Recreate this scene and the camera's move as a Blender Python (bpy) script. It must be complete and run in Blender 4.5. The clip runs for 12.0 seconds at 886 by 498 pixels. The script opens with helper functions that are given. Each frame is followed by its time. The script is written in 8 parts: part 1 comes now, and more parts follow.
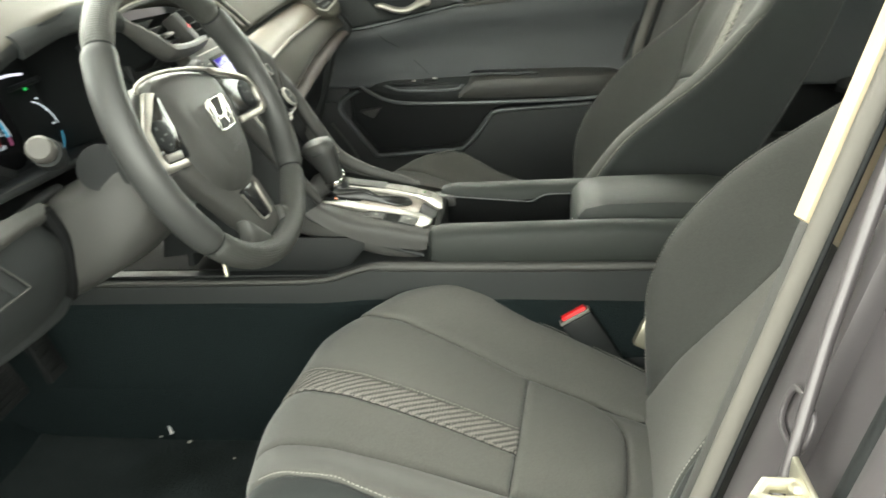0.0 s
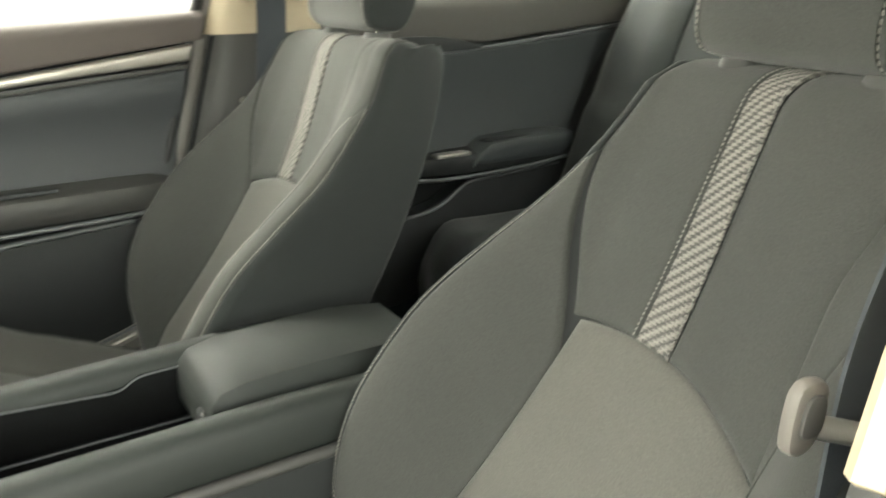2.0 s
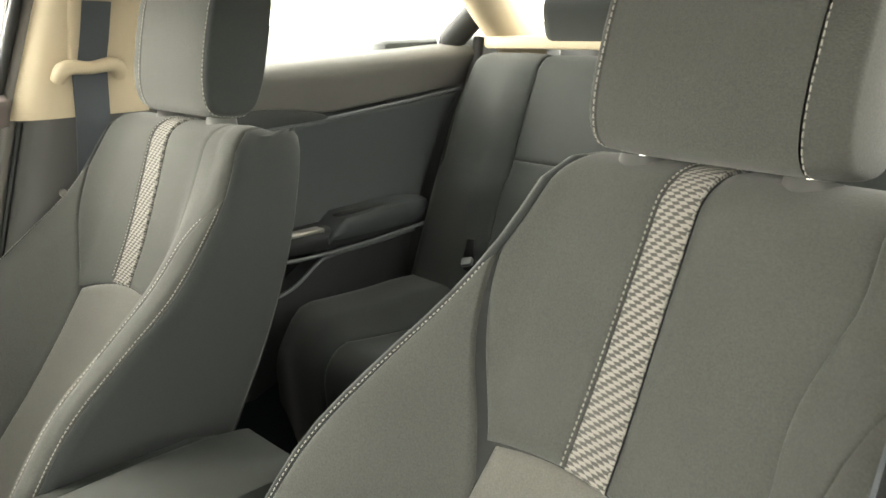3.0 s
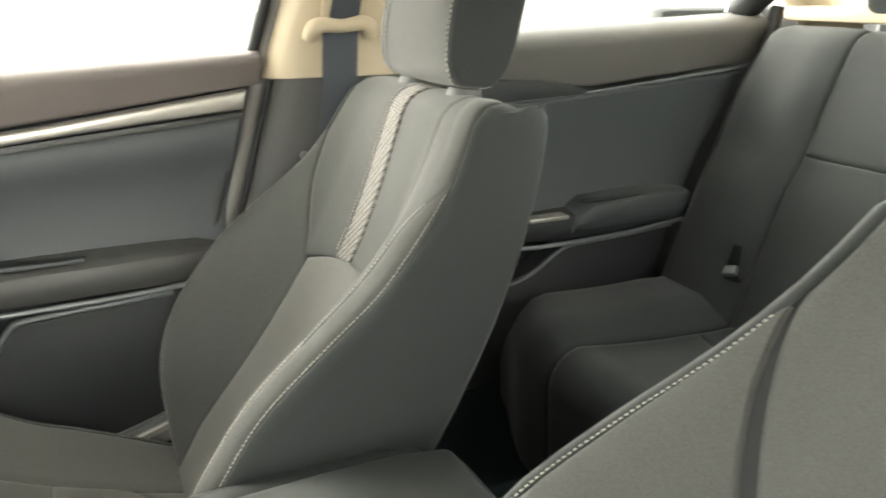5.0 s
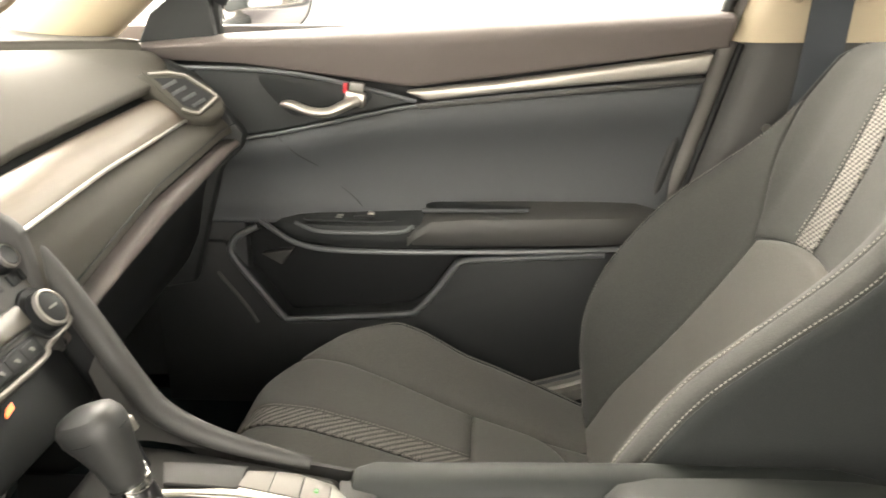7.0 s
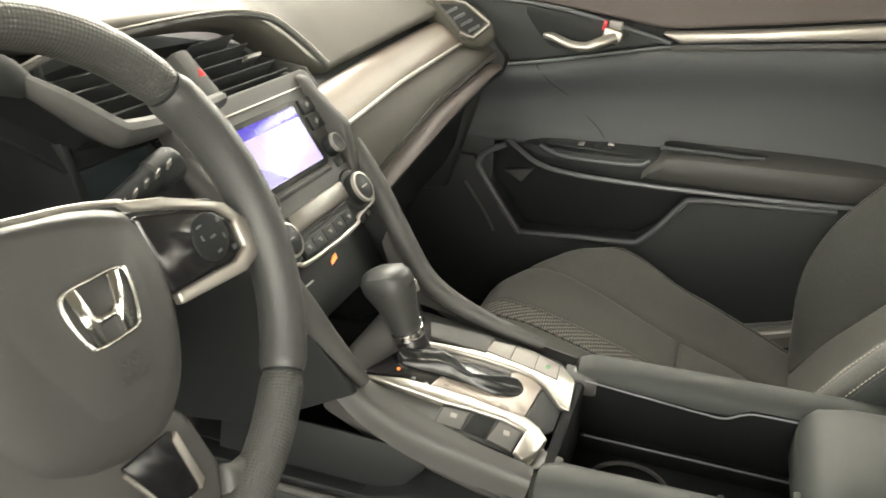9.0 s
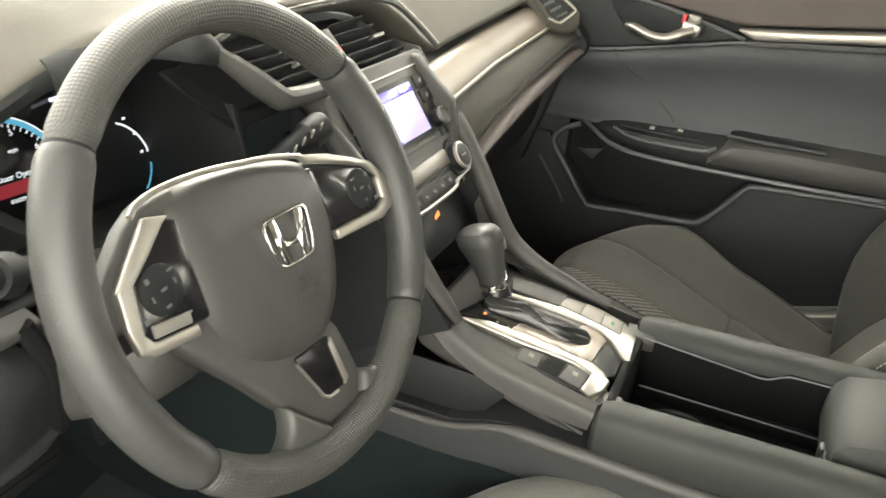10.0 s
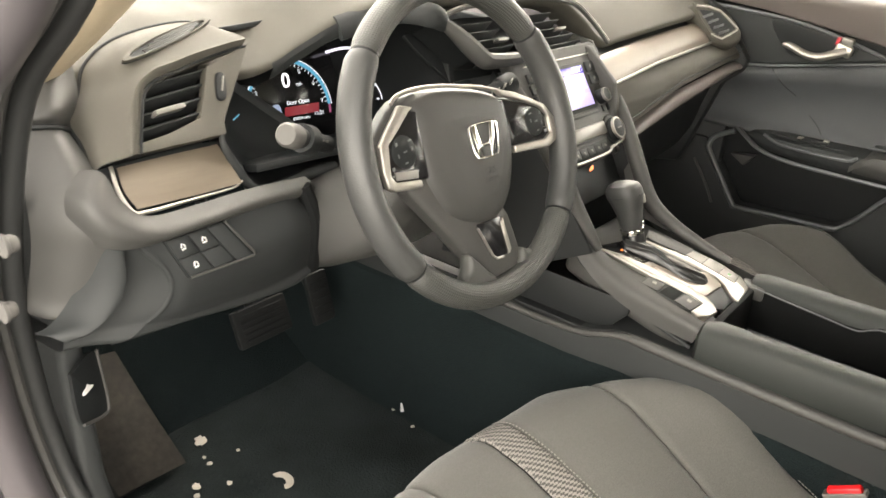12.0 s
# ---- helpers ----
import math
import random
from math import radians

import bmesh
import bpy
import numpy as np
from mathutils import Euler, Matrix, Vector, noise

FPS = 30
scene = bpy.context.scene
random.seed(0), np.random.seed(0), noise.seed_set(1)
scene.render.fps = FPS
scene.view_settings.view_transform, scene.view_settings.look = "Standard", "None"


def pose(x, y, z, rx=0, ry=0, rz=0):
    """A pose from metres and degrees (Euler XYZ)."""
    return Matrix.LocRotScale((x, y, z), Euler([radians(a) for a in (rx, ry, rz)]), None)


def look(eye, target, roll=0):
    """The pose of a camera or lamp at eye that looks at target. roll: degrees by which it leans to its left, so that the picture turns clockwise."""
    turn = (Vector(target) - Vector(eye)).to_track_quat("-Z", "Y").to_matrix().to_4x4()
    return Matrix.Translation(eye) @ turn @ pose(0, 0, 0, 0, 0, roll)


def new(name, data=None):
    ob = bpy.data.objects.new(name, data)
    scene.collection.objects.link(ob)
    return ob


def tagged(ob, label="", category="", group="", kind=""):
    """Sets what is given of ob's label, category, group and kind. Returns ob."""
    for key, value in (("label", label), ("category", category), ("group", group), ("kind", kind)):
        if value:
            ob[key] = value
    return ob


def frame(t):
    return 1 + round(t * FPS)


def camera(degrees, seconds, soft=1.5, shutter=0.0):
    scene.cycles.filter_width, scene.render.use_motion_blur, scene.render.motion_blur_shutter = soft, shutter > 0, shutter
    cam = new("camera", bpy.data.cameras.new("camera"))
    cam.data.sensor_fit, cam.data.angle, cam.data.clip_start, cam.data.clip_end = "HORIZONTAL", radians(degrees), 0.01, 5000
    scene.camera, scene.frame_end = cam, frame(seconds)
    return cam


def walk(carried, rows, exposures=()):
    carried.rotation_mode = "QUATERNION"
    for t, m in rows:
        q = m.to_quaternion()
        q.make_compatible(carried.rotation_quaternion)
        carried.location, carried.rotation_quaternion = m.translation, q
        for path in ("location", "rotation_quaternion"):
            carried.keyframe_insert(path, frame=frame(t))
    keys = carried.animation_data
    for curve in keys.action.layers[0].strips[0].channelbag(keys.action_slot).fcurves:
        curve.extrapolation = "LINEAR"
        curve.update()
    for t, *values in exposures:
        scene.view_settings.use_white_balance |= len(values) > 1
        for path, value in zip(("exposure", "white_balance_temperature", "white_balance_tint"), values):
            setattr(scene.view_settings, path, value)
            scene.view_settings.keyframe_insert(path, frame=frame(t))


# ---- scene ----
cam = camera(57.7, 12.0, soft=1.6, shutter=0.3)
PATH = [
    (0, (-1.236, -0.396, 1.094), (0.595, -0.213, 0.311), -2.3),
    (0.5, (-1.164, -0.311, 1.081), (0.678, -0.503, 0.325), 0.6),
    (1, (-1.042, -0.291, 1.074), (0.794, -0.647, 0.365), 0.3),
    (1.5, (-0.948, -0.311, 1.063), (0.815, -0.961, 0.378), 0.8),
    (2, (-0.836, -0.303, 1.081), (0.772, -1.301, 0.435), -0.2),
    (2.5, (-0.766, -0.31, 1.104), (0.616, -1.65, 0.56), -1.1),
    (4.5, (-0.617, -0.418, 1.13), (0.936, -1.548, 0.57), 0.1),
    (5, (-0.587, -0.433, 1.11), (1.126, -1.263, 0.498), 0.2),
    (5.5, (-0.554, -0.427, 1.105), (1.267, -1.007, 0.515), -0.2),
    (6, (-0.538, -0.42, 1.094), (1.343, -0.717, 0.482), -0.7),
    (6.5, (-0.526, -0.409, 1.085), (1.366, -0.510, 0.438), -0.5),
    (7, (-0.533, -0.388, 1.080), (1.355, -0.272, 0.422), -0.4),
    (7.5, (-0.549, -0.386, 1.072), (1.316, -0.063, 0.426), -0.8),
    (9.5, (-0.733, -0.362, 1.129), (0.952, 0.276, 0.262), 3.1),
    (10, (-0.801, -0.365, 1.15), (0.851, 0.322, 0.256), 4.5),
    (10.5, (-0.853, -0.378, 1.162), (0.766, 0.382, 0.266), 5.5),
    (11, (-0.913, -0.412, 1.161), (0.658, 0.457, 0.279), 6.1),
    (11.5, (-0.979, -0.48, 1.152), (0.486, 0.561, 0.274), 5.5),
    (12, (-1.056, -0.52, 1.143), (0.416, 0.538, 0.298), 5.3),
]
walk(cam, [(t, look(eye, target, roll)) for t, eye, target, roll in PATH],
     [(0, -0.25, 6350, 2), (1, -0.22, 6380, 3), (2, -0.06, 6450, 4), (2.5, 0.02, 6600, 6), (4.5, 0.2, 6380, 8), (5.5, 0.27, 6430, 9), (6.5, 0.18, 6650, 14), (7.0, 0.24, 6820, 14), (7.5, 0.07, 6820, 15), (9.5, 0.04, 6700, 9), (11, 0.0, 6600, 9), (12, 0.0, 6750, 14)])

# ---- daylight: a bright, thinly overcast sky ----
world = bpy.data.worlds.new("world")
scene.world = world
world.use_nodes = True
wn, wl = world.node_tree.nodes, world.node_tree.links
sky = wn.new("ShaderNodeTexSky")
sky.sky_type = "NISHITA"
sky.sun_disc = False
sky.sun_elevation, sky.sun_rotation = radians(33), radians(62)
grey = wn.new("ShaderNodeHueSaturation")
grey.inputs["Saturation"].default_value = 0.12
warm = wn.new("ShaderNodeMix")
warm.data_type, warm.blend_type = "RGBA", "MULTIPLY"
warm.inputs["Factor"].default_value = 1.0
warm.inputs["B"].default_value = (1.0, 0.95, 0.83, 1)
wl.new(sky.outputs["Color"], grey.inputs["Color"])
wl.new(grey.outputs["Color"], warm.inputs["A"])
wl.new(warm.outputs["Result"], wn["Background"].inputs["Color"])
wn["Background"].inputs["Strength"].default_value = 2.75

sun = new("sun", bpy.data.lights.new("sun", "SUN"))
sun.data.energy, sun.data.angle, sun.data.color = 2.2, radians(30), (1.0, 0.94, 0.83)
sun.matrix_world = look((4.8, 2.6, 4.0), (0, 0, 0.5))

# ---- materials ----
def mk(name, base, rough=0.6, metal=0.0, bump=0.0, bscale=500.0, var=0.12, vscale=9.0, spec=0.5, sheen=0.0, coat=0.0, rvar=0.08, dist=0.0006, grain=0.0):
    m = bpy.data.materials.new(name)
    m.use_nodes = True
    n, l = m.node_tree.nodes, m.node_tree.links
    b = n["Principled BSDF"]
    b.inputs["Roughness"].default_value, b.inputs["Metallic"].default_value = rough, metal
    b.inputs["Specular IOR Level"].default_value = spec
    b.inputs["Sheen Weight"].default_value, b.inputs["Coat Weight"].default_value = sheen, coat
    b.inputs["Coat Roughness"].default_value = 0.08
    tc = n.new("ShaderNodeTexCoord")
    big = n.new("ShaderNodeTexNoise")
    big.inputs["Scale"].default_value, big.inputs["Detail"].default_value = vscale, 6.0
    l.new(tc.outputs["Object"], big.inputs["Vector"])
    mix = n.new("ShaderNodeMix")
    mix.data_type = "RGBA"
    mix.inputs["A"].default_value = (*[c * (1 - var) for c in base], 1)
    mix.inputs["B"].default_value = (*[min(1.0, c * (1 + var)) for c in base], 1)
    l.new(big.outputs["Fac"], mix.inputs["Factor"])
    l.new(mix.outputs["Result"], b.inputs["Base Color"])
    if rvar:
        ramp = n.new("ShaderNodeMapRange")
        ramp.inputs["To Min"].default_value, ramp.inputs["To Max"].default_value = max(0.02, rough - rvar), min(1.0, rough + rvar)
        l.new(big.outputs["Fac"], ramp.inputs["Value"])
        l.new(ramp.outputs["Result"], b.inputs["Roughness"])
    if bump:
        fine = n.new("ShaderNodeTexNoise")
        fine.inputs["Scale"].default_value, fine.inputs["Detail"].default_value = bscale, 3.0
        bu = n.new("ShaderNodeBump")
        bu.inputs["Strength"].default_value, bu.inputs["Distance"].default_value = bump, dist
        l.new(tc.outputs["Object"], fine.inputs["Vector"])
        l.new(fine.outputs["Fac"], bu.inputs["Height"])
        l.new(bu.outputs["Normal"], b.inputs["Normal"])
        if grain:
            span, mul = n.new("ShaderNodeMapRange"), n.new("ShaderNodeMix")
            span.inputs["From Min"].default_value, span.inputs["From Max"].default_value = 0.3, 0.7
            span.inputs["To Min"].default_value, span.inputs["To Max"].default_value = 1 - grain, 1 + grain
            mul.data_type, mul.blend_type = "RGBA", "MULTIPLY"
            mul.inputs["Factor"].default_value = 1.0
            l.new(fine.outputs["Fac"], span.inputs["Value"])
            l.new(mix.outputs["Result"], mul.inputs["A"])
            l.new(span.outputs["Result"], mul.inputs["B"])
            l.new(mul.outputs["Result"], b.inputs["Base Color"])
    return m


def woven(name, light, dark, cell, row, turn, rough=0.9):
    """A coarse weave of light floats on a dark ground, laid along the cloth's own lengths."""
    m = mk(name, light, rough)
    n, l = m.node_tree.nodes, m.node_tree.links
    uv, mp, br = n.new("ShaderNodeUVMap"), n.new("ShaderNodeMapping"), n.new("ShaderNodeTexChecker")
    mp.inputs["Rotation"].default_value = (0, 0, radians(turn))
    br.inputs["Color1"].default_value, br.inputs["Color2"].default_value = (*light, 1), (*dark, 1)
    br.inputs["Scale"].default_value = 1.0
    mp.inputs["Scale"].default_value = (1 / cell, 1 / row, 1)
    l.new(uv.outputs["UV"], mp.inputs["Vector"])
    l.new(mp.outputs["Vector"], br.inputs["Vector"])
    l.new(br.outputs["Color"], n["Principled BSDF"].inputs["Base Color"])
    bu = n.new("ShaderNodeBump")
    bu.inputs["Strength"].default_value, bu.inputs["Distance"].default_value = 0.6, 0.0008
    l.new(br.outputs["Fac"], bu.inputs["Height"])
    l.new(bu.outputs["Normal"], n["Principled BSDF"].inputs["Normal"])
    return m


def studded(name, base, rough, cell):
    """A moulded grip with small raised studs."""
    m = mk(name, base, rough, var=0.06)
    n, l = m.node_tree.nodes, m.node_tree.links
    uv, vo, bu = n.new("ShaderNodeUVMap"), n.new("ShaderNodeTexVoronoi"), n.new("ShaderNodeBump")
    vo.inputs["Scale"].default_value, vo.inputs["Randomness"].default_value = 1.0 / cell, 0.0
    bu.inputs["Strength"].default_value, bu.inputs["Distance"].default_value = 0.9, 0.0011
    bu.invert = True
    l.new(uv.outputs["UV"], vo.inputs["Vector"])
    l.new(vo.outputs["Distance"], bu.inputs["Height"])
    l.new(bu.outputs["Normal"], n["Principled BSDF"].inputs["Normal"])
    return m


def brushed(name, base, rough, metal, stretch=(4.0, 260.0, 260.0), var=0.25):
    """Long fine streaks along x."""
    m = mk(name, base, rough, metal, var=0.08)
    n, l = m.node_tree.nodes, m.node_tree.links
    tc, mp, no = n.new("ShaderNodeTexCoord"), n.new("ShaderNodeMapping"), n.new("ShaderNodeTexNoise")
    mp.inputs["Scale"].default_value = stretch
    no.inputs["Scale"].default_value, no.inputs["Detail"].default_value = 1.0, 4.0
    mix = n.new("ShaderNodeMix")
    mix.data_type = "RGBA"
    mix.inputs["A"].default_value = (*[c * (1 - var) for c in base], 1)
    mix.inputs["B"].default_value = (*[min(1, c * (1 + var)) for c in base], 1)
    l.new(tc.outputs["Object"], mp.inputs["Vector"])
    l.new(mp.outputs["Vector"], no.inputs["Vector"])
    l.new(no.outputs["Fac"], mix.inputs["Factor"])
    l.new(mix.outputs["Result"], n["Principled BSDF"].inputs["Base Color"])
    return m


def glow(name, color, strength):
    m = mk(name, (0.02, 0.02, 0.02), 0.25, rvar=0)
    b = m.node_tree.nodes["Principled BSDF"]
    b.inputs["Emission Color"].default_value, b.inputs["Emission Strength"].default_value = (*color, 1), strength
    return m


def clear(name, tint, rough=0.0):
    m = bpy.data.materials.new(name)
    m.use_nodes = True
    n, l = m.node_tree.nodes, m.node_tree.links
    b = n["Principled BSDF"]
    b.inputs["Base Color"].default_value = (*tint, 1)
    b.inputs["Roughness"].default_value, b.inputs["Transmission Weight"].default_value = rough, 1.0
    b.inputs["IOR"].default_value = 1.45
    return m


# cushion and insert lighter, backrest darker: partly cloth, partly the light put in
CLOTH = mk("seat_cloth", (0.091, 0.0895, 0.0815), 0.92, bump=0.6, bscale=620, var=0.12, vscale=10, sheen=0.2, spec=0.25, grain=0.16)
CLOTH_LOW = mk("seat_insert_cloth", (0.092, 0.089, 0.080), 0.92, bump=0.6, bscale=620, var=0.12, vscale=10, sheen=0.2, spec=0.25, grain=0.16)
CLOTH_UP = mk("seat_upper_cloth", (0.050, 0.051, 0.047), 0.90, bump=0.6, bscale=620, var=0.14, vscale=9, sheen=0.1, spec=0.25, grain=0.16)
# dark side cloth, deepened so the colour carries the flanks' weak light
CLOTH_DARK = mk("shaded_seat_cloth", (0.0155, 0.0180, 0.0175), 0.85, bump=0.5, bscale=700, var=0.12, vscale=10, sheen=0.12, spec=0.3, grain=0.15)
WEAVE = woven("seat_stripe_weave", (0.230, 0.216, 0.198), (0.056, 0.054, 0.050), 0.0075, 0.0026, 28)
THREAD = mk("pale_thread", (0.26, 0.25, 0.225), 0.8, var=0.08)
CORE = mk("seat_core", (0.018, 0.019, 0.019), 0.95)
DASH_SOFT = mk("soft_dash_plastic", (0.066, 0.062, 0.052), 0.74, bump=0.5, bscale=1100, var=0.09, spec=0.3, grain=0.08)
PLASTIC = mk("hard_dark_plastic", (0.0205, 0.0225, 0.0228), 0.62, bump=0.4, bscale=1300, var=0.10, spec=0.32)
PLASTIC_GREY = mk("grey_plastic", (0.046, 0.0455, 0.043), 0.55, bump=0.35, bscale=1300, var=0.08, spec=0.45)
BLACK = mk("black_plastic", (0.0085, 0.0098, 0.0103), 0.58, bump=0.3, bscale=1200, spec=0.3)
GLOSS = mk("piano_black", (0.007, 0.007, 0.008), 0.17, coat=0.3, rvar=0.03)
SATIN = mk("satin_silver", (0.40, 0.38, 0.345), 0.38, 0.85, var=0.04, rvar=0.04)
CONSOLE_SILVER = mk("console_silver", (0.36, 0.345, 0.31), 0.30, 0.85, var=0.05, rvar=0.05)
CHROME = mk("chrome", (0.80, 0.79, 0.77), 0.10, 1.0, var=0.03, rvar=0.03)
BRONZE = brushed("brushed_bronze_trim", (0.125, 0.102, 0.077), 0.46, 0.25, var=0.10)
SILVER_PAINT = mk("silver_painted_plastic", (0.19, 0.183, 0.168), 0.42, 0.35, var=0.05)
LEATHER = mk("wheel_leather", (0.034, 0.035, 0.034), 0.46, bump=0.5, bscale=650, var=0.08, spec=0.5)
GRIP = studded("studded_grip", (0.040, 0.041, 0.038), 0.5, 0.0028)
CARPET = mk("carpet", (0.0088, 0.0132, 0.0140), 1.0, bump=1.0, bscale=420, var=0.35, vscale=5, sheen=0.0, spec=0.1, dist=0.003)
MAT = mk("carpet_mat", (0.0210, 0.0262, 0.0265), 1.0, bump=1.0, bscale=320, var=0.85, vscale=7, sheen=0.0, spec=0.1, dist=0.003)
RUBBER = mk("black_rubber", (0.014, 0.015, 0.015), 0.6, var=0.15)
BEIGE = mk("beige_pillar_plastic", (0.44, 0.37, 0.26), 0.6, bump=0.3, bscale=900, var=0.05)
LINER = mk("beige_headliner", (0.60, 0.55, 0.46), 0.95, bump=0.5, bscale=700, var=0.05)
PAINT = mk("metallic_grey_paint", (0.098, 0.089, 0.094), 0.42, 0.45, coat=0.25, var=0.06)
STEEL = mk("zinc_steel", (0.55, 0.52, 0.42), 0.35, 0.9, var=0.2)
BELT = mk("belt_webbing", (0.045, 0.052, 0.06), 0.8, bump=0.7, bscale=900)
RED = mk("red_button", (0.75, 0.015, 0.02), 0.35, var=0.05)
RED_DARK = mk("red_mark", (0.45, 0.02, 0.03), 0.4)
WHITE_MARK = mk("white_print", (0.7, 0.7, 0.68), 0.5)
PAPER = mk("torn_paper", (0.62, 0.57, 0.49), 0.9, var=0.15, vscale=60)
GREY_KNOB = mk("grey_end_cap", (0.085, 0.082, 0.077), 0.6, bump=0.3, bscale=800, spec=0.3)
# unseen ground; its dark tone is chosen to cut light bounced into the cabin
CONCRETE = mk("asphalt", (0.085, 0.083, 0.080), 0.85, bump=0.5, bscale=30, var=0.15, vscale=0.8, dist=0.004)
GLASS = clear("window_glass", (0.93, 0.96, 0.94))
# deeper copy of the black plastic; the shade of recesses is in its colour
RECESS_BLACK = mk("recess_black", (0.0045, 0.0050, 0.0052), 0.8, bump=0.4, bscale=900, spec=0.15)
WORN = mk("worn_rubber_pad", (0.026, 0.022, 0.017), 0.8, bump=0.8, bscale=90, var=0.75, vscale=22, grain=0.3)
DOOR_VINYL = mk("door_vinyl", (0.049, 0.053, 0.056), 0.62, bump=0.4, bscale=1000, var=0.09, spec=0.4, grain=0.06)
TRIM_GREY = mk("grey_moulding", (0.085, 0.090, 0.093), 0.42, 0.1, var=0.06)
# darker copies of the door and sill vinyl; the rear's weaker light is in them
SHADED_VINYL = mk("shaded_door_vinyl", (0.034, 0.039, 0.040), 0.62, bump=0.4, bscale=1000, var=0.09, spec=0.4, grain=0.06)
SHADED_SILL = mk("shaded_sill_vinyl", (0.080, 0.077, 0.070), 0.58, bump=0.4, bscale=1100, var=0.06, spec=0.4)
CONSOLE_VINYL = mk("console_vinyl", (0.0165, 0.0195, 0.0175), 0.62, bump=0.4, bscale=1000, var=0.10, spec=0.4)
SILL = mk("sill_vinyl", (0.12, 0.103, 0.096), 0.58, bump=0.4, bscale=1100, var=0.06, spec=0.4)

# ---- building helpers ----
def data(bm, name, smooth=True):
    me = bpy.data.meshes.new(name)
    bm.to_mesh(me)
    bm.free()
    if smooth:
        me.polygons.foreach_set("use_smooth", [True] * len(me.polygons))
        me.set_sharp_from_angle(angle=radians(38))
    return me


def part(name, bm, material, parent=None, label="", smooth=True):
    ob = new(name, data(bm, name, smooth) if isinstance(bm, bmesh.types.BMesh) else bm)
    if material and not ob.data.materials:
        ob.data.materials.append(material)
    ob.parent = parent
    return tagged(ob, label) if label else ob


def thing(name, label, category, group="", kind=""):
    return tagged(new(name), label, category, group, kind)


def grid(P, uv=None, close_u=False, close_v=False):
    """A mesh over an array of points [i, j, xyz]."""
    bm = bmesh.new()
    nu, nv = P.shape[:2]
    vs = [[bm.verts.new(P[i, j]) for j in range(nv)] for i in range(nu)]
    lay = bm.loops.layers.uv.new("UVMap") if uv is not None else None
    for i in range(nu - (not close_u)):
        for j in range(nv - (not close_v)):
            ids = [(i, j), ((i + 1) % nu, j), ((i + 1) % nu, (j + 1) % nv), (i, (j + 1) % nv)]
            f = bm.faces.new([vs[a][b] for a, b in ids])
            if lay:
                for lp, (a, b) in zip(f.loops, ids):
                    lp[lay].uv = uv[a, b]
    return bm


def fence(n, size, r):
    """Steps from 0 to 1, finer within r of both ends."""
    e = min(0.3, r / max(size, 1e-4))
    edge = e * np.array([0, 0.08, 0.25, 0.5, 0.8])
    return np.r_[edge, np.linspace(e, 1 - e, n), (1 - edge)[::-1]]


def patch(f, uL, uR, vB, vT, nu=14, nv=18, tuck=0.005, r=0.010, puff=0.0, flip=False):
    """A padded panel on the surface f(u, v), its rim rolled in. Bounds: numbers, or functions of the other way's share."""
    call = lambda g, x: g(x) if callable(g) else g + 0 * x  # noqa: E731
    probe = np.linspace(0, 1, 12)
    mid_u = f((call(uL, 0.5 + 0 * probe) * (1 - probe) + call(uR, 0.5 + 0 * probe) * probe), 0.5 * (call(vB, probe) + call(vT, probe)))
    mid_v = f(0.5 * (call(uL, probe) + call(uR, probe)), call(vB, 0.5 + 0 * probe) * (1 - probe) + call(vT, 0.5 + 0 * probe) * probe)
    W = np.linalg.norm(np.diff(mid_u, axis=0), axis=1).sum()
    H = np.linalg.norm(np.diff(mid_v, axis=0), axis=1).sum()
    A, B = np.meshgrid(fence(nu, W, r), fence(nv, H, r), indexing="ij")
    U = call(uL, B) * (1 - A) + call(uR, B) * A
    V = call(vB, A) * (1 - B) + call(vT, A) * B
    e = 1e-4
    N = np.cross(f(U + e, V) - f(U - e, V), f(U, V + e) - f(U, V - e))
    N /= np.maximum(np.linalg.norm(N, axis=-1, keepdims=True), 1e-12)
    if flip:
        N = -N
    d = np.minimum(np.minimum(A, 1 - A) * W, np.minimum(B, 1 - B) * H)
    k = np.clip(1 - d / r, 0, 1)
    off = -tuck * (1 - np.sqrt(np.maximum(0, 1 - k * k))) + puff * np.sqrt(np.clip(16 * A * (1 - A) * B * (1 - B), 0, 1))
    P = f(U, V) + N * off[..., None]
    uv = np.stack([A * W, B * H], -1)
    if flip:
        P, uv = P[::-1], uv[::-1]
    return grid(P, uv)


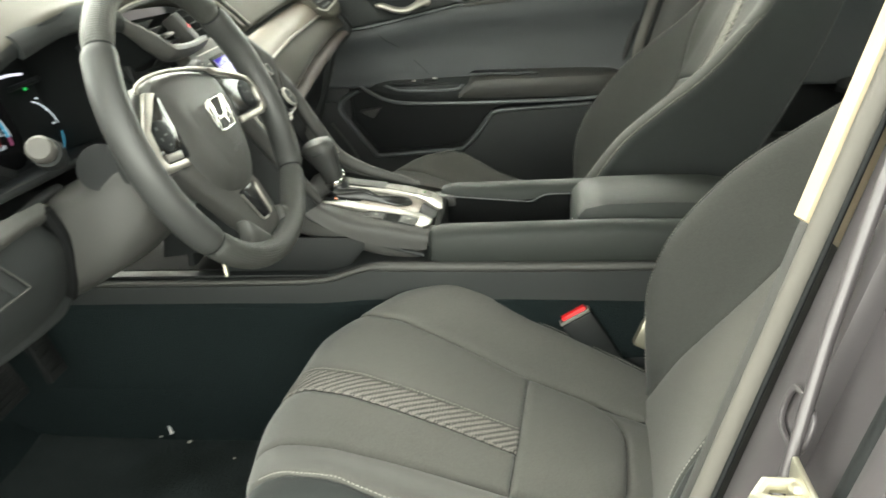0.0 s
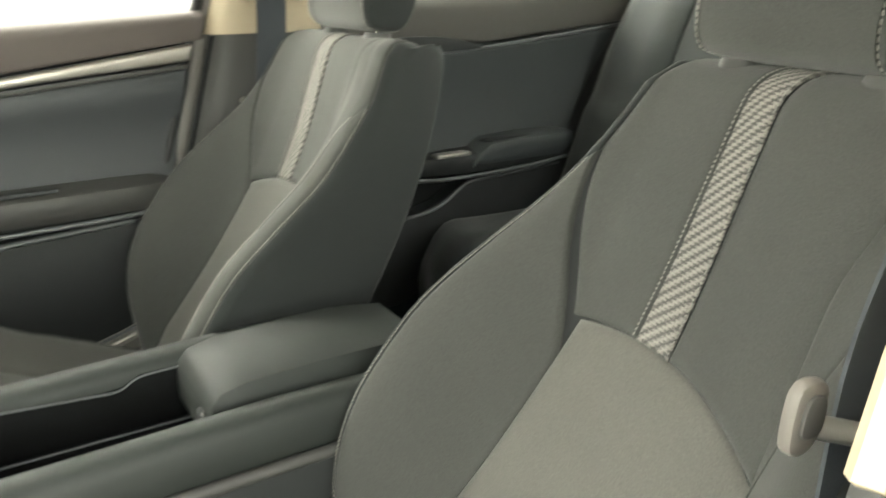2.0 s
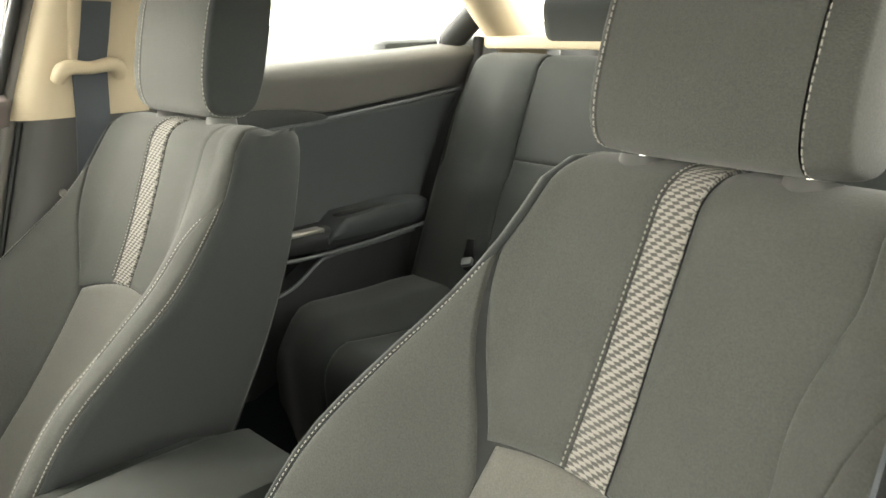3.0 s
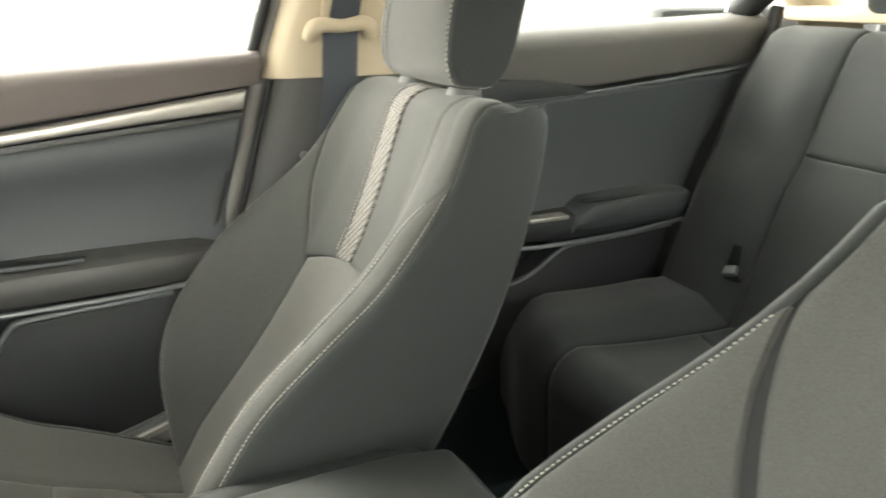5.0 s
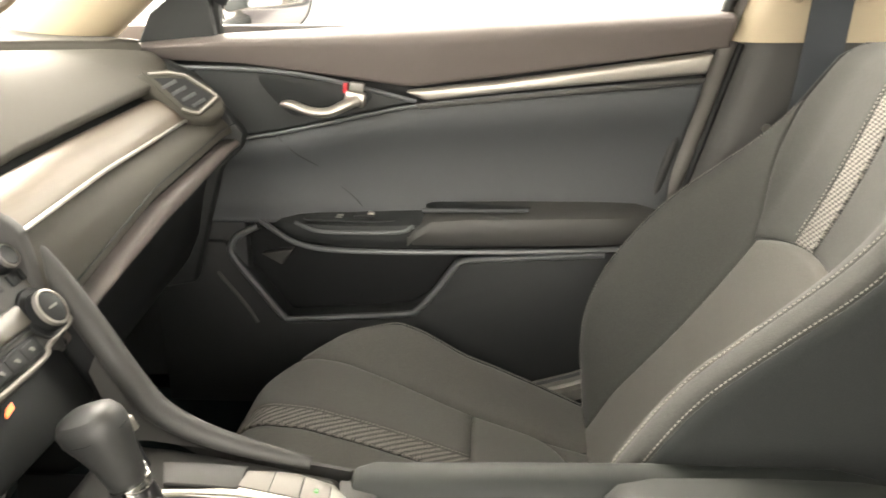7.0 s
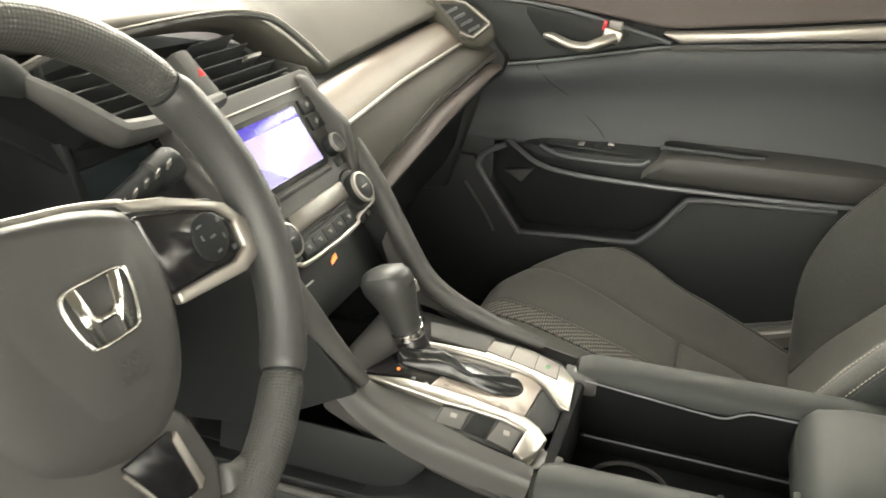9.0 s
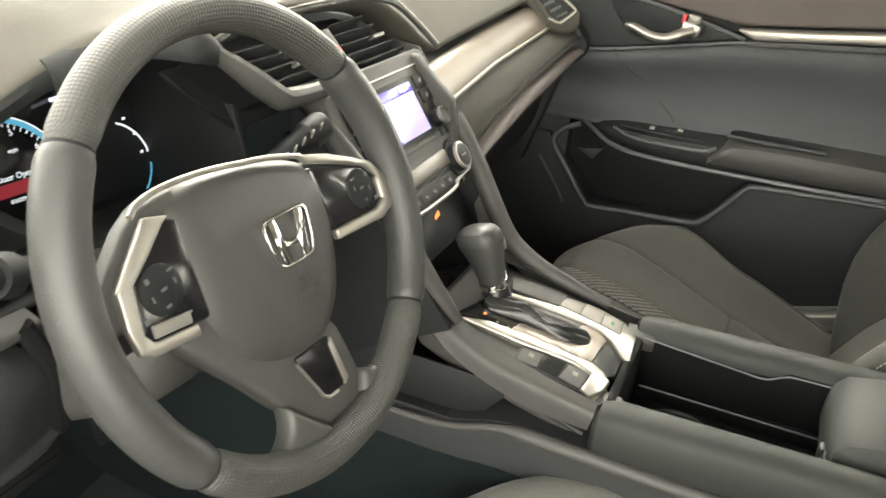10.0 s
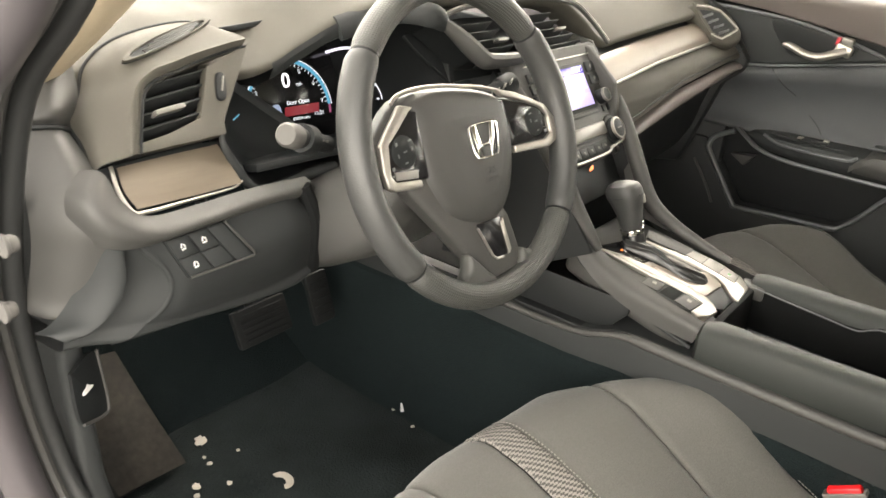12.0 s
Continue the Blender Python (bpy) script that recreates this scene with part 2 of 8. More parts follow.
def sweep(points, radius, n=10, closed=False, squash=1.0, caps=True):
    """A tube along a line of points; radius may differ from point to point."""
    P = np.array(points, float)
    m = len(P)
    R = np.broadcast_to(np.array(radius, float), (m,))
    T = np.roll(P, -1, 0) - np.roll(P, 1, 0)
    if not closed:
        T[0], T[-1] = P[1] - P[0], P[-1] - P[-2]
    T /= np.linalg.norm(T, axis=1, keepdims=True)
    a = np.cross(T[0], (0, 0, 1.0))
    if np.linalg.norm(a) < 0.1:
        a = np.cross(T[0], (1.0, 0, 0))
    a /= np.linalg.norm(a)
    rings, uv, run = [], [], 0.0
    w = np.linspace(0, 2 * np.pi, n + 1)
    for i in range(m):
        a = a - T[i] * (a @ T[i])
        a /= np.linalg.norm(a)
        b = np.cross(T[i], a)
        run += np.linalg.norm(P[i] - P[i - 1]) if i else 0
        rings.append(P[i] + R[i] * (np.cos(w)[:, None] * a + squash * np.sin(w)[:, None] * b))
        uv.append(np.stack([w * R[i], run + 0 * w], -1))
    G = np.array(rings)
    bm = grid(G, np.array(uv), close_u=closed)
    if caps and not closed:
        for g in (G[0][::-1], G[-1]):
            bm.faces.new([bm.verts.new(p) for p in g[:-1]])
    bmesh.ops.remove_doubles(bm, verts=bm.verts, dist=1e-6)
    bmesh.ops.recalc_face_normals(bm, faces=bm.faces)
    return bm


def bez(points, n=40, closed=False):
    """A smooth line through the points."""
    P = np.array(points, float)
    m = len(P)
    if not closed:
        P = np.vstack([2 * P[0] - P[1], P, 2 * P[-1] - P[-2]])
    else:
        P = np.vstack([P[-1], P, P[0], P[1]])
    segs = m if closed else m - 1
    out = []
    for t in np.linspace(0, segs, n, endpoint=not closed):
        i = min(int(t), segs - 1)
        s = t - i
        p0, p1, p2, p3 = P[i : i + 4]
        out.append(0.5 * (2 * p1 + (p2 - p0) * s + (2 * p0 - 5 * p1 + 4 * p2 - p3) * s * s + (3 * p1 - p0 - 3 * p2 + p3) * s**3))
    return np.array(out)


def rounded(bm, r, seg=2):
    if r > 0:
        sharp = [e for e in bm.edges if len(e.link_faces) == 2 and e.calc_face_angle(0) > 0.5]
        bmesh.ops.bevel(bm, geom=sharp, offset=r, segments=seg, profile=0.5, affect="EDGES", clamp_overlap=True)
    return bm


def block(sx, sy, sz, r=0.004, at=None, seg=2):
    bm = bmesh.new()
    bmesh.ops.create_cube(bm, size=1, matrix=Matrix.Diagonal((sx, sy, sz, 1)))
    rounded(bm, min(r, 0.45 * min(sx, sy, sz)), seg)
    if at is not None:
        bm.transform(at)
    return bm


def prism(outline, depth, r=0.002, at=None, seg=2):
    """An outline in x, y raised to z = depth with rounded edges."""
    bm = bmesh.new()
    low = [bm.verts.new((x, y, 0)) for x, y in outline]
    f = bm.faces.new(low)
    top = bmesh.ops.extrude_face_region(bm, geom=[f])
    bmesh.ops.translate(bm, verts=[g for g in top["geom"] if isinstance(g, bmesh.types.BMVert)], vec=(0, 0, depth))
    bmesh.ops.recalc_face_normals(bm, faces=bm.faces)
    rounded(bm, r, seg)
    if at is not None:
        bm.transform(at)
    return bm


def ring_prism(outline, inner, depth, r=0.001, at=None):
    """A frame between two outlines of as many points."""
    bm = bmesh.new()
    n = len(outline)
    rows = [[bm.verts.new((x, y, z)) for x, y in o] for o, z in ((outline, 0), (outline, depth), (inner, depth), (inner, 0))]
    for a in range(4):
        for i in range(n):
            j = (i + 1) % n
            bm.faces.new([rows[a][i], rows[a][j], rows[(a + 1) % 4][j], rows[(a + 1) % 4][i]])
    bmesh.ops.recalc_face_normals(bm, faces=bm.faces)
    rounded(bm, r)
    if at is not None:
        bm.transform(at)
    return bm


def smooth_loop(points, n=40):
    return [tuple(p[:2]) for p in bez([(x, y, 0) for x, y in points], n, closed=True)]


def inset(points, k, c=None):
    """An outline drawn towards its middle by a share k."""
    P = np.array(points, float)
    c = P.mean(0) if c is None else np.array(c)
    return [tuple(p) for p in P + (c - P) * k]


def lathe(profile, n=28, at=None):
    """A turned body: radius and height pairs about z."""
    w = np.linspace(0, 2 * np.pi, n, endpoint=False)
    P = np.array([[(r * np.cos(a), r * np.sin(a), z) for a in w] for r, z in profile])
    bm = grid(P, close_v=True)
    bmesh.ops.remove_doubles(bm, verts=bm.verts, dist=1e-6)
    bmesh.ops.recalc_face_normals(bm, faces=bm.faces)
    if at is not None:
        bm.transform(at)
    return bm


def loft(rings, closed=True, caps=True):
    P = np.array(rings, float)
    bm = grid(P, close_v=closed)
    if caps:
        for i in (0, -1):
            bm.faces.new([bm.verts.new(p) for p in P[i]])
    bmesh.ops.remove_doubles(bm, verts=bm.verts, dist=1e-6)
    bmesh.ops.recalc_face_normals(bm, faces=bm.faces)
    return bm


def stitches(line, normal, gap=0.0050, length=0.0034, r=0.00062):
    """Short raised thread stitches along a line."""
    P = np.array(line, float)
    d = np.r_[0, np.cumsum(np.linalg.norm(np.diff(P, axis=0), axis=1))]
    bm = bmesh.new()
    for s in np.arange(gap / 2, d[-1] - gap / 2, gap):
        a, b = (np.array([np.interp(q, d, P[:, k]) for k in range(3)]) for q in (s - length / 2, s + length / 2))
        t = (b - a) / max(np.linalg.norm(b - a), 1e-9)
        nn = np.array(normal, float)
        nn = nn - t * (nn @ t)
        nn /= np.linalg.norm(nn)
        w = np.cross(t, nn)
        q = [bm.verts.new(p) for p in (a - w * r, a + w * r, b + w * r, b - w * r)]
        h = [bm.verts.new(p + nn * r * 1.5) for p in (a * 0.8 + b * 0.2 - w * r * 0.6, a * 0.8 + b * 0.2 + w * r * 0.6, b * 0.8 + a * 0.2 + w * r * 0.6, b * 0.8 + a * 0.2 - w * r * 0.6)]
        bm.faces.new(h)
        for i in range(4):
            bm.faces.new([q[i], q[(i + 1) % 4], h[(i + 1) % 4], h[i]])
    return bm


def lettering(text, size, at, depth=0.0004, align="CENTER"):
    cu = bpy.data.curves.new("text", "FONT")
    cu.body, cu.size, cu.extrude, cu.align_x, cu.align_y = text, size, depth, align, "CENTER"
    ob = bpy.data.objects.new("text", cu)
    scene.collection.objects.link(ob)
    bpy.context.view_layer.update()
    me = bpy.data.meshes.new_from_object(ob.evaluated_get(bpy.context.evaluated_depsgraph_get()))
    bpy.data.objects.remove(ob)
    bpy.data.curves.remove(cu)
    bm = bmesh.new()
    bm.from_mesh(me)
    bpy.data.meshes.remove(me)
    bm.transform(at)
    return bm


def merged(bms):
    out = bmesh.new()
    for b in bms:
        me = bpy.data.meshes.new("tmp")
        b.to_mesh(me)
        b.free()
        out.from_mesh(me)
        bpy.data.meshes.remove(me)
    return out


def sstep(x):
    x = np.clip(x, 0, 1)
    return x * x * (3 - 2 * x)


def frame_of(origin, x_axis, y_axis):
    """A pose from an origin, the x axis and roughly the y axis."""
    x = Vector(x_axis).normalized()
    z = x.cross(Vector(y_axis)).normalized()
    y = z.cross(x)
    return Matrix(((x.x, y.x, z.x, origin[0]), (x.y, y.y, z.y, origin[1]), (x.z, y.z, z.z, origin[2]), (0, 0, 0, 1)))


# outlines in y, z stand in the plane across x; raised towards -x (into the cabin from the passenger's door)
def door_plane(x):
    return frame_of((x, 0, 0), (0, -1, 0), (0, 0, 1))


def yz(pts):
    """Door outlines are given as y, z; in door_plane the first axis runs along -y."""
    return [(-y, z) for y, z in pts]

# ---- the setting ----
FLOOR = 0.27
bm = bmesh.new()
bmesh.ops.create_grid(bm, x_segments=8, y_segments=8, size=400)
tagged(part("ground", bm, CONCRETE), "dark grey ground outside the car, out of view", "ground", kind="structure")

# carpeted floor pan with the slope of the toe board and the tunnel's flanks
ys = [0.80, 0.62, 0.50, 0.40, 0.20, -0.2, -0.6, -0.95, -1.12, -1.20, -1.9]
zs = [0.62, 0.46, 0.33, FLOOR, FLOOR, FLOOR, FLOOR, FLOOR, FLOOR, 0.30, 0.32]
xs = [-0.72, -0.66, -0.60, -0.15, -0.115, 0.115, 0.15, 0.60, 0.66, 0.72]
lift = [0.14, 0.06, 0.0, 0.0, 0.17, 0.17, 0.0, 0.0, 0.06, 0.14]
P = np.array([[(x, y, z + k) for x, k in zip(xs, lift)] for y, z in zip(ys, zs)])
low = P.copy()
low[..., 2] -= 0.05
bm = merged([grid(P[:, ::-1]), grid(low)])
tagged(part("floor", bm, CARPET), "worn dark grey carpet floor of the car", "floor", kind="structure")


def side_sill(x0, x1):
    bm = block(abs(x1 - x0), 2.4, 0.16, 0.02, pose((x0 + x1) / 2, -0.55, 0.35))
    return bm


for x0, x1 in ((-0.80, -0.70), (0.70, 0.80)):
    tagged(part("wall_sill", side_sill(x0, x1), PAINT), "grey painted door sill of the car body", "sill", kind="structure")

def scuff_row(x, z):
    return [(x, y, z + 0.30 * max(0.0, -0.44 - y) + 1.1 * max(0.0, -0.54 - y) ** 1.3) for y in np.linspace(-0.30, -0.66, 20)]


tagged(part("trim_scuff_plate", loft([[a, b, (b[0], b[1], b[2] - 0.02), (a[0], a[1], a[2] - 0.02)] for a, b in zip(scuff_row(0.640, 0.404), scuff_row(0.712, 0.416))]), SILVER_PAINT), "worn silver scuff plate on the passenger's sill", "sill", kind="structure")
for x, z in ((0.655, 0.4075), (0.676, 0.4110), (0.697, 0.4145)):
    tagged(part("trim_scuff_rib", sweep(scuff_row(x, z), 0.0035, 8), TRIM_GREY if x == 0.676 else SATIN), "raised bright rib along the scuff plate", "sill", kind="structure")

# headliner and roof skin
def roof_point(u, v, dz=0.0):
    x, y = 0.60 * u, 0.05 - 1.75 * v
    return np.stack([x + 0 * v, y + 0 * u, 1.335 - 0.05 * u**2 - 0.06 * (2 * v - 0.9) ** 2 + dz], -1)


U, V = np.meshgrid(np.linspace(-1, 1, 13), np.linspace(0, 1, 17), indexing="ij")
tagged(part("ceiling", grid(roof_point(U, V)), LINER), "beige cloth headliner under the roof", "ceiling", kind="structure")
tagged(part("roof", grid(roof_point(U * 1.08, V, 0.04)), PAINT), "grey painted roof skin of the car", "roof", kind="structure")


def pillar(name, pts, radius, material, label, squash=1.0):
    return tagged(part(name, sweep(bez(pts, 16), radius, 12, squash=squash), material), label, "pillar", kind="structure")


for s in (-1, 1):
    foot = [(-0.70, 0.34, 0.90), (-0.69, 0.17, 1.005)] if s < 0 else [(0.755, 0.37, 0.92), (0.722, 0.265, 1.01)]
    pillar("wall_a_pillar", foot + [(s * 0.65, 0.0 if s > 0 else -0.06, 1.20), (s * 0.60, -0.18, 1.30)], 0.035 if s < 0 else 0.064, BEIGE, "beige windscreen pillar trim")
    pillar("wall_roof_rail", [(s * 0.60, -0.16, 1.295), (s * 0.605, -0.7, 1.315), (s * 0.59, -1.3, 1.29), (s * 0.56, -1.68, 1.22)], 0.035, BEIGE, "beige roof rail trim over the door opening")
    pillar("wall_c_pillar", [(s * 0.56, -1.66, 1.235), (s * 0.60, -1.80, 1.13), (s * 0.62, -1.93, 1.04)], 0.055, BEIGE, "beige rear pillar trim")

# passenger side centre pillar: beige upper cover, dark lower cover, painted edge and seals
def door_line(z):
    """The rear edge of the front door's opening, leaning back as it rises."""
    return -0.734 + (1.031 - z) * 0.29


def pillar_rows(heights, drop, x0, lean, rear):
    """Sections of a pillar cover, rounded at its front edge."""
    rows = []
    for z in heights:
        f, x = door_line(z) - drop, x0 - lean * max(0.0, z - 0.98)
        rows.append([(x + 0.050, f, z), (x + 0.034, f - 0.002, z), (x + 0.018, f - 0.009, z), (x + 0.006, f - 0.024, z), (x, f - 0.048, z), (x + 0.002, rear + 0.02, z), (x + 0.010, rear, z), (x + 0.060, rear, z)])
    return rows


tagged(part("wall_b_pillar", loft(pillar_rows((0.979, 0.982, 1.05, 1.15, 1.25, 1.32), 0.014, 0.656, 0.20, -0.955)), BEIGE), "beige upper cover of the centre pillar", "pillar", kind="structure")
tagged(part("wall_b_pillar_lower", loft(pillar_rows((0.978, 0.90, 0.80, 0.70, 0.60, 0.45, 0.30), 0.030, 0.664, 0.0, -0.945)), PLASTIC_GREY), "dark grey lower cover of the centre pillar", "pillar", kind="structure")
seal_line = [(0.702 - 0.2 * max(0, z - 0.98), door_line(z) + 0.008, z) for z in np.linspace(1.30, 0.36, 16)]
tagged(part("trim_door_seal", sweep(seal_line, 0.009, 10), RUBBER), "black rubber door seal", "door seal", kind="structure")
edge_line = [(0.712 - 0.2 * max(0, z - 0.98), door_line(z) - 0.016, z) for z in np.linspace(1.30, 0.3, 16)]
tagged(part("wall_b_pillar_edge", sweep(edge_line, 0.0165, 12), mk("pillar_seal_grey", (0.125, 0.118, 0.108), 0.6, var=0.08)), "pale grey edge seal of the door opening", "pillar", kind="structure")
groove = [(0.690 - 0.2 * max(0, z - 0.98), door_line(z) - 0.031, z) for z in np.linspace(0.975, 0.3, 14)]
tagged(part("trim_pillar_groove", sweep(groove, 0.005, 8), BLACK), "narrow dark groove along the pillar cover", "door seal", kind="structure")
tagged(part("wall_right_skin", block(0.02, 2.9, 0.75, 0.005, pose(0.85, -0.55, 0.62)), PAINT), "grey painted outer door skins", "wall", kind="structure")

# driver side centre pillar
def drv(y, z):
    return y + (1.03 - z) * 0.257


out = [(drv(-0.650, z), z) for z in (1.30, 1.03, 0.80, 0.55, 0.30)] + [(-0.75, 0.30), (-0.86, 0.6), (-0.86, 1.30)]
dp = frame_of((-0.712, 0, 0), (0, -1, 0), (0, 0, 1))
tagged(part("wall_driver_pillar", prism(yz(out), 0.060, 0.010, dp), PAINT), "grey painted centre pillar of the driver's door opening", "pillar", kind="structure")
tagged(part("trim_driver_seal", sweep([(-0.704, drv(-0.643, z), z) for z in np.linspace(1.28, 0.34, 14)], 0.0095, 10), mk("seal_grey", (0.115, 0.106, 0.094), 0.7, var=0.1)), "black rubber seal round the door opening", "door seal", kind="structure")
rows = []
for z, xi in ((0.862, -0.6795), (0.885, -0.676), (0.92, -0.668), (0.96, -0.656), (1.0, -0.647), (1.1, -0.637), (1.31, -0.600)):
    f = drv(-0.628, max(z, 0.885)) - (0.885 - z if z < 0.885 else 0) * 1.2
    rows.append([(-0.698, f - 0.004, z), (-0.686, f, z), (-0.681, f - 0.003, z), (xi - 0.010, f - 0.050, z), (xi, f - 0.072, z), (xi, -0.86, z), (-0.70, -0.86, z)])
tagged(part("wall_driver_pillar_upper", loft(rows), BEIGE), "beige upper cover of the driver's centre pillar", "pillar", kind="structure")
lo = [(drv(-0.634, z), z) for z in (0.884, 0.6, 0.42)] + [(-0.84, 0.42), (-0.84, 0.84), (-0.70, 0.834)]
tagged(part("wall_driver_pillar_lower", prism(yz(lo), 0.016, 0.004, frame_of((-0.682, 0, 0), (0, -1, 0), (0, 0, 1))), PLASTIC_GREY), "dark lower cover of the driver's centre pillar", "pillar", kind="structure")
tagged(part("wall_rear_left", block(0.06, 0.95, 0.75, 0.02, pose(-0.73, -1.38, 0.68)), PLASTIC), "dark rear door trim behind the driver", "wall", kind="structure")
tagged(part("trim_seal_lip", sweep([(-0.716, drv(-0.645, z), z) for z in np.linspace(1.28, 0.34, 14)], 0.0022, 8), BLACK), "thin black lip of the door seal", "door seal", kind="structure")
flange = [(np.interp(z, [0.32, 0.70, 0.746, 0.817, 0.862, 0.924, 1.29], [-0.86, -0.812, -0.800, -0.776, -0.767, -0.755, -0.70]), drv(-0.642, z), z) for z in np.linspace(1.29, 0.32, 16)]
tagged(part("trim_pillar_flange", sweep(flange, 0.0045, 10), PAINT), "rounded painted flange of the door opening", "pillar", kind="structure")
rec = [(drv(-0.668, z), z) for z in (1.30, 1.03, 0.80, 0.55, 0.30)] + [(-0.80, 0.30), (-0.90, 0.6), (-0.90, 1.30)]
tagged(part("wall_pillar_recess", prism(yz(rec), 0.085, 0.006, frame_of((-0.765, 0, 0), (0, -1, 0), (0, 0, 1))), PAINT), "painted recess behind the door flange", "pillar", kind="structure")
# solid black tube in place of the gap's shade
tagged(part("trim_door_gap", sweep([(-0.838, drv(-0.662, z), z) for z in np.linspace(1.29, 0.32, 12)], 0.010, 10), BLACK), "black strip for the shaded gap before the rear door", "door gap", kind="structure")
tagged(part("wall_rear_door_edge", prism(yz([(drv(-0.650, z), z) for z in (1.02, 0.80, 0.55, 0.30)] + [(-1.5, 0.30), (-1.5, 1.02)]), 0.03, 0.008, frame_of((-0.845, 0, 0), (0, -1, 0), (0, 0, 1))), PAINT), "grey painted rear door skin behind the pillar", "wall", kind="structure")
stamp = smooth_loop([(-0.020, -0.015), (0.020, -0.015), (0.020, 0.015), (-0.020, 0.015)], 28)
tagged(part("trim_pillar_stamping", ring_prism(stamp, inset(stamp, 0.22), -0.004, 0.0015, frame_of((-0.772, drv(-0.650, 0.772) + 0.001, 0.772), (1, 0, 0), (0, -0.249, 0.968))), PAINT), "raised stamped rim on the painted pillar", "pillar", kind="structure")
striker = thing("door_striker", "zinc-plated steel door striker bolted to the painted pillar", "striker")
sm = frame_of((-0.832, drv(-0.645, 0.748) + 0.003, 0.748), (1, 0, 0), (0, 0, 1)) @ Matrix.Scale(0.72, 4)
part("base_plate", prism([(-0.028, -0.035), (0.028, -0.035), (0.028, 0.035), (-0.028, 0.035)], -0.006, 0.002, sm), STEEL, striker)
part("loop", sweep([tuple(sm @ Vector(p)) for p in ((-0.012, 0.016, 0), (-0.012, 0.016, -0.03), (0.0, 0.012, -0.04), (0.012, 0.016, -0.03), (0.012, 0.016, 0))], 0.005, 8), STEEL, striker)
for k in (-0.02, 0.02):
    part("bolt", lathe([(0, 0), (0.007, 0), (0.007, -0.006), (0.004, -0.008), (0, -0.008)], 12, sm @ pose(0.0, k, -0.006)), STEEL, striker)

# hinge pillar by the driver's feet, its seal, bolts and painted jamb
jamb = [(0.28, 1.04), (0.20, 1.02), (0.22, 0.9), (0.26, 0.75), (0.28, 0.6), (0.26, 0.45), (0.18, 0.33), (0.75, 0.33), (0.75, 1.0)]
tagged(part("wall_hinge_pillar", prism(yz(jamb), 0.10, 0.012, frame_of((-0.735, 0, 0), (0, -1, 0), (0, 0, 1))), PAINT), "grey painted hinge pillar of the driver's door", "pillar", kind="structure")
seal = bez([(-0.715, -0.06, 1.20), (-0.74, 0.04, 1.045), (-0.755, 0.11, 0.965), (-0.758, 0.155, 0.87), (-0.755, 0.19, 0.76), (-0.742, 0.212, 0.656), (-0.73, 0.215, 0.56), (-0.718, 0.195, 0.47), (-0.71, 0.13, 0.42), (-0.705, 0.0, 0.41)], 44)
tagged(part("trim_front_seal", sweep(seal, 0.010, 10), RUBBER), "black rubber seal curving round the door opening", "door seal", kind="structure")
tagged(part("trim_front_seal_lip", sweep(seal + np.array((-0.016, 0.004, 0.004)), 0.007, 8), PLASTIC_GREY), "grey lip beside the door seal", "door seal", kind="structure")
tagged(part("wall_jamb_edge", sweep(seal + np.array((-0.045, 0.0, 0.0)), 0.022, 10), PAINT), "painted flange of the door opening", "pillar", kind="structure")
for z, y in ((0.845, 0.095), (0.776, 0.115)):
    b = lathe([(0, 0.012), (0.006, 0.012), (0.008, 0.009), (0.008, 0.004), (0.010, 0.003), (0.010, 0), (0, 0)], 14, frame_of((-0.80, y, z), (0, 0, 1), (0, 1, 0)) @ pose(0, 0, 0, 0, 180, 0))
    tagged(part("hinge_bolt", b, GREY_KNOB), "small steel hinge bolt on the painted jamb", "bolt", "hinge bolts")


# glass
def pane(name, corners, label):
    a, b, c, d = (np.array(p) for p in corners)
    U, V = np.meshgrid(np.linspace(0, 1, 9), np.linspace(0, 1, 9), indexing="ij")
    Q = a * ((1 - U) * (1 - V))[..., None] + b * (U * (1 - V))[..., None] + c * (U * V)[..., None] + d * ((1 - U) * V)[..., None]
    n = np.cross(b - a, d - a)
    n = n / np.linalg.norm(n)
    bow = (0.03 * 16 * U * (1 - U) * V * (1 - V))[..., None] * n
    Q2 = Q + n * 0.004 + bow
    bm = merged([grid((Q + bow)[::-1]), grid(Q2)])
    ob = part(name, bm, GLASS)
    ob.visible_shadow = False
    return tagged(ob, label, "window", kind="structure")


pane("window_1", [(-0.66, 0.78, 0.98), (0.66, 0.78, 0.98), (0.58, -0.08, 1.31), (-0.58, -0.08, 1.31)], "clear windscreen glass")
pane("window_2", [(0.735, 0.05, 0.96), (0.735, -0.74, 0.99), (0.62, -0.72, 1.30), (0.64, -0.10, 1.26)], "clear passenger door window")
pane("window_3", [(0.735, -0.92, 0.99), (0.735, -1.72, 1.02), (0.60, -1.62, 1.25), (0.62, -0.92, 1.30)], "clear rear door window")
pane("window_4", [(0.55, -2.15, 1.10), (-0.55, -2.15, 1.10), (-0.52, -1.70, 1.27), (0.52, -1.70, 1.27)], "clear rear window glass")
tagged(part("rear_shelf", block(1.25, 0.5, 0.03, 0.01, pose(0, -2.02, 1.07)), BEIGE), "beige parcel shelf behind the rear seat", "shelf", kind="structure")
tagged(part("wall_rear", block(1.4, 0.04, 0.85, 0.01, pose(0, -2.18, 0.68)), PLASTIC), "dark bulkhead behind the rear seat", "wall", kind="structure")
tagged(part("wall_front", block(1.44, 0.04, 0.75, 0.01, pose(0, 0.86, 0.62)), BLACK), "dark bulkhead ahead of the dashboard", "wall", kind="structure")

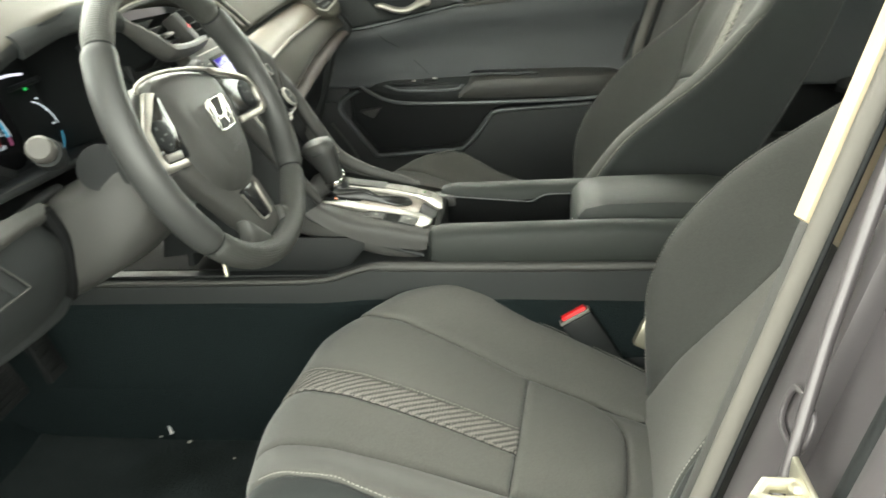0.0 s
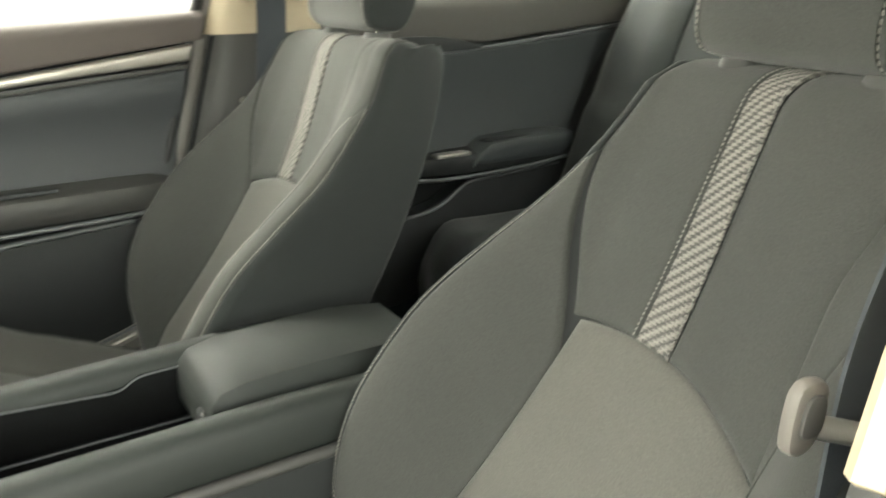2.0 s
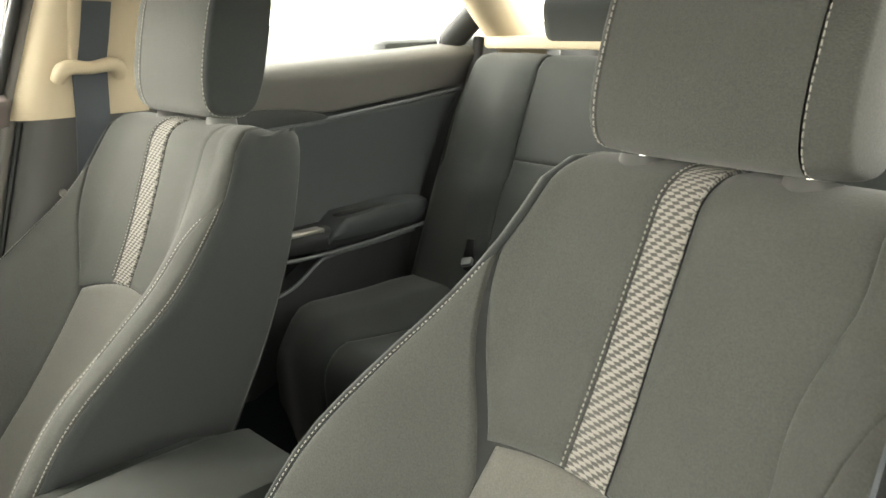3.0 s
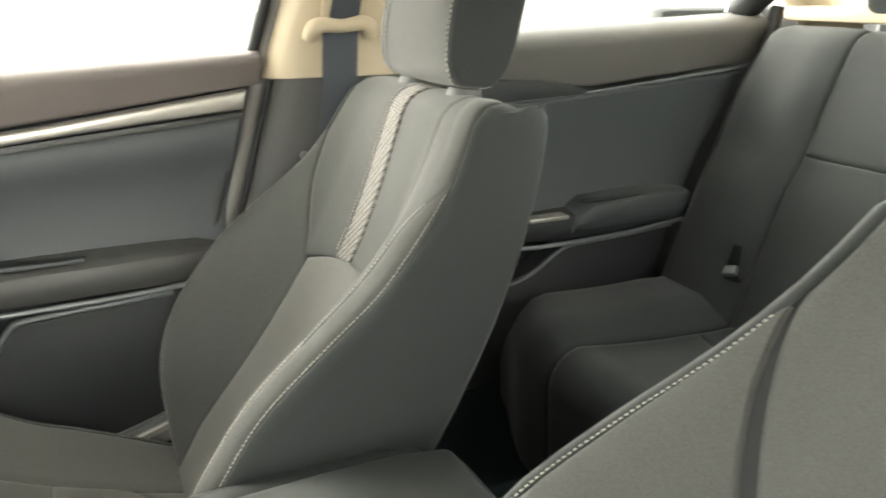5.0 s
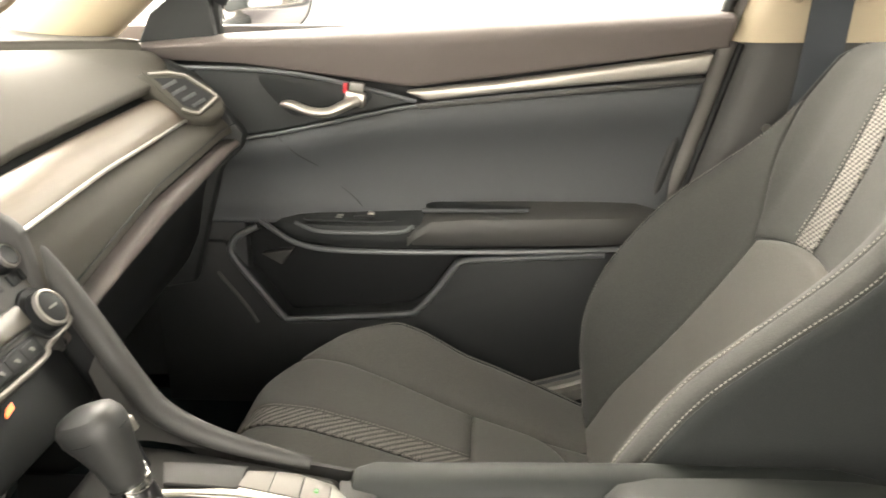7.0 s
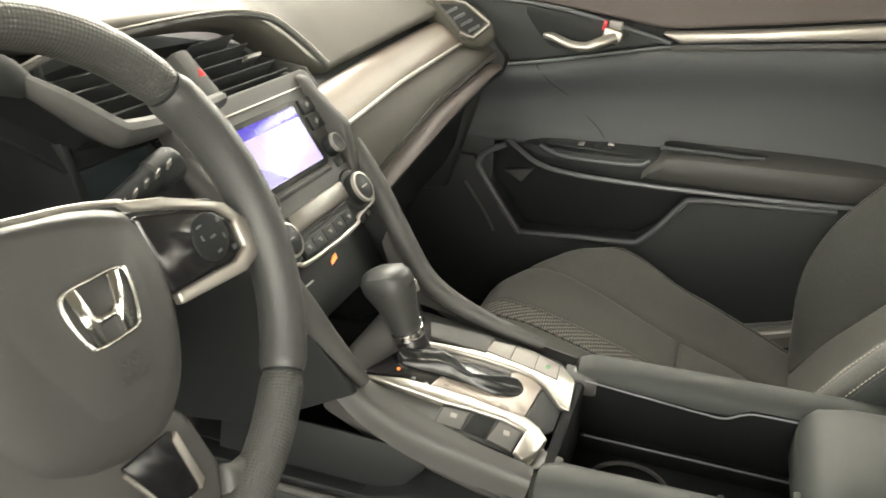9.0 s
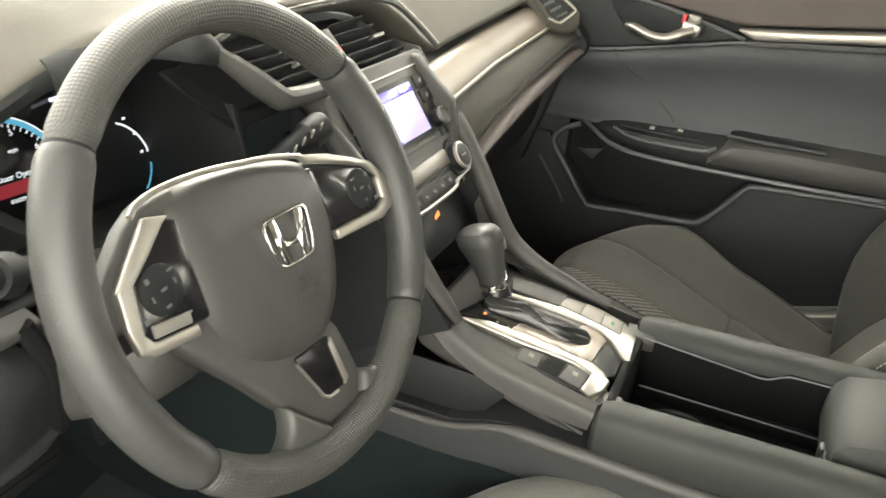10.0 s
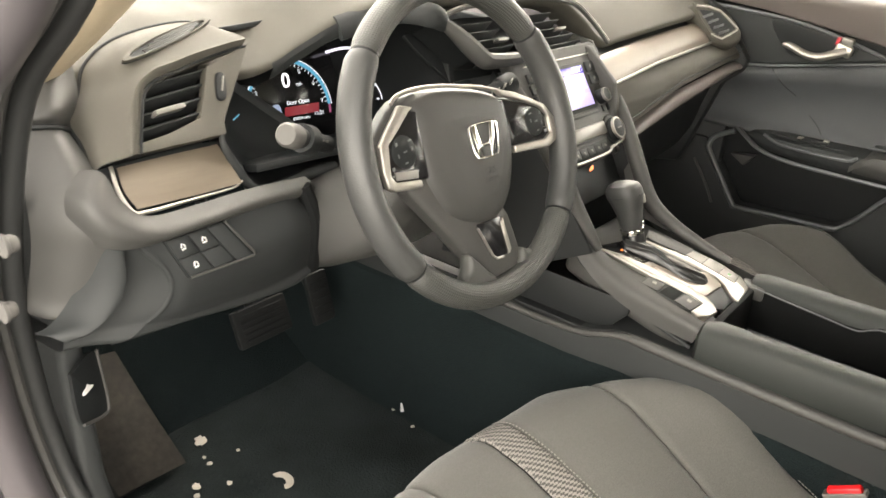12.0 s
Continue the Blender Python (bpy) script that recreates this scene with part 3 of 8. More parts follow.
tagged(part("wall_rear_right", block(0.06, 0.66, 0.80, 0.02, pose(0.755, -1.88, 0.68)), PLASTIC), "dark trim beside the rear bench", "wall", kind="structure")
for x in (0.715,):
    tagged(part("wall_footwell_side", block(0.03, 0.86, 0.56, 0.01, pose(x, 0.44, 0.54)), PLASTIC), "dark side trim of the footwell", "wall", kind="structure")

# ---- front seats ----
def table(xs, ys):
    """A smooth curve through a few values."""
    c = bez([(x, y, 0) for x, y in zip(xs, ys)], 160)
    return lambda v: np.interp(v, c[:, 0], c[:, 1])


LEAN = radians(29)


def front_seat(side, cx, dy, mirror, turn=0):
    """mirror: +1 where the cabin's middle lies towards +x of the seat (the driver's), -1 for the passenger's."""
    name = "driver" if side == "d" else "passenger"
    seat = thing("front_seat", f"dark grey cloth {name} seat with a pale woven stripe", "seat", "front seats")
    base = np.array((cx, -0.605 + dy, 0.50))
    upv, nv = np.array((0, -math.sin(LEAN), math.cos(LEAN))), np.array((0, math.cos(LEAN), math.sin(LEAN)))
    V0, ARC = (0.545 if side == "d" else 0.530), 0.055

    def spine(v):
        """Height and depth of the backrest's middle line."""
        a = np.clip((v - V0) / ARC, 0, 1.75)
        h = np.minimum(v, V0) + ARC * np.sin(a)
        o = -ARC * (1 - np.cos(a)) - 0.020 * np.sin(np.clip(v / 0.56, 0, 1) * np.pi)
        return h, o

    half = table([-0.12, 0.0, 0.12, 0.25, 0.36, 0.44, 0.52, 0.60], [0.225, 0.245, 0.270, 0.270, 0.252, 0.232, 0.212, 0.178])
    half_in = table([-0.12, 0.0, 0.12, 0.25, 0.36, 0.44, 0.52, 0.62], [0.225, 0.245, 0.270, 0.267, 0.240, 0.209, 0.174, 0.142]) if side == "d" else half
    half_out = table([-0.12, 0.0, 0.12, 0.25, 0.36, 0.43, 0.48, 0.52, 0.60], [0.225, 0.245, 0.258, 0.250, 0.230, 0.212, 0.214, 0.214, 0.178]) if side == "d" else half
    inner = table([-0.12, 0.0, 0.15, 0.31, 0.42, 0.52, 0.60], [0.160, 0.155, 0.132, 0.113, 0.108, 0.116, 0.120])
    wing = table([-0.12, -0.03, 0.05, 0.13, 0.21, 0.27, 0.34, 0.41, 0.48, 0.6], [-0.03, 0.03, 0.078, 0.096, 0.092, 0.080, 0.054, 0.026, 0.010, 0.0])

    UC = 0.78
    inner_side = side == "p"
    U1 = 0.66
    VT = [-0.12, -0.05, 0.03, 0.11, 0.19, 0.27, 0.35, 0.43, 0.48, 0.54, 0.61]
    s_one = table(VT, [0.205, 0.2175, 0.2190, 0.2200, 0.2185, 0.2150, 0.2097, 0.2020, 0.190, 0.160, 0.125])
    s_two = table(VT, [0.228, 0.2388, 0.2474, 0.2537, 0.2556, 0.2562, 0.2520, 0.2384, 0.2218, 0.196, 0.160])
    r_one = table(VT, [0.095, 0.1110, 0.1173, 0.1240, 0.1190, 0.0930, 0.0610, 0.0370, 0.022, 0.006, 0.0])
    r_two = table(VT, [0.085, 0.1010, 0.1087, 0.1180, 0.1160, 0.0910, 0.0566, 0.0308, 0.0140, 0.003, 0.0])

    def back(u, v):
        """u from -1 to 1 across front and flanks, v up the backrest."""
        au, sg = np.abs(u), np.sign(u)
        h, o = spine(v)
        ws, wi = np.where(sg == mirror, half_in(v), half_out(v)), inner(v)
        crest = ws - 0.022
        sf = np.minimum(au / UC, 1) * crest
        k = sstep((sf - wi) / np.maximum(crest - wi, 0.02))
        off = o + wing(v) * k - 0.008 * np.cos(np.clip(sf / wi, 0, 1) * np.pi / 2) * sstep((0.56 - v) / 0.2)
        t = np.clip((au - UC) / (1 - UC), 0, 1)
        q = np.clip(t / 0.22, 0, 1) * np.pi / 2
        s = sf + 0.022 * np.sin(q) - 0.012 * np.clip((t - 0.22) / 0.78, 0, 1)
        off = off - 0.022 * (1 - np.cos(q))
        h = h + 0.016 * np.sin(np.clip((t - 0.22) / 0.78, 0, 1) * 2.5) * sstep((v - 0.36) / 0.2)
        if inner_side:
            here = sg == mirror
            s1, s2 = s_one(v), s_two(v)
            low_o = o - 0.008 * sstep((0.56 - v) / 0.2)
            a1, a2 = np.clip(au / U1, 0, 1), np.clip((au - U1) / (UC - U1), 0, 1)
            sp = a1 * s1 + a2 * (s2 - s1)
            kp = sstep((a1 * s1 - wi * 0.75) / np.maximum(s1 - wi * 0.75, 0.02))
            op = low_o + (o - low_o) * kp + r_one(v) * kp + (r_two(v) - r_one(v)) * a2 + 0.004 * 4 * a2 * (1 - a2)
            s = np.where(here, sp + 0.010 * np.sin(q) - 0.012 * np.clip((t - 0.22) / 0.78, 0, 1), s)
            off = np.where(here, op - 0.014 * (1 - np.cos(q)), off)
        rear = -0.105 - 0.004 * np.sin(np.clip(v / 0.56, 0, 1) * np.pi)
        w = np.clip((t - 0.22) / 0.78, 0, 1)
        off = off * (1 - w) + np.minimum(off, rear) * w
        return base + (sg * s)[..., None] * np.array((1.0, 0, 0)) + h[..., None] * upv + off[..., None] * nv

    ui = lambda v: UC * inner(v) / (half(v) - 0.022)  # noqa: E731
    ul = (lambda v: ui(v) + 0.11 * sstep((v - 0.10) / 0.20)) if side == "d" else ui  # noqa: E731

    def seam(u, v=0.31):
        s = u / UC * (half(v) - 0.022)
        if side == "d":
            return 0.327 - 1.6 * s**2 + 0.11 * s
        return 0.325 - 2.0 * (s + 0.01) ** 2

    BOT, TOP = -0.115, V0 + ARC * 1.45
    # foam core and rear shell
    uu, vv = np.meshgrid(np.r_[np.linspace(-1, -UC, 8), np.linspace(-UC, UC, 21)[1:-1], np.linspace(UC, 1, 8)], np.linspace(BOT, V0 + ARC * 1.57, 26), indexing="ij")
    Q = back(uu, vv)
    e = 1e-4
    N = np.cross(back(uu + e, vv) - back(uu - e, vv), back(uu, vv + e) - back(uu, vv - e))
    Q = Q + N / np.linalg.norm(N, axis=-1, keepdims=True) * 0.0062
    part("core", grid(Q), CORE, seat)
    rim = [Q[0, j] for j in range(Q.shape[1])], [Q[-1, j] for j in range(Q.shape[1])]
    R = np.array([[rim[0][j] * (1 - w) + rim[1][j] * w - nv * 0.012 * 4 * w * (1 - w) for w in np.linspace(0, 1, 9)] for j in range(Q.shape[1])])
    part("back_shell", grid(R), CLOTH_DARK, seat, "dark cloth seat back")

    vs_of = lambda lo, hi: (lambda b: lo + (hi - lo) * b)  # noqa: E731
    # lower insert
    low_l = (lambda b: -U1 + 0 * b) if inner_side else (lambda b: -ul(BOT + (0.30 - BOT) * b))
    low_top = (lambda a: seam(-U1 + (U1 + ui(0.30)) * a)) if inner_side else (lambda a: seam(-ul(0.30) + (ul(0.30) + ui(0.30)) * a))
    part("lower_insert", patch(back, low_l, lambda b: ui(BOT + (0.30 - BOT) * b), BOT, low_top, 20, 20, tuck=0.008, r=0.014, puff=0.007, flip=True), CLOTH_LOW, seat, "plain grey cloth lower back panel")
    # stripe and upper insert
    sl, sr = (-0.005, 0.038) if side == "d" else (-0.008, 0.036)
    top_lean = 0.012 if side == "d" else -0.004
    us = lambda s: (lambda b: UC * (s - top_lean * b * b) / (half(0.32 + 0.24 * b) - 0.022))  # noqa: E731
    kw = dict(tuck=0.007, r=0.013, flip=True)
    part("stripe", patch(back, us(sl), us(sr), lambda a: seam(UC * (sl + (sr - sl) * a) / 0.24), TOP, 6, 40, tuck=0.003, r=0.004, puff=0.001, flip=True), WEAVE, seat, "pale grey woven stripe")
    HB = 0.475
    edge = lambda v: ui(v) + (UC - ui(v)) * np.clip((v - 0.27) / (HB - 0.27), 0, 1) ** 1.3  # noqa: E731
    edge_l = lambda v: ul(v) + (UC - ul(v)) * np.clip((v - 0.27) / (HB - 0.27), 0, 1) ** 1.3  # noqa: E731
    up_edge = lambda b: np.where(0.30 + (TOP - 0.30) * b < HB, edge(0.30 + (TOP - 0.30) * b), UC)  # noqa: E731
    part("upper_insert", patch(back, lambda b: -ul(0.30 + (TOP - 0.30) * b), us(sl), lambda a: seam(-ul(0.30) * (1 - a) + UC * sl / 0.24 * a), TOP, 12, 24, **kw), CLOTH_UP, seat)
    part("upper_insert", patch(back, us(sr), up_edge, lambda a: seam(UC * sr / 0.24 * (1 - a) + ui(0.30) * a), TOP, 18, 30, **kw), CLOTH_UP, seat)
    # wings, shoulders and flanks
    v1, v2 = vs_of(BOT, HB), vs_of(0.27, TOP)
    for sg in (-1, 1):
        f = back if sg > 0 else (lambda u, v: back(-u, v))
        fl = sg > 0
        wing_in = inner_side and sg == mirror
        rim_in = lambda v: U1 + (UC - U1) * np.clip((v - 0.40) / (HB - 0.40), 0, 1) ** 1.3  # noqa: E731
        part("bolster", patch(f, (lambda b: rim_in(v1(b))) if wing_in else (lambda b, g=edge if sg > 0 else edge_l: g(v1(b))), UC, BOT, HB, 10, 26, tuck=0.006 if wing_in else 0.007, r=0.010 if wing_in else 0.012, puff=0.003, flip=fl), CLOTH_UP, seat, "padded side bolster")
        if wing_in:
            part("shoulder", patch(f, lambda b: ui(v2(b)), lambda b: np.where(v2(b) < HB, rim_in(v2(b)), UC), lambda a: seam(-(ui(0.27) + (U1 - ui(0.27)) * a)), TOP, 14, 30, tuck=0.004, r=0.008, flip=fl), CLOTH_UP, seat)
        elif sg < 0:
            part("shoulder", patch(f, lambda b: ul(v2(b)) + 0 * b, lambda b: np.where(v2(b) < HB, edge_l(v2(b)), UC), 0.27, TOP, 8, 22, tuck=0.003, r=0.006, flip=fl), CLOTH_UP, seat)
        part("flank", patch(f, UC, 0.995, BOT, TOP, 12, 24, tuck=0.004, r=0.008, flip=fl), CLOTH_DARK, seat, "dark cloth flank of the backrest, deepened for its shade")
        line = back(sg * np.full(60, UC - 0.004), np.linspace(BOT, HB - 0.01, 60))
        part("stitching", stitches(line + nv * 0.001, nv + np.array((sg * 0.6, 0, 0))), THREAD, seat, "row of pale stitches")
        if side == "p" and sg == mirror:
            v = np.linspace(BOT, HB - 0.03, 60)
            u = sg * (rim_in(v) + 0.006)
            w = np.cross(back(u, v + e) - back(u, v - e), back(u + e, v) - back(u - e, v))
            w /= np.linalg.norm(w, axis=1, keepdims=True)
            part("stitching", stitches(back(u, v) + w * 0.0022, nv + np.array((-sg * 0.8, 0, 0))), THREAD, seat, "row of pale stitches")
    b = np.linspace(0.02, 0.98, 70)
    for g, k in ((us(sl), -0.006), (us(sr), 0.006)):
        line = back(g(b) + k, 0.324 + (TOP - 0.324) * b)
        part("stitching", stitches(line + nv * 0.0016, nv, 0.005, 0.003, 0.0006), THREAD, seat, "row of pale stitches")

    # ---- cushion ----
    B0 = np.array((cx, dy, 0.0))
    Y0, Z0, Y1, Z1, RF = -0.70, 0.440, -0.155, 0.5445, 0.055
    L = math.hypot(Y1 - Y0, Z1 - Z0)
    ty, tz = (Y1 - Y0) / L, (Z1 - Z0) / L

    c_half = table([0, 0.10, 0.25, 0.45, L, L + 0.16], [0.225, 0.245, 0.264, 0.268, 0.256, 0.225])
    c_in = table([0, 0.14, 0.20, 0.32, L, L + 0.16], [0.10, 0.105, 0.115, 0.128, 0.158, 0.170])

    CC = 0.80

    z_of = table([0, 0.10, 0.20, 0.30, 0.40, 0.48, L, L + 0.2], [0.398, 0.415, 0.440, 0.468, 0.503, 0.527, 0.5405, 0.5405])

    def cush(u, v):
        au, sg = np.abs(u), np.sign(u)
        w = np.minimum(v, L)
        a = np.clip((v - L) / RF, 0, 1.75)
        y = Y0 + ty * w + RF * (np.sin(a) * ty + (1 - np.cos(a)) * tz)
        z = z_of(w) + RF * (np.sin(a) * tz - (1 - np.cos(a)) * ty)
        down = np.maximum(0, v - L - 1.6 * RF)
        z = z - down
        ws, wi = c_half(v), c_in(v)
        crest = ws - 0.028
        sf = np.minimum(au / CC, 1) * crest
        k = sstep((sf - wi) / np.maximum(crest - wi, 0.02))
        rise = np.interp(v, [0, 0.12, 0.28, L - 0.05, L + 0.04, L + 0.10], [0.0, 0.008, 0.030, 0.028, 0.006, 0.0])
        corner = np.clip((sf - 0.085) / 0.15, 0, 1) ** 1.6 * np.where(sg == mirror, 1.0, 0.45 if side == "d" else 1.0)
        y = y - 0.085 * corner * sstep((v - (L - 0.28)) / 0.28)
        z = z + rise * k
        t = np.clip((au - CC) / (1 - CC), 0, 1)
        q = np.clip(t / 0.35, 0, 1) * np.pi / 2
        s = sf + 0.028 * np.sin(q) - 0.01 * np.clip((t - 0.35) / 0.65, 0, 1)
        z = z - 0.028 * (1 - np.cos(q)) - 0.075 * np.clip((t - 0.35) / 0.65, 0, 1)
        return B0 + np.stack([sg * s, y + 0 * s, z], -1)

    cu = lambda v: CC * c_in(v) / (c_half(v) - 0.028)  # noqa: E731
    FRONT = L + RF * 1.6 + 0.05
    uu, vv = np.meshgrid(np.r_[np.linspace(-1, -CC, 7), np.linspace(-CC, CC, 21)[1:-1], np.linspace(CC, 1, 7)], np.r_[np.linspace(0, L, 16), np.linspace(L, FRONT, 12)[1:]], indexing="ij")
    Q = cush(uu, vv)
    N = np.cross(cush(uu + e, vv) - cush(uu - e, vv), cush(uu, vv + e) - cush(uu, vv - e))
    Q = Q + N / np.maximum(np.linalg.norm(N, axis=-1, keepdims=True), 1e-12) * -0.0062
    part("cushion_core", grid(Q), CORE, seat)
    c0, c1 = (-0.047, -0.002) if side == "d" else (-0.027, 0.016)
    SV = 0.305      # the cross seam
    RV = 0.165      # rear end of the seat panel
    hem = lambda a: RV + 0.055 * np.abs(2 * a - 1) ** 5  # noqa: E731
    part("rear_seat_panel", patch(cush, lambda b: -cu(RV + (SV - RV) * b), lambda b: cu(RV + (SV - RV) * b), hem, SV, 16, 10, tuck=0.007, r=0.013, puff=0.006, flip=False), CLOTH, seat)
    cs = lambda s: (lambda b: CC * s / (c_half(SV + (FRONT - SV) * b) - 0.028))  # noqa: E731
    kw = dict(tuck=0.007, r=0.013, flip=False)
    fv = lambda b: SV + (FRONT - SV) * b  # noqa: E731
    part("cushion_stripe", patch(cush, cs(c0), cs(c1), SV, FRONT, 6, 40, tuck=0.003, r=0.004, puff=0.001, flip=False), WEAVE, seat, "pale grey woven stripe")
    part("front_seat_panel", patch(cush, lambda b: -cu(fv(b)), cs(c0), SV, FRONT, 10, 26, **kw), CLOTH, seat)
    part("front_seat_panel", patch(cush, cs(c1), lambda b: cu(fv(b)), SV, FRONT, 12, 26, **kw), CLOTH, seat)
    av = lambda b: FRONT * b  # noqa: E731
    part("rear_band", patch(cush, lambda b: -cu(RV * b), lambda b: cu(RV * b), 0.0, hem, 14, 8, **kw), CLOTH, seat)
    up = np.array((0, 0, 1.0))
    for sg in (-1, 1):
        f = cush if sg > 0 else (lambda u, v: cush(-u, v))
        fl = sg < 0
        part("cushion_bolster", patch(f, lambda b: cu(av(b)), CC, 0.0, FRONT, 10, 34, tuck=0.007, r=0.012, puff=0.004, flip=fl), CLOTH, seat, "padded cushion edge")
        part("cushion_flank", patch(f, CC, 0.995, 0.0, FRONT, 10, 30, tuck=0.004, r=0.008, flip=fl), CLOTH_DARK, seat)
        v = np.linspace(0.03, L + 0.05, 80)
        part("stitching", stitches(cush(sg * np.full(80, CC - 0.005), v) + up * 0.001, up), THREAD, seat, "row of pale stitches")
    b = np.linspace(0.01, 0.8, 70)
    for g, k in ((cs(c0), -0.006), (cs(c1), 0.006)):
        part("stitching", stitches(cush(g(b) + k, fv(b)) + up * 0.0006, up, 0.005, 0.003, 0.0006), THREAD, seat, "row of pale stitches")
    # plinth, rails and recliner cover
    part("plinth", block(0.42, 0.46, 0.15, 0.02, pose(cx, -0.42 + dy, FLOOR + 0.077)), BLACK, seat)
    for s in (-0.19, 0.19):
        part("rail", block(0.035, 0.62, 0.03, 0.006, pose(cx + s, -0.45 + dy, FLOOR + 0.013)), STEEL, seat)
    part("recliner_cover", block(0.035, 0.20, 0.09, 0.016, pose(cx - mirror * 0.25, -0.64 + dy, 0.43 if side == "d" else 0.355)), PLASTIC, seat)
    part("inner_bracket", block(0.02, 0.10, 0.05, 0.008, pose(cx + mirror * 0.245, -0.60 + dy, 0.475, 20)), STEEL, seat)

    if side == "d":
        out = cx - mirror * 0.245
        part("side_trim", sweep(bez([(out, -0.47, 0.385), (out, -0.525, 0.425), (out, -0.60, 0.450), (out, -0.68, 0.455)], 16), 0.022, 12, squash=0.6), PLASTIC, seat, "smooth plastic trim beside the cushion")
    # ---- headrest ----
    hb = base + (np.array((0, -0.345, 0.606)) if side == "d" else np.array((0, -0.335, 0.600)))
    tip = 0.20 if side == "d" else 0.10
    hup, hn = np.array((0, -math.sin(tip), math.cos(tip))), np.array((0, math.cos(tip), math.sin(tip)))
    ang = np.linspace(0, 2 * np.pi, 40, endpoint=False)

    def ring(s, grow=0.0):
        k = max(0.0, 1 - (abs(s) / 0.112) ** 7) ** (1 / 7)
        a, b = 0.045 * (0.55 + 0.45 * k) + grow, 0.104 * (0.72 + 0.28 * k) + grow
        c, d = np.cos(ang), np.sin(ang)
        o = a * np.sign(c) * np.abs(c) ** 0.55
        h = b * np.sign(d) * np.abs(d) ** 0.55
        o = o + 0.012 * (h / 0.1) * -1 + 0.006 * np.cos(h / 0.1 * 1.4) * (c > 0)
        return hb + s * np.array((1.0, 0, 0)) + o[:, None] * hn + h[:, None] * hup

    seam_at = {mirror: 0.099, -mirror: 0.079}
    mid = np.linspace(-seam_at[-1], seam_at[1], 11)
    part("headrest_cover", loft([ring(s) for s in mid], caps=False), CLOTH_UP, seat, "grey cloth headrest")
    for sg in (-1, 1):
        sm_ = seam_at[sg]
        rr = [ring(sg * sm_, -0.003), ring(sg * (sm_ + 0.0025), 0.0), *[ring(sg * (sm_ + 0.0025 + (0.1090 - sm_) * q)) for q in (0.25, 0.48, 0.7, 0.85, 0.94, 1.0)]]
        # only the passenger's inner end gets the darker cloth, painting its shaded side
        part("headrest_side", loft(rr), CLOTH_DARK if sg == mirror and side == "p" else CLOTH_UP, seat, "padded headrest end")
        front = ring(sg * (sm_ + 0.003), 0.0008)
        line = np.vstack([front[28:], front[:13]])
        part("headrest_stitching", stitches(line, nv, 0.0060, 0.0042, 0.0006), THREAD, seat, "row of pale stitches")
        foot = hb + sg * np.array((0.074, 0, 0)) + hn * 0.010
        part("headrest_post", sweep([foot - hup * 0.17, foot - hup * 0.05], 0.006, 12), CHROME, seat, "chrome headrest post")
        g = hb + sg * np.array((0.074, 0, 0)) - hup * 0.116 + hn * 0.010
        part("post_collar", lathe([(0, 0.004), (0.019, 0.004), (0.022, 0.0), (0.020, -0.012), (0, -0.012)], 18, frame_of(tuple(g), (1, 0, 0), tuple(-hn))), PLASTIC_GREY, seat)
    if turn:
        pivot = Matrix.Translation((cx, -0.45 + dy, 0))
        seat.matrix_world = pivot @ pose(0, 0, 0, 0, 0, turn) @ pivot.inverted()
    return seat


front_seat("d", -0.375, 0.0, 1, -6)
front_seat("p", 0.365, 0.033, -1)


def buckle(x, y, z, tilt):
    b = thing("seat_belt_buckle", "black seat belt buckle with a red release button", "buckle", "belt buckles")
    m = pose(x, y, z, tilt, 0, 0)
    part("body", block(0.028, 0.052, 0.10, 0.006, m @ pose(0, 0, -0.05)), BLACK, b)
    part("release_button", block(0.019, 0.040, 0.014, 0.003, m @ pose(0, 0, 0.004)), RED, b, "bright red release button")
    part("rim", ring_prism([(-0.0135, -0.025), (0.0135, -0.025), (0.0135, 0.025), (-0.0135, 0.025)], [(-0.0105, -0.021), (0.0105, -0.021), (0.0105, 0.021), (-0.0105, 0.021)], 0.006, 0.001, m), SILVER_PAINT, b)
    part("stalk", sweep([tuple(m @ Vector((0, 0, -0.09))), tuple(m @ Vector((0.0, 0.0, -0.16))), (x, y - 0.02, z - 0.22)], 0.009, 8, squash=2.0), BLACK, b)


buckle(-0.135, -0.485, 0.513, -32)

# ---- passenger's front door ----
def on_door(pts, x):
    """y, z pairs as points of the plane at x."""
    return [(x, y, z) for y, z in pts]


def zlow(y):
    return np.interp(y, [-0.74, -0.40, -0.262, -0.15, 0.0, 0.16], [0.968, 0.926, 0.910, 0.926, 0.945, 0.953])


def zsill(y):
    return np.interp(y, [-0.74, 0.02, 0.16], [1.026, 0.990, 0.978])


def zmid(y):
    return np.interp(y, [-0.72, -0.27, -0.06, 0.05, 0.16], [0.926, 0.889, 0.842, 0.826, 0.82])


door = thing("car_door", "closed passenger door with dark vinyl trim and silver strip", "door", "passenger side doors")
slab = [(0.17, 0.975), (0.02, 0.985), (-0.735, 1.022), (-0.645, 0.74), (-0.595, 0.55), (-0.57, 0.32), (0.17, 0.32)]
part("door_slab", prism(yz(slab), 0.065, 0.006, door_plane(0.80)), BLACK, door)


def sill_top(u, v):
    """u along -y, v from the lower edge over the roll to the glass."""
    y = 0.16 - u
    a = zlow(y)
    b = zsill(y)
    k = np.clip(v, 0, 1)
    z = a + (b - a) * np.sin(k * np.pi / 2) ** 0.9
    x = 0.692 - 0.026 * np.sin(np.clip(k / 0.62, 0, 1) * np.pi / 2) + 0.075 * np.clip((k - 0.45) / 0.55, 0, 1) ** 2
    return np.stack([x, y + 0 * v, z], -1)


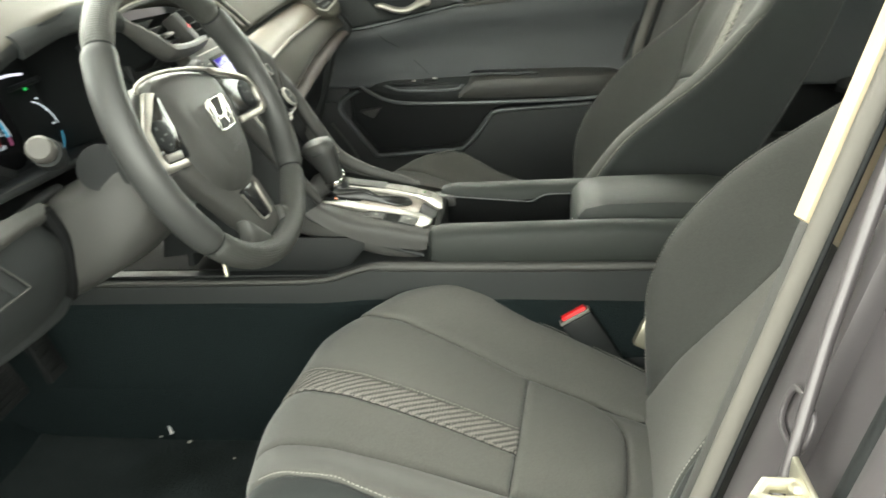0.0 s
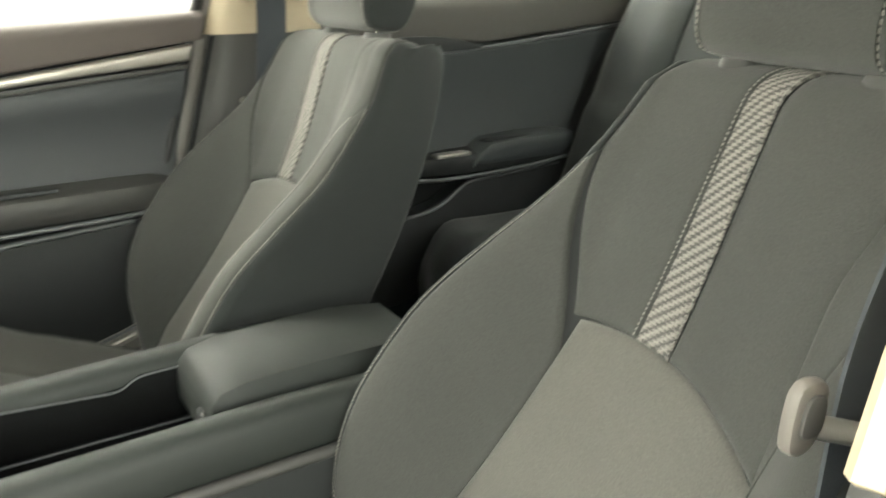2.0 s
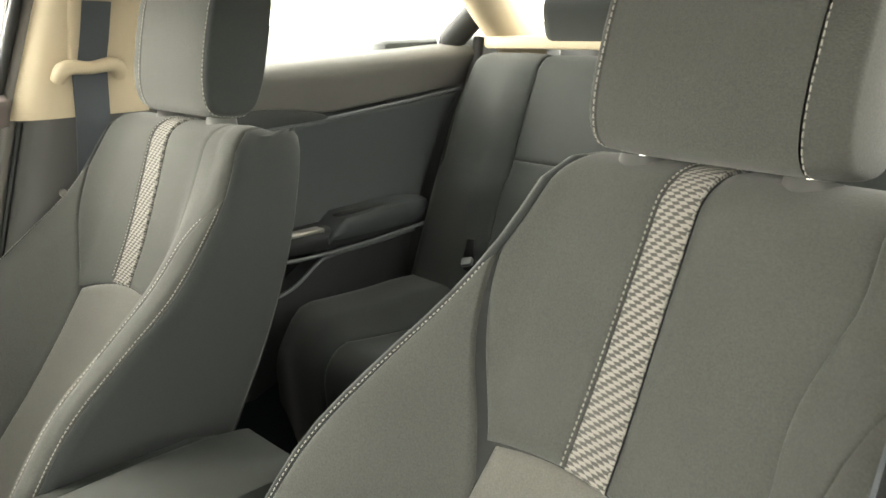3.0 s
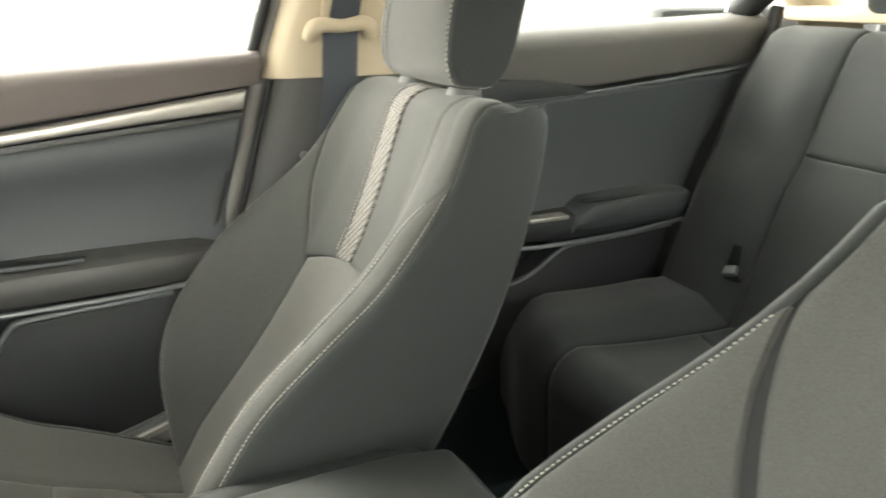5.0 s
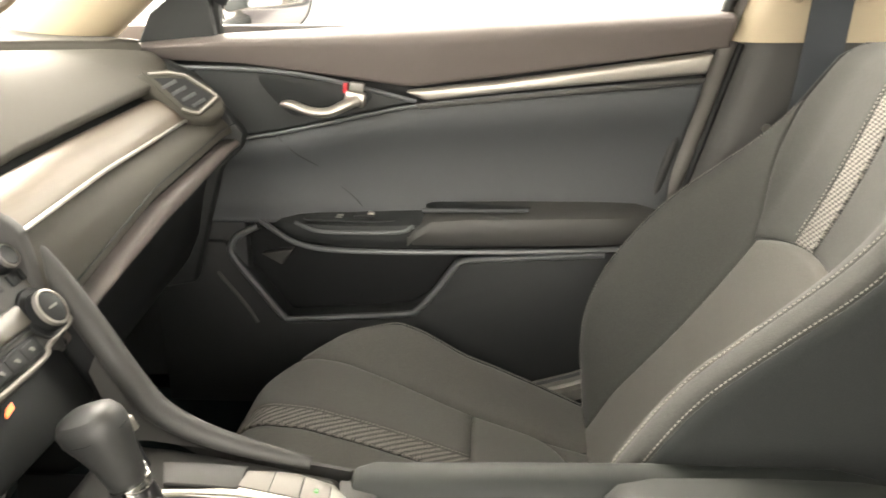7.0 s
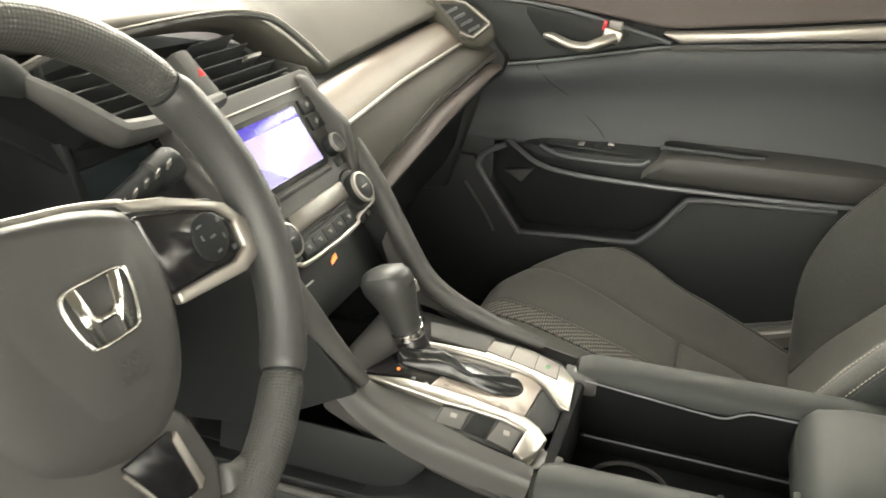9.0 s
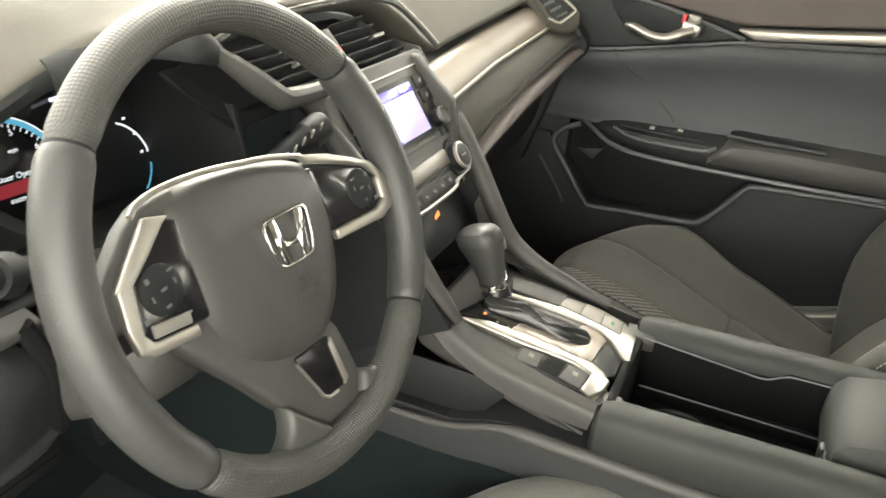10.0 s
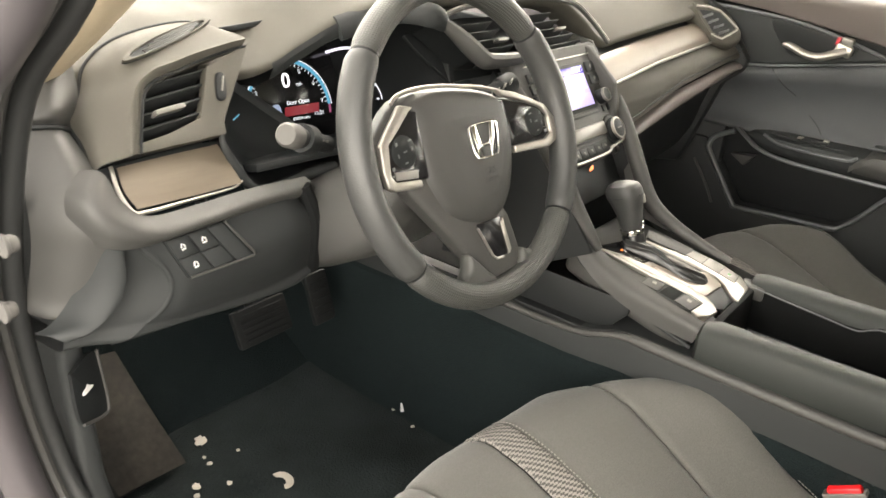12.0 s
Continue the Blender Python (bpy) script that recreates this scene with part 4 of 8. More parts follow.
part("sill_panel", patch(sill_top, 0.0, 0.895, 0.0, 1.0, 40, 14, tuck=0.006, r=0.008, flip=False), SILL, door, "brownish grey vinyl window sill")
strip = [(-0.258, 0.9075), (-0.40, 0.9225), (-0.708, 0.9635), (-0.70, 0.934), (-0.45, 0.911), (-0.292, 0.8935)]
part("silver_strip", prism(yz(strip), 0.030, 0.005, door_plane(0.700), 3), SATIN, door, "bright satin silver trim strip")
lip = [(-0.272, 0.888), (-0.45, 0.906), (-0.70, 0.929), (-0.698, 0.920), (-0.45, 0.897), (-0.28, 0.880)]
part("strip_lip", prism(yz(lip), 0.030, 0.003, door_plane(0.706)), PLASTIC_GREY, door)


ROLL = table([-0.1, 0.0, 0.22, 0.48, 0.66, 0.78, 0.90, 1.0, 1.1], [0.675, 0.677, 0.693, 0.697, 0.690, 0.680, 0.677, 0.685, 0.700])


def mid_panel(u, v):
    y = 0.14 - u
    lo = 0.700
    z = lo + (zmid(y) - lo) * v
    x = ROLL(v) + 0.008 * np.clip(u - 0.7, 0, 1)
    return np.stack([x, y + 0 * v, z], -1)


part("centre_panel", patch(mid_panel, 0.0, lambda b: 0.795 + 0.045 * b, 0.0, 1.0, 36, 18, tuck=0.006, r=0.010), DOOR_VINYL, door, "smooth blue-grey vinyl centre panel")
carrier = [(0.15, 0.948), (0.0, 0.940), (-0.08, 0.934), (-0.15, 0.921), (-0.225, 0.903), (-0.274, 0.890), (-0.20, 0.8735), (-0.06, 0.8445), (0.05, 0.8285), (0.15, 0.823)]
part("handle_panel", prism(yz(carrier), 0.022, 0.006, door_plane(0.708), 3), PLASTIC, door)
rim = bez(on_door([(0.14, 0.944), (0.0, 0.940), (-0.08, 0.934), (-0.15, 0.922), (-0.225, 0.904), (-0.274, 0.891)], 0.684), 30)
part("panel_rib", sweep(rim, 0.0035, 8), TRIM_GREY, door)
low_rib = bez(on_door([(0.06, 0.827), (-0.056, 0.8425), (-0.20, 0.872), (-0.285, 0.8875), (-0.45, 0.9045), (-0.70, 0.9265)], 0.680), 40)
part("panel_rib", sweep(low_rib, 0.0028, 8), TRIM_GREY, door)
bezel = smooth_loop(yz([(-0.035, 0.930), (-0.10, 0.926), (-0.195, 0.912), (-0.203, 0.893), (-0.17, 0.876), (-0.10, 0.868), (-0.07, 0.880)]), 36)
part("handle_recess", prism(bezel, 0.0035, 0.001, door_plane(0.6865)), BLACK, door, "black recess behind the door handle")
handle = part("inside_handle", sweep(bez([(0.672, -0.072, 0.8895), (0.664, -0.090, 0.8885), (0.658, -0.118, 0.8800), (0.658, -0.145, 0.8790), (0.664, -0.168, 0.8880), (0.672, -0.188, 0.8960)], 26), np.interp(np.linspace(0, 1, 26), [0, 0.1, 0.5, 0.8, 1], [0.006, 0.0095, 0.0105, 0.012, 0.012]), 14, squash=0.7), SATIN, door, "chrome inside door handle")
part("handle_foot", block(0.018, 0.032, 0.022, 0.005, pose(0.676, -0.183, 0.897, 12)), SATIN, door)
part("lock_button", block(0.012, 0.022, 0.014, 0.003, pose(0.678, -0.186, 0.914, 6)), SILVER_PAINT, door)
part("lock_mark", block(0.011, 0.007, 0.015, 0.001, pose(0.678, -0.169, 0.9125, 6)), RED_DARK, door, "red unlocked mark")
# fine creases of the centre panel, added as thin darker lines
part("panel_crease", sweep(bez(on_door([(-0.055, 0.842), (-0.085, 0.812), (-0.12, 0.792)], 0.678), 12), 0.0009, 6), PLASTIC, door)
part("panel_crease", sweep(bez(on_door([(-0.155, 0.762), (-0.175, 0.745), (-0.188, 0.728)], 0.672), 10), 0.0008, 6), PLASTIC, door)


# armrest: rings across, run along the door
def arm_ring(y, out, top, bottom, edge=0.012):
    pts = [(0.70, top + 0.006), (out + edge + 0.02, top + 0.003), (out + edge, top), (out + edge * 0.3, top - edge * 0.3), (out, top - edge), (out + 0.002, bottom + edge), (out + edge, bottom), (0.70, bottom - 0.004)]
    return [(x, y, z) for x, z in pts]


rows = []
for y, out, top, bot in [(-0.035, 0.690, 0.702, 0.690), (-0.055, 0.668, 0.706, 0.682), (-0.085, 0.648, 0.709, 0.676), (-0.16, 0.632, 0.711, 0.672), (-0.24, 0.628, 0.714, 0.672), (-0.30, 0.628, 0.716, 0.672), (-0.45, 0.632, 0.718, 0.675), (-0.60, 0.640, 0.720, 0.678), (-0.655, 0.66, 0.718, 0.682), (-0.668, 0.69, 0.712, 0.69)]:
    rows.append(arm_ring(y, out, top, bot))
part("armrest", loft(rows), PLASTIC, door, "dark moulded armrest")
rows = []
for y, out, top in [(-0.262, 0.622, 0.694), (-0.272, 0.618, 0.706), (-0.30, 0.616, 0.7245), (-0.36, 0.617, 0.7285), (-0.45, 0.619, 0.7295), (-0.56, 0.625, 0.730), (-0.615, 0.636, 0.7285), (-0.645, 0.656, 0.722)]:
    rows.append(arm_ring(y, out, top, 0.680, 0.014))
part("armrest_pad", loft(rows), PLASTIC_GREY, door, "padded vinyl armrest top")
# flat black patch on the pad, painting the cup's dark opening
cup = smooth_loop([(0.050, 0.288), (0.030, 0.305), (0.020, 0.34), (0.018, 0.41), (0.028, 0.445), (0.060, 0.45), (0.070, 0.40), (0.070, 0.31)], 30)
part("pull_cup_shade", prism([(0.622 + a, -b) for a, b in cup], 0.004, 0.001, pose(0, 0, 0.7292)), BLACK, door, "flat black patch for the shaded pull cup in the armrest")
part("pull_lip", sweep([(0.640, -0.285, 0.733), (0.636, -0.31, 0.7345), (0.634, -0.42, 0.735), (0.642, -0.445, 0.734)], 0.0035, 8), DOOR_VINYL, door)
part("switch_plate", prism([(0.642 + a, -b) for a, b in smooth_loop([(0.006, 0.10), (0.0, 0.14), (0.0, 0.235), (0.03, 0.245), (0.045, 0.20), (0.04, 0.11)], 28)], 0.003, 0.001, pose(0, 0, 0.7125)), PLASTIC, door)
sw = part("window_switch", block(0.014, 0.032, 0.008, 0.002, pose(0.660, -0.192, 0.717)), BLACK, door, "black window switch")
part("switch_tip", block(0.010, 0.010, 0.004, 0.001, pose(0.660, -0.203, 0.7215, 12)), SATIN, sw)
for k in (0.0, 0.012):
    part("switch_mark", block(0.004, 0.010, 0.003, 0.0008, pose(0.655 + k, -0.153, 0.7165)), SILVER_PAINT, door)
# paler grey ribs paint the highlights along the armrest's edges
part("armrest_rib", sweep(bez([(0.650, -0.085, 0.7085), (0.634, -0.12, 0.7005), (0.629, -0.17, 0.6995), (0.6265, -0.25, 0.7020), (0.626, -0.272, 0.712)], 30), 0.0032, 8), TRIM_GREY, door, "grey rib with its highlight put in the colour")
part("armrest_rib", sweep(bez([(0.684, -0.018, 0.702), (0.668, -0.045, 0.690), (0.648, -0.085, 0.6755), (0.634, -0.15, 0.669), (0.630, -0.30, 0.669), (0.634, -0.50, 0.672), (0.644, -0.62, 0.676)], 40), 0.0045, 8), TRIM_GREY, door, "grey rib with its highlight put in the colour")
# lower panel with the map pocket
low = [(0.17, 0.66), (0.045, 0.662), (0.033, 0.640), (-0.05, 0.527), (-0.256, 0.543), (-0.290, 0.566), (-0.335, 0.628), (-0.36, 0.640), (-0.56, 0.650), (-0.645, 0.66), (-0.595, 0.50), (-0.57, 0.32), (0.17, 0.32)]
part("lower_panel", prism(yz(low), 0.050, 0.006, door_plane(0.738)), PLASTIC, door)
part("pocket_back", prism(yz([(0.06, 0.70), (-0.60, 0.70), (-0.60, 0.5), (0.06, 0.5)]), 0.006, 0.001, door_plane(0.742)), BLACK, door)
edge = bez(on_door([(-0.015, 0.692), (0.022, 0.672), (0.034, 0.650), (0.026, 0.630), (-0.010, 0.580), (-0.044, 0.535), (-0.060, 0.5275), (-0.16, 0.5345), (-0.248, 0.5405), (-0.272, 0.550), (-0.305, 0.588), (-0.332, 0.625), (-0.352, 0.6365), (-0.45, 0.643), (-0.57, 0.6505)], 0.684), 70)
# rim paler than its panel, its highlight being in the grey
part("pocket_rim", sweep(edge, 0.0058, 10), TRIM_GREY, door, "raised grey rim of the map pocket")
part("pocket_rib", prism(yz([(-0.005, 0.632), (-0.060, 0.640), (-0.040, 0.612)]), 0.02, 0.003, door_plane(0.736)), PLASTIC_GREY, door)
part("door_sweep", sweep(bez(on_door([(0.06, 0.61), (0.02, 0.555), (0.0, 0.52)], 0.686), 12), 0.003, 6), PLASTIC_GREY, door)
# mirror corner cover
sail = [(0.155, 0.972), (0.030, 0.984), (0.038, 1.05), (0.06, 1.07), (0.13, 1.02)]
part("mirror_corner", prism(yz(sail), 0.03, 0.006, door_plane(0.728)), PLASTIC, door, "dark mirror corner cover")
part("window_frame", sweep(bez([(0.722, 0.03, 1.04), (0.70, -0.05, 1.14), (0.66, -0.20, 1.255), (0.65, -0.45, 1.285), (0.65, -0.77, 1.285)], 24), 0.016, 10), BLACK, door)
part("window_frame", sweep([(0.722, 0.034, 0.985), (0.722, 0.034, 1.05)], 0.010, 8), BLACK, door)
part("window_frame", sweep([(0.725, -0.742, 1.02), (0.66, -0.79, 1.285)], 0.014, 8), BLACK, door)

# outside mirror seen through the glass
mirror = thing("door_mirror", "outside rear-view mirror in a dark housing", "mirror")
mm = frame_of((0.985, 0.028, 1.034), (0.25, -1, 0), (0, 0, 1))
shape = smooth_loop([(-0.080, 0.040), (-0.070, -0.045), (-0.035, -0.070), (0.03, -0.062), (0.074, -0.030), (0.080, 0.045), (0.0, 0.062)], 40)
part("glass", prism(shape, 0.003, 0.001, mm), mk("mirror_glass", (0.92, 0.92, 0.92), 0.03, 1.0, rvar=0.01, var=0.01), mirror, "mirror glass")
part("housing", prism(inset(shape, -0.07), -0.07, 0.02, mm @ pose(0, 0, -0.001), 3), BLACK, mirror)
part("stalk", sweep([(0.80, 0.075, 0.980), (0.90, 0.075, 0.985), (1.00, 0.065, 0.995)], 0.014, 10), BLACK, mirror)

# ---- rear door on the same side ----
rdoor = thing("car_door", "closed rear passenger door with dark vinyl trim", "door", "passenger side doors")
slab = [(-0.90, 1.02), (-1.80, 1.06), (-1.66, 0.80), (-1.58, 0.62), (-1.50, 0.32), (-0.90, 0.32)]
part("door_slab", prism(yz(slab), 0.055, 0.006, door_plane(0.79)), BLACK, rdoor)


def r_sill(u, v):
    y = -0.92 - u
    a = np.interp(u, [0, 0.36, 0.44, 0.86], [0.952, 0.940, 0.936, 0.972])
    b = np.interp(u, [0, 0.86], [1.035, 1.072])
    k = np.clip(v, 0, 1)
    return np.stack([0.682 - 0.026 * np.sin(np.clip(k / 0.62, 0, 1) * np.pi / 2) + 0.075 * np.clip((k - 0.45) / 0.55, 0, 1) ** 2, y + 0 * v, a + (b - a) * np.sin(k * np.pi / 2)], -1)


part("sill_panel", patch(r_sill, 0.0, 0.86, 0.0, 1.0, 30, 12, tuck=0.006, r=0.008), SHADED_SILL, rdoor, "vinyl window sill, darkened for the dim rear")


def r_mid(u, v):
    y = -0.92 - u
    hi = np.interp(u, [0, 0.30, 0.86], [0.905, 0.917, 0.960])
    z = 0.69 + (hi - 0.69) * v
    return np.stack([0.662 + 0.020 * np.sin(np.clip(v, 0, 1) * np.pi * 0.9), y + 0 * v, z], -1)


part("centre_panel", patch(r_mid, 0.0, lambda b: 0.66 + 0.16 * b, 0.0, 1.0, 30, 16, tuck=0.006, r=0.010), SHADED_VINYL, rdoor, "smooth vinyl centre panel, darkened for the dim rear")
part("panel_rib", sweep(bez(on_door([(-0.92, 0.925), (-1.22, 0.921), (-1.50, 0.942), (-1.76, 0.966)], 0.668), 24), 0.0035, 8), TRIM_GREY, rdoor)
part("handle_panel", prism(smooth_loop(yz([(-1.12, 0.955), (-1.22, 0.956), (-1.30, 0.944), (-1.335, 0.929), (-1.24, 0.924), (-1.12, 0.922)]), 30), 0.014, 0.004, door_plane(0.676)), PLASTIC, rdoor)
rows = []
for y, out, top, bot in [(-1.12, 0.66, 0.700, 0.672), (-1.16, 0.628, 0.704, 0.664), (-1.28, 0.615, 0.708, 0.660), (-1.45, 0.618, 0.708, 0.662), (-1.58, 0.63, 0.706, 0.667), (-1.61, 0.66, 0.70, 0.674)]:
    rows.append(arm_ring(y, out, top, bot))
part("armrest", loft(rows), PLASTIC, rdoor)
rows = []
for y, out, top in [(-1.285, 0.612, 0.688), (-1.295, 0.607, 0.705), (-1.33, 0.605, 0.727), (-1.45, 0.607, 0.732), (-1.54, 0.613, 0.730), (-1.59, 0.635, 0.722)]:
    rows.append(arm_ring(y, out, top, 0.676, 0.014))
part("armrest_pad", loft(rows), SHADED_VINYL, rdoor, "padded vinyl armrest top")
part("pull_cup_shade", prism([(0.612 + a, -b) for a, b in smooth_loop([(0.010, 1.32), (0.006, 1.38), (0.010, 1.455), (0.03, 1.46), (0.034, 1.33)], 26)], 0.005, 0.001, pose(0, 0, 0.7275)), BLACK, rdoor)
part("pull_insert", block(0.03, 0.085, 0.008, 0.002, pose(0.63, -1.235, 0.707)), SATIN, rdoor, "bright silver switch surround")
part("armrest_rib", sweep(bez([(0.632, -1.13, 0.660), (0.618, -1.22, 0.6555), (0.617, -1.40, 0.659), (0.628, -1.58, 0.668)], 24), 0.0045, 8), TRIM_GREY, rdoor)
part("lower_panel", prism(yz([(-0.92, 0.56), (-1.18, 0.57), (-1.24, 0.585), (-1.30, 0.622), (-1.33, 0.628), (-1.58, 0.640), (-1.50, 0.33), (-0.92, 0.33)]), 0.05, 0.006, door_plane(0.730)), PLASTIC, rdoor)
part("pocket_rim", sweep(bez(on_door([(-1.05, 0.560), (-1.18, 0.566), (-1.24, 0.582), (-1.295, 0.617), (-1.33, 0.628), (-1.45, 0.633), (-1.58, 0.641)], 0.677), 40), 0.0045, 8), TRIM_GREY, rdoor)
part("window_frame", sweep(bez([(0.725, -0.93, 1.03), (0.66, -0.93, 1.27)], 6), 0.014, 8), BLACK, rdoor)
part("window_frame", sweep([(0.715, -1.735, 1.06), (0.66, -1.80, 1.15), (0.60, -1.86, 1.25)], 0.032, 10), BLACK, rdoor)
part("door_seal", sweep(bez([(0.655, -1.58, 0.50), (0.655, -1.615, 0.65), (0.655, -1.70, 0.86), (0.66, -1.775, 1.0), (0.665, -1.80, 1.08)], 24), 0.014, 10), RUBBER, rdoor)


# ---- seat belts ----
def ribbon(pts, across, width, thick=0.0025):
    P = np.array(pts, float)
    a = np.array(across, float)
    a /= np.linalg.norm(a)
    T = np.gradient(P, axis=0)
    N = np.cross(T, a)
    N /= np.linalg.norm(N, axis=1, keepdims=True)
    rings = [[p - a * width / 2 - n * thick / 2, p + a * width / 2 - n * thick / 2, p + a * width / 2 + n * thick / 2, p - a * width / 2 + n * thick / 2] for p, n in zip(P, N)]
    return loft(rings)


belt = thing("seat_belt", "dark grey seat belt hanging from a beige guide on the pillar", "seat belt", "seat belts")
part("webbing", ribbon(bez([(0.626, -0.846, 1.062), (0.632, -0.846, 1.02), (0.641, -0.845, 0.95), (0.648, -0.838, 0.86), (0.654, -0.826, 0.70), (0.662, -0.815, 0.45)], 24), (0, 1, 0.05), 0.056), BELT, belt)
part("webbing_upper", ribbon([(0.630, -0.850, 1.056), (0.618, -0.856, 1.10), (0.608, -0.864, 1.16)], (0, 1, 0.05), 0.045), BELT, belt)
part("belt_guide", sweep(bez([(0.636, -0.797, 1.040), (0.626, -0.802, 1.054), (0.622, -0.816, 1.060), (0.620, -0.846, 1.058), (0.622, -0.878, 1.062), (0.626, -0.892, 1.056), (0.636, -0.897, 1.042)], 30), np.interp(np.linspace(0, 1, 30), [0, 0.2, 0.5, 0.8, 1], [0.011, 0.013, 0.010, 0.013, 0.011]), 12), BEIGE, belt, "beige plastic belt guide")
part("height_slider", block(0.014, 0.060, 0.13, 0.006, pose(0.626, -0.852, 1.130, 4, -11)), BEIGE, belt)
part("belt_button", lathe([(0, 0.006), (0.006, 0.006), (0.007, 0.0), (0, 0)], 12, frame_of((0.652, -0.786, 0.859), (0, 0, 1), (0, 1, 0))), SILVER_PAINT, belt)

dbelt = thing("seat_belt", "dark grey seat belt with its tongue beside the driver's pillar", "seat belt", "seat belts")
part("webbing", ribbon(bez([(-0.630, -0.752, 1.018), (-0.626, -0.745, 0.98), (-0.623, -0.732, 0.94), (-0.620, -0.713, 0.855), (-0.632, -0.69, 0.66), (-0.645, -0.68, 0.45)], 20), (0, 1, 0.1), 0.05), BELT, dbelt)
part("belt_guide", lathe([(0, 0.022), (0.010, 0.019), (0.016, 0.010), (0.018, 0.0), (0.015, -0.012), (0.008, -0.018), (0, -0.020)], 22, frame_of((-0.640, -0.752, 1.030), (0, 1, 0), (0.5, 0, 0.9))), BEIGE, dbelt, "beige belt guide")
tg = frame_of((-0.612, -0.664, 0.858), (0, -1, -0.15), (0, 0.1, -1))
part("tongue", prism(smooth_loop([(-0.012, -0.018), (0.012, -0.018), (0.013, 0.013), (0.005, 0.022), (-0.006, 0.022), (-0.013, 0.013)], 26), -0.010, 0.004, tg), mk("belt_tongue_grey", (0.17, 0.155, 0.14), 0.45, var=0.08), dbelt, "pale grey belt tongue")
part("tongue_face", prism(smooth_loop([(-0.007, -0.012), (0.007, -0.012), (0.008, 0.008), (-0.008, 0.008)], 20), -0.003, 0.001, tg @ pose(0, 0, -0.0095)), GREY_KNOB, dbelt)
part("stop_bar", sweep([(-0.618, -0.676, 0.848), (-0.648, -0.715, 0.840)], 0.007, 10), SILVER_PAINT, dbelt)

# ---- rear seat ----
rear = thing("back_bench", "dark grey cloth rear bench with buckles", "seat")


def r_cush(u, v):
    """u across in metres, v back to front."""
    L, R = 0.44, 0.06
    w = np.minimum(v, L)
    a = np.clip((v - L) / R, 0, 1.6)
    down = np.maximum(0, v - L - 1.5 * R)
    bol = sstep((np.abs(u) - 0.40) / 0.10) * np.interp(v, [0, 0.2, L, L + 0.08], [0.055, 0.06, 0.035, 0.0]) - 0.06 * sstep((np.abs(u) - 0.60) / 0.07)
    y = -1.62 + w + R * np.sin(a) - 0.05 * down
    z = 0.50 + 0.035 * w / L - R * (1 - np.cos(a)) - down + bol - 0.012 * np.sin(np.clip(w / L, 0, 1) * np.pi)
    return np.stack([u + 0 * v, y + 0 * u - 0.04 * sstep((np.abs(u) - 0.5) / 0.15), z], -1)


kw = dict(tuck=0.006, r=0.012)
FE = 0.44 + 0.09 + 0.20
for sg in (-1, 1):
    f = r_cush if sg > 0 else (lambda u, v: r_cush(-u, v))
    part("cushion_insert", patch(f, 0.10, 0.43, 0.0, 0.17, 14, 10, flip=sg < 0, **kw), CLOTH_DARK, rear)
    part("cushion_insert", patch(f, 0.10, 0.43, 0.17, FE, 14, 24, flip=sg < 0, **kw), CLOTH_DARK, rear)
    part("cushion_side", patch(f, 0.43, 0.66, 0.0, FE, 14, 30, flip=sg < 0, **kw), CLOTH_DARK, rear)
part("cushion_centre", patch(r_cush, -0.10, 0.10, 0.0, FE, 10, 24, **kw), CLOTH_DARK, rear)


def r_back(u, v):
    """u across, v up the backrest."""
    a = np.clip((v - 0.50) / 0.05, 0, 1.7)
    h = np.minimum(v, 0.50) + 0.05 * np.sin(a)
    o = -0.05 * (1 - np.cos(a))
    bol = 0.045 * sstep((np.abs(u) - 0.40) / 0.09) * np.interp(v, [0, 0.4, 0.55], [1, 0.9, 0.3])
    o = o + bol + 0.012 * sstep((0.28 - v) / 0.05) - 0.06 * sstep((np.abs(u) - 0.60) / 0.07)
    y = -1.56 - h * 0.36 + o * 0.94
    z = 0.54 + h * 0.94 + o * 0.36
    return np.stack([u + 0 * v, y, z], -1)


for sg in (-1, 1):
    f = r_back if sg > 0 else (lambda u, v: r_back(-u, v))
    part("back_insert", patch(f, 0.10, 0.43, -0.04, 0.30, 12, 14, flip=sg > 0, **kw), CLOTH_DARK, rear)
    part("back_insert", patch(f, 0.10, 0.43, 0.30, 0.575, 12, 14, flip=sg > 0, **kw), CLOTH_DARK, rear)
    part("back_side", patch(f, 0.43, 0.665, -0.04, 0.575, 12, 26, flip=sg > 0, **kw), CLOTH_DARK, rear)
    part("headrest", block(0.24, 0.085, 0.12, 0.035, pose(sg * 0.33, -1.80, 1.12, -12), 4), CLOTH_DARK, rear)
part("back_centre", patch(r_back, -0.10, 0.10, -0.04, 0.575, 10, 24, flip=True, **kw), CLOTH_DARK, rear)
part("bench_base", block(1.32, 0.55, 0.24, 0.02, pose(0, -1.45, 0.37)), BLACK, rear)
part("back_core", block(1.30, 0.06, 0.52, 0.02, pose(0, -1.72, 0.79, 21)), CORE, rear)
rb = thing("rear_belt_buckle", "black and grey rear seat belt buckle lying on the bench", "buckle", "rear belt buckles")
bm_ = pose(0.455, -1.555, 0.590, 50, 15, 20)
part("body", block(0.030, 0.055, 0.022, 0.005, bm_), BLACK, rb)
part("latch", block(0.026, 0.012, 0.020, 0.003, bm_ @ pose(0, 0.032, 0)), TRIM_GREY, rb)
part("tongue", prism([(-0.012, 0), (0.012, 0), (0.008, 0.05), (-0.008, 0.05)], 0.004, 0.001, bm_ @ pose(0, 0.03, 0.012, 20, 0, 30)), BLACK, rb)

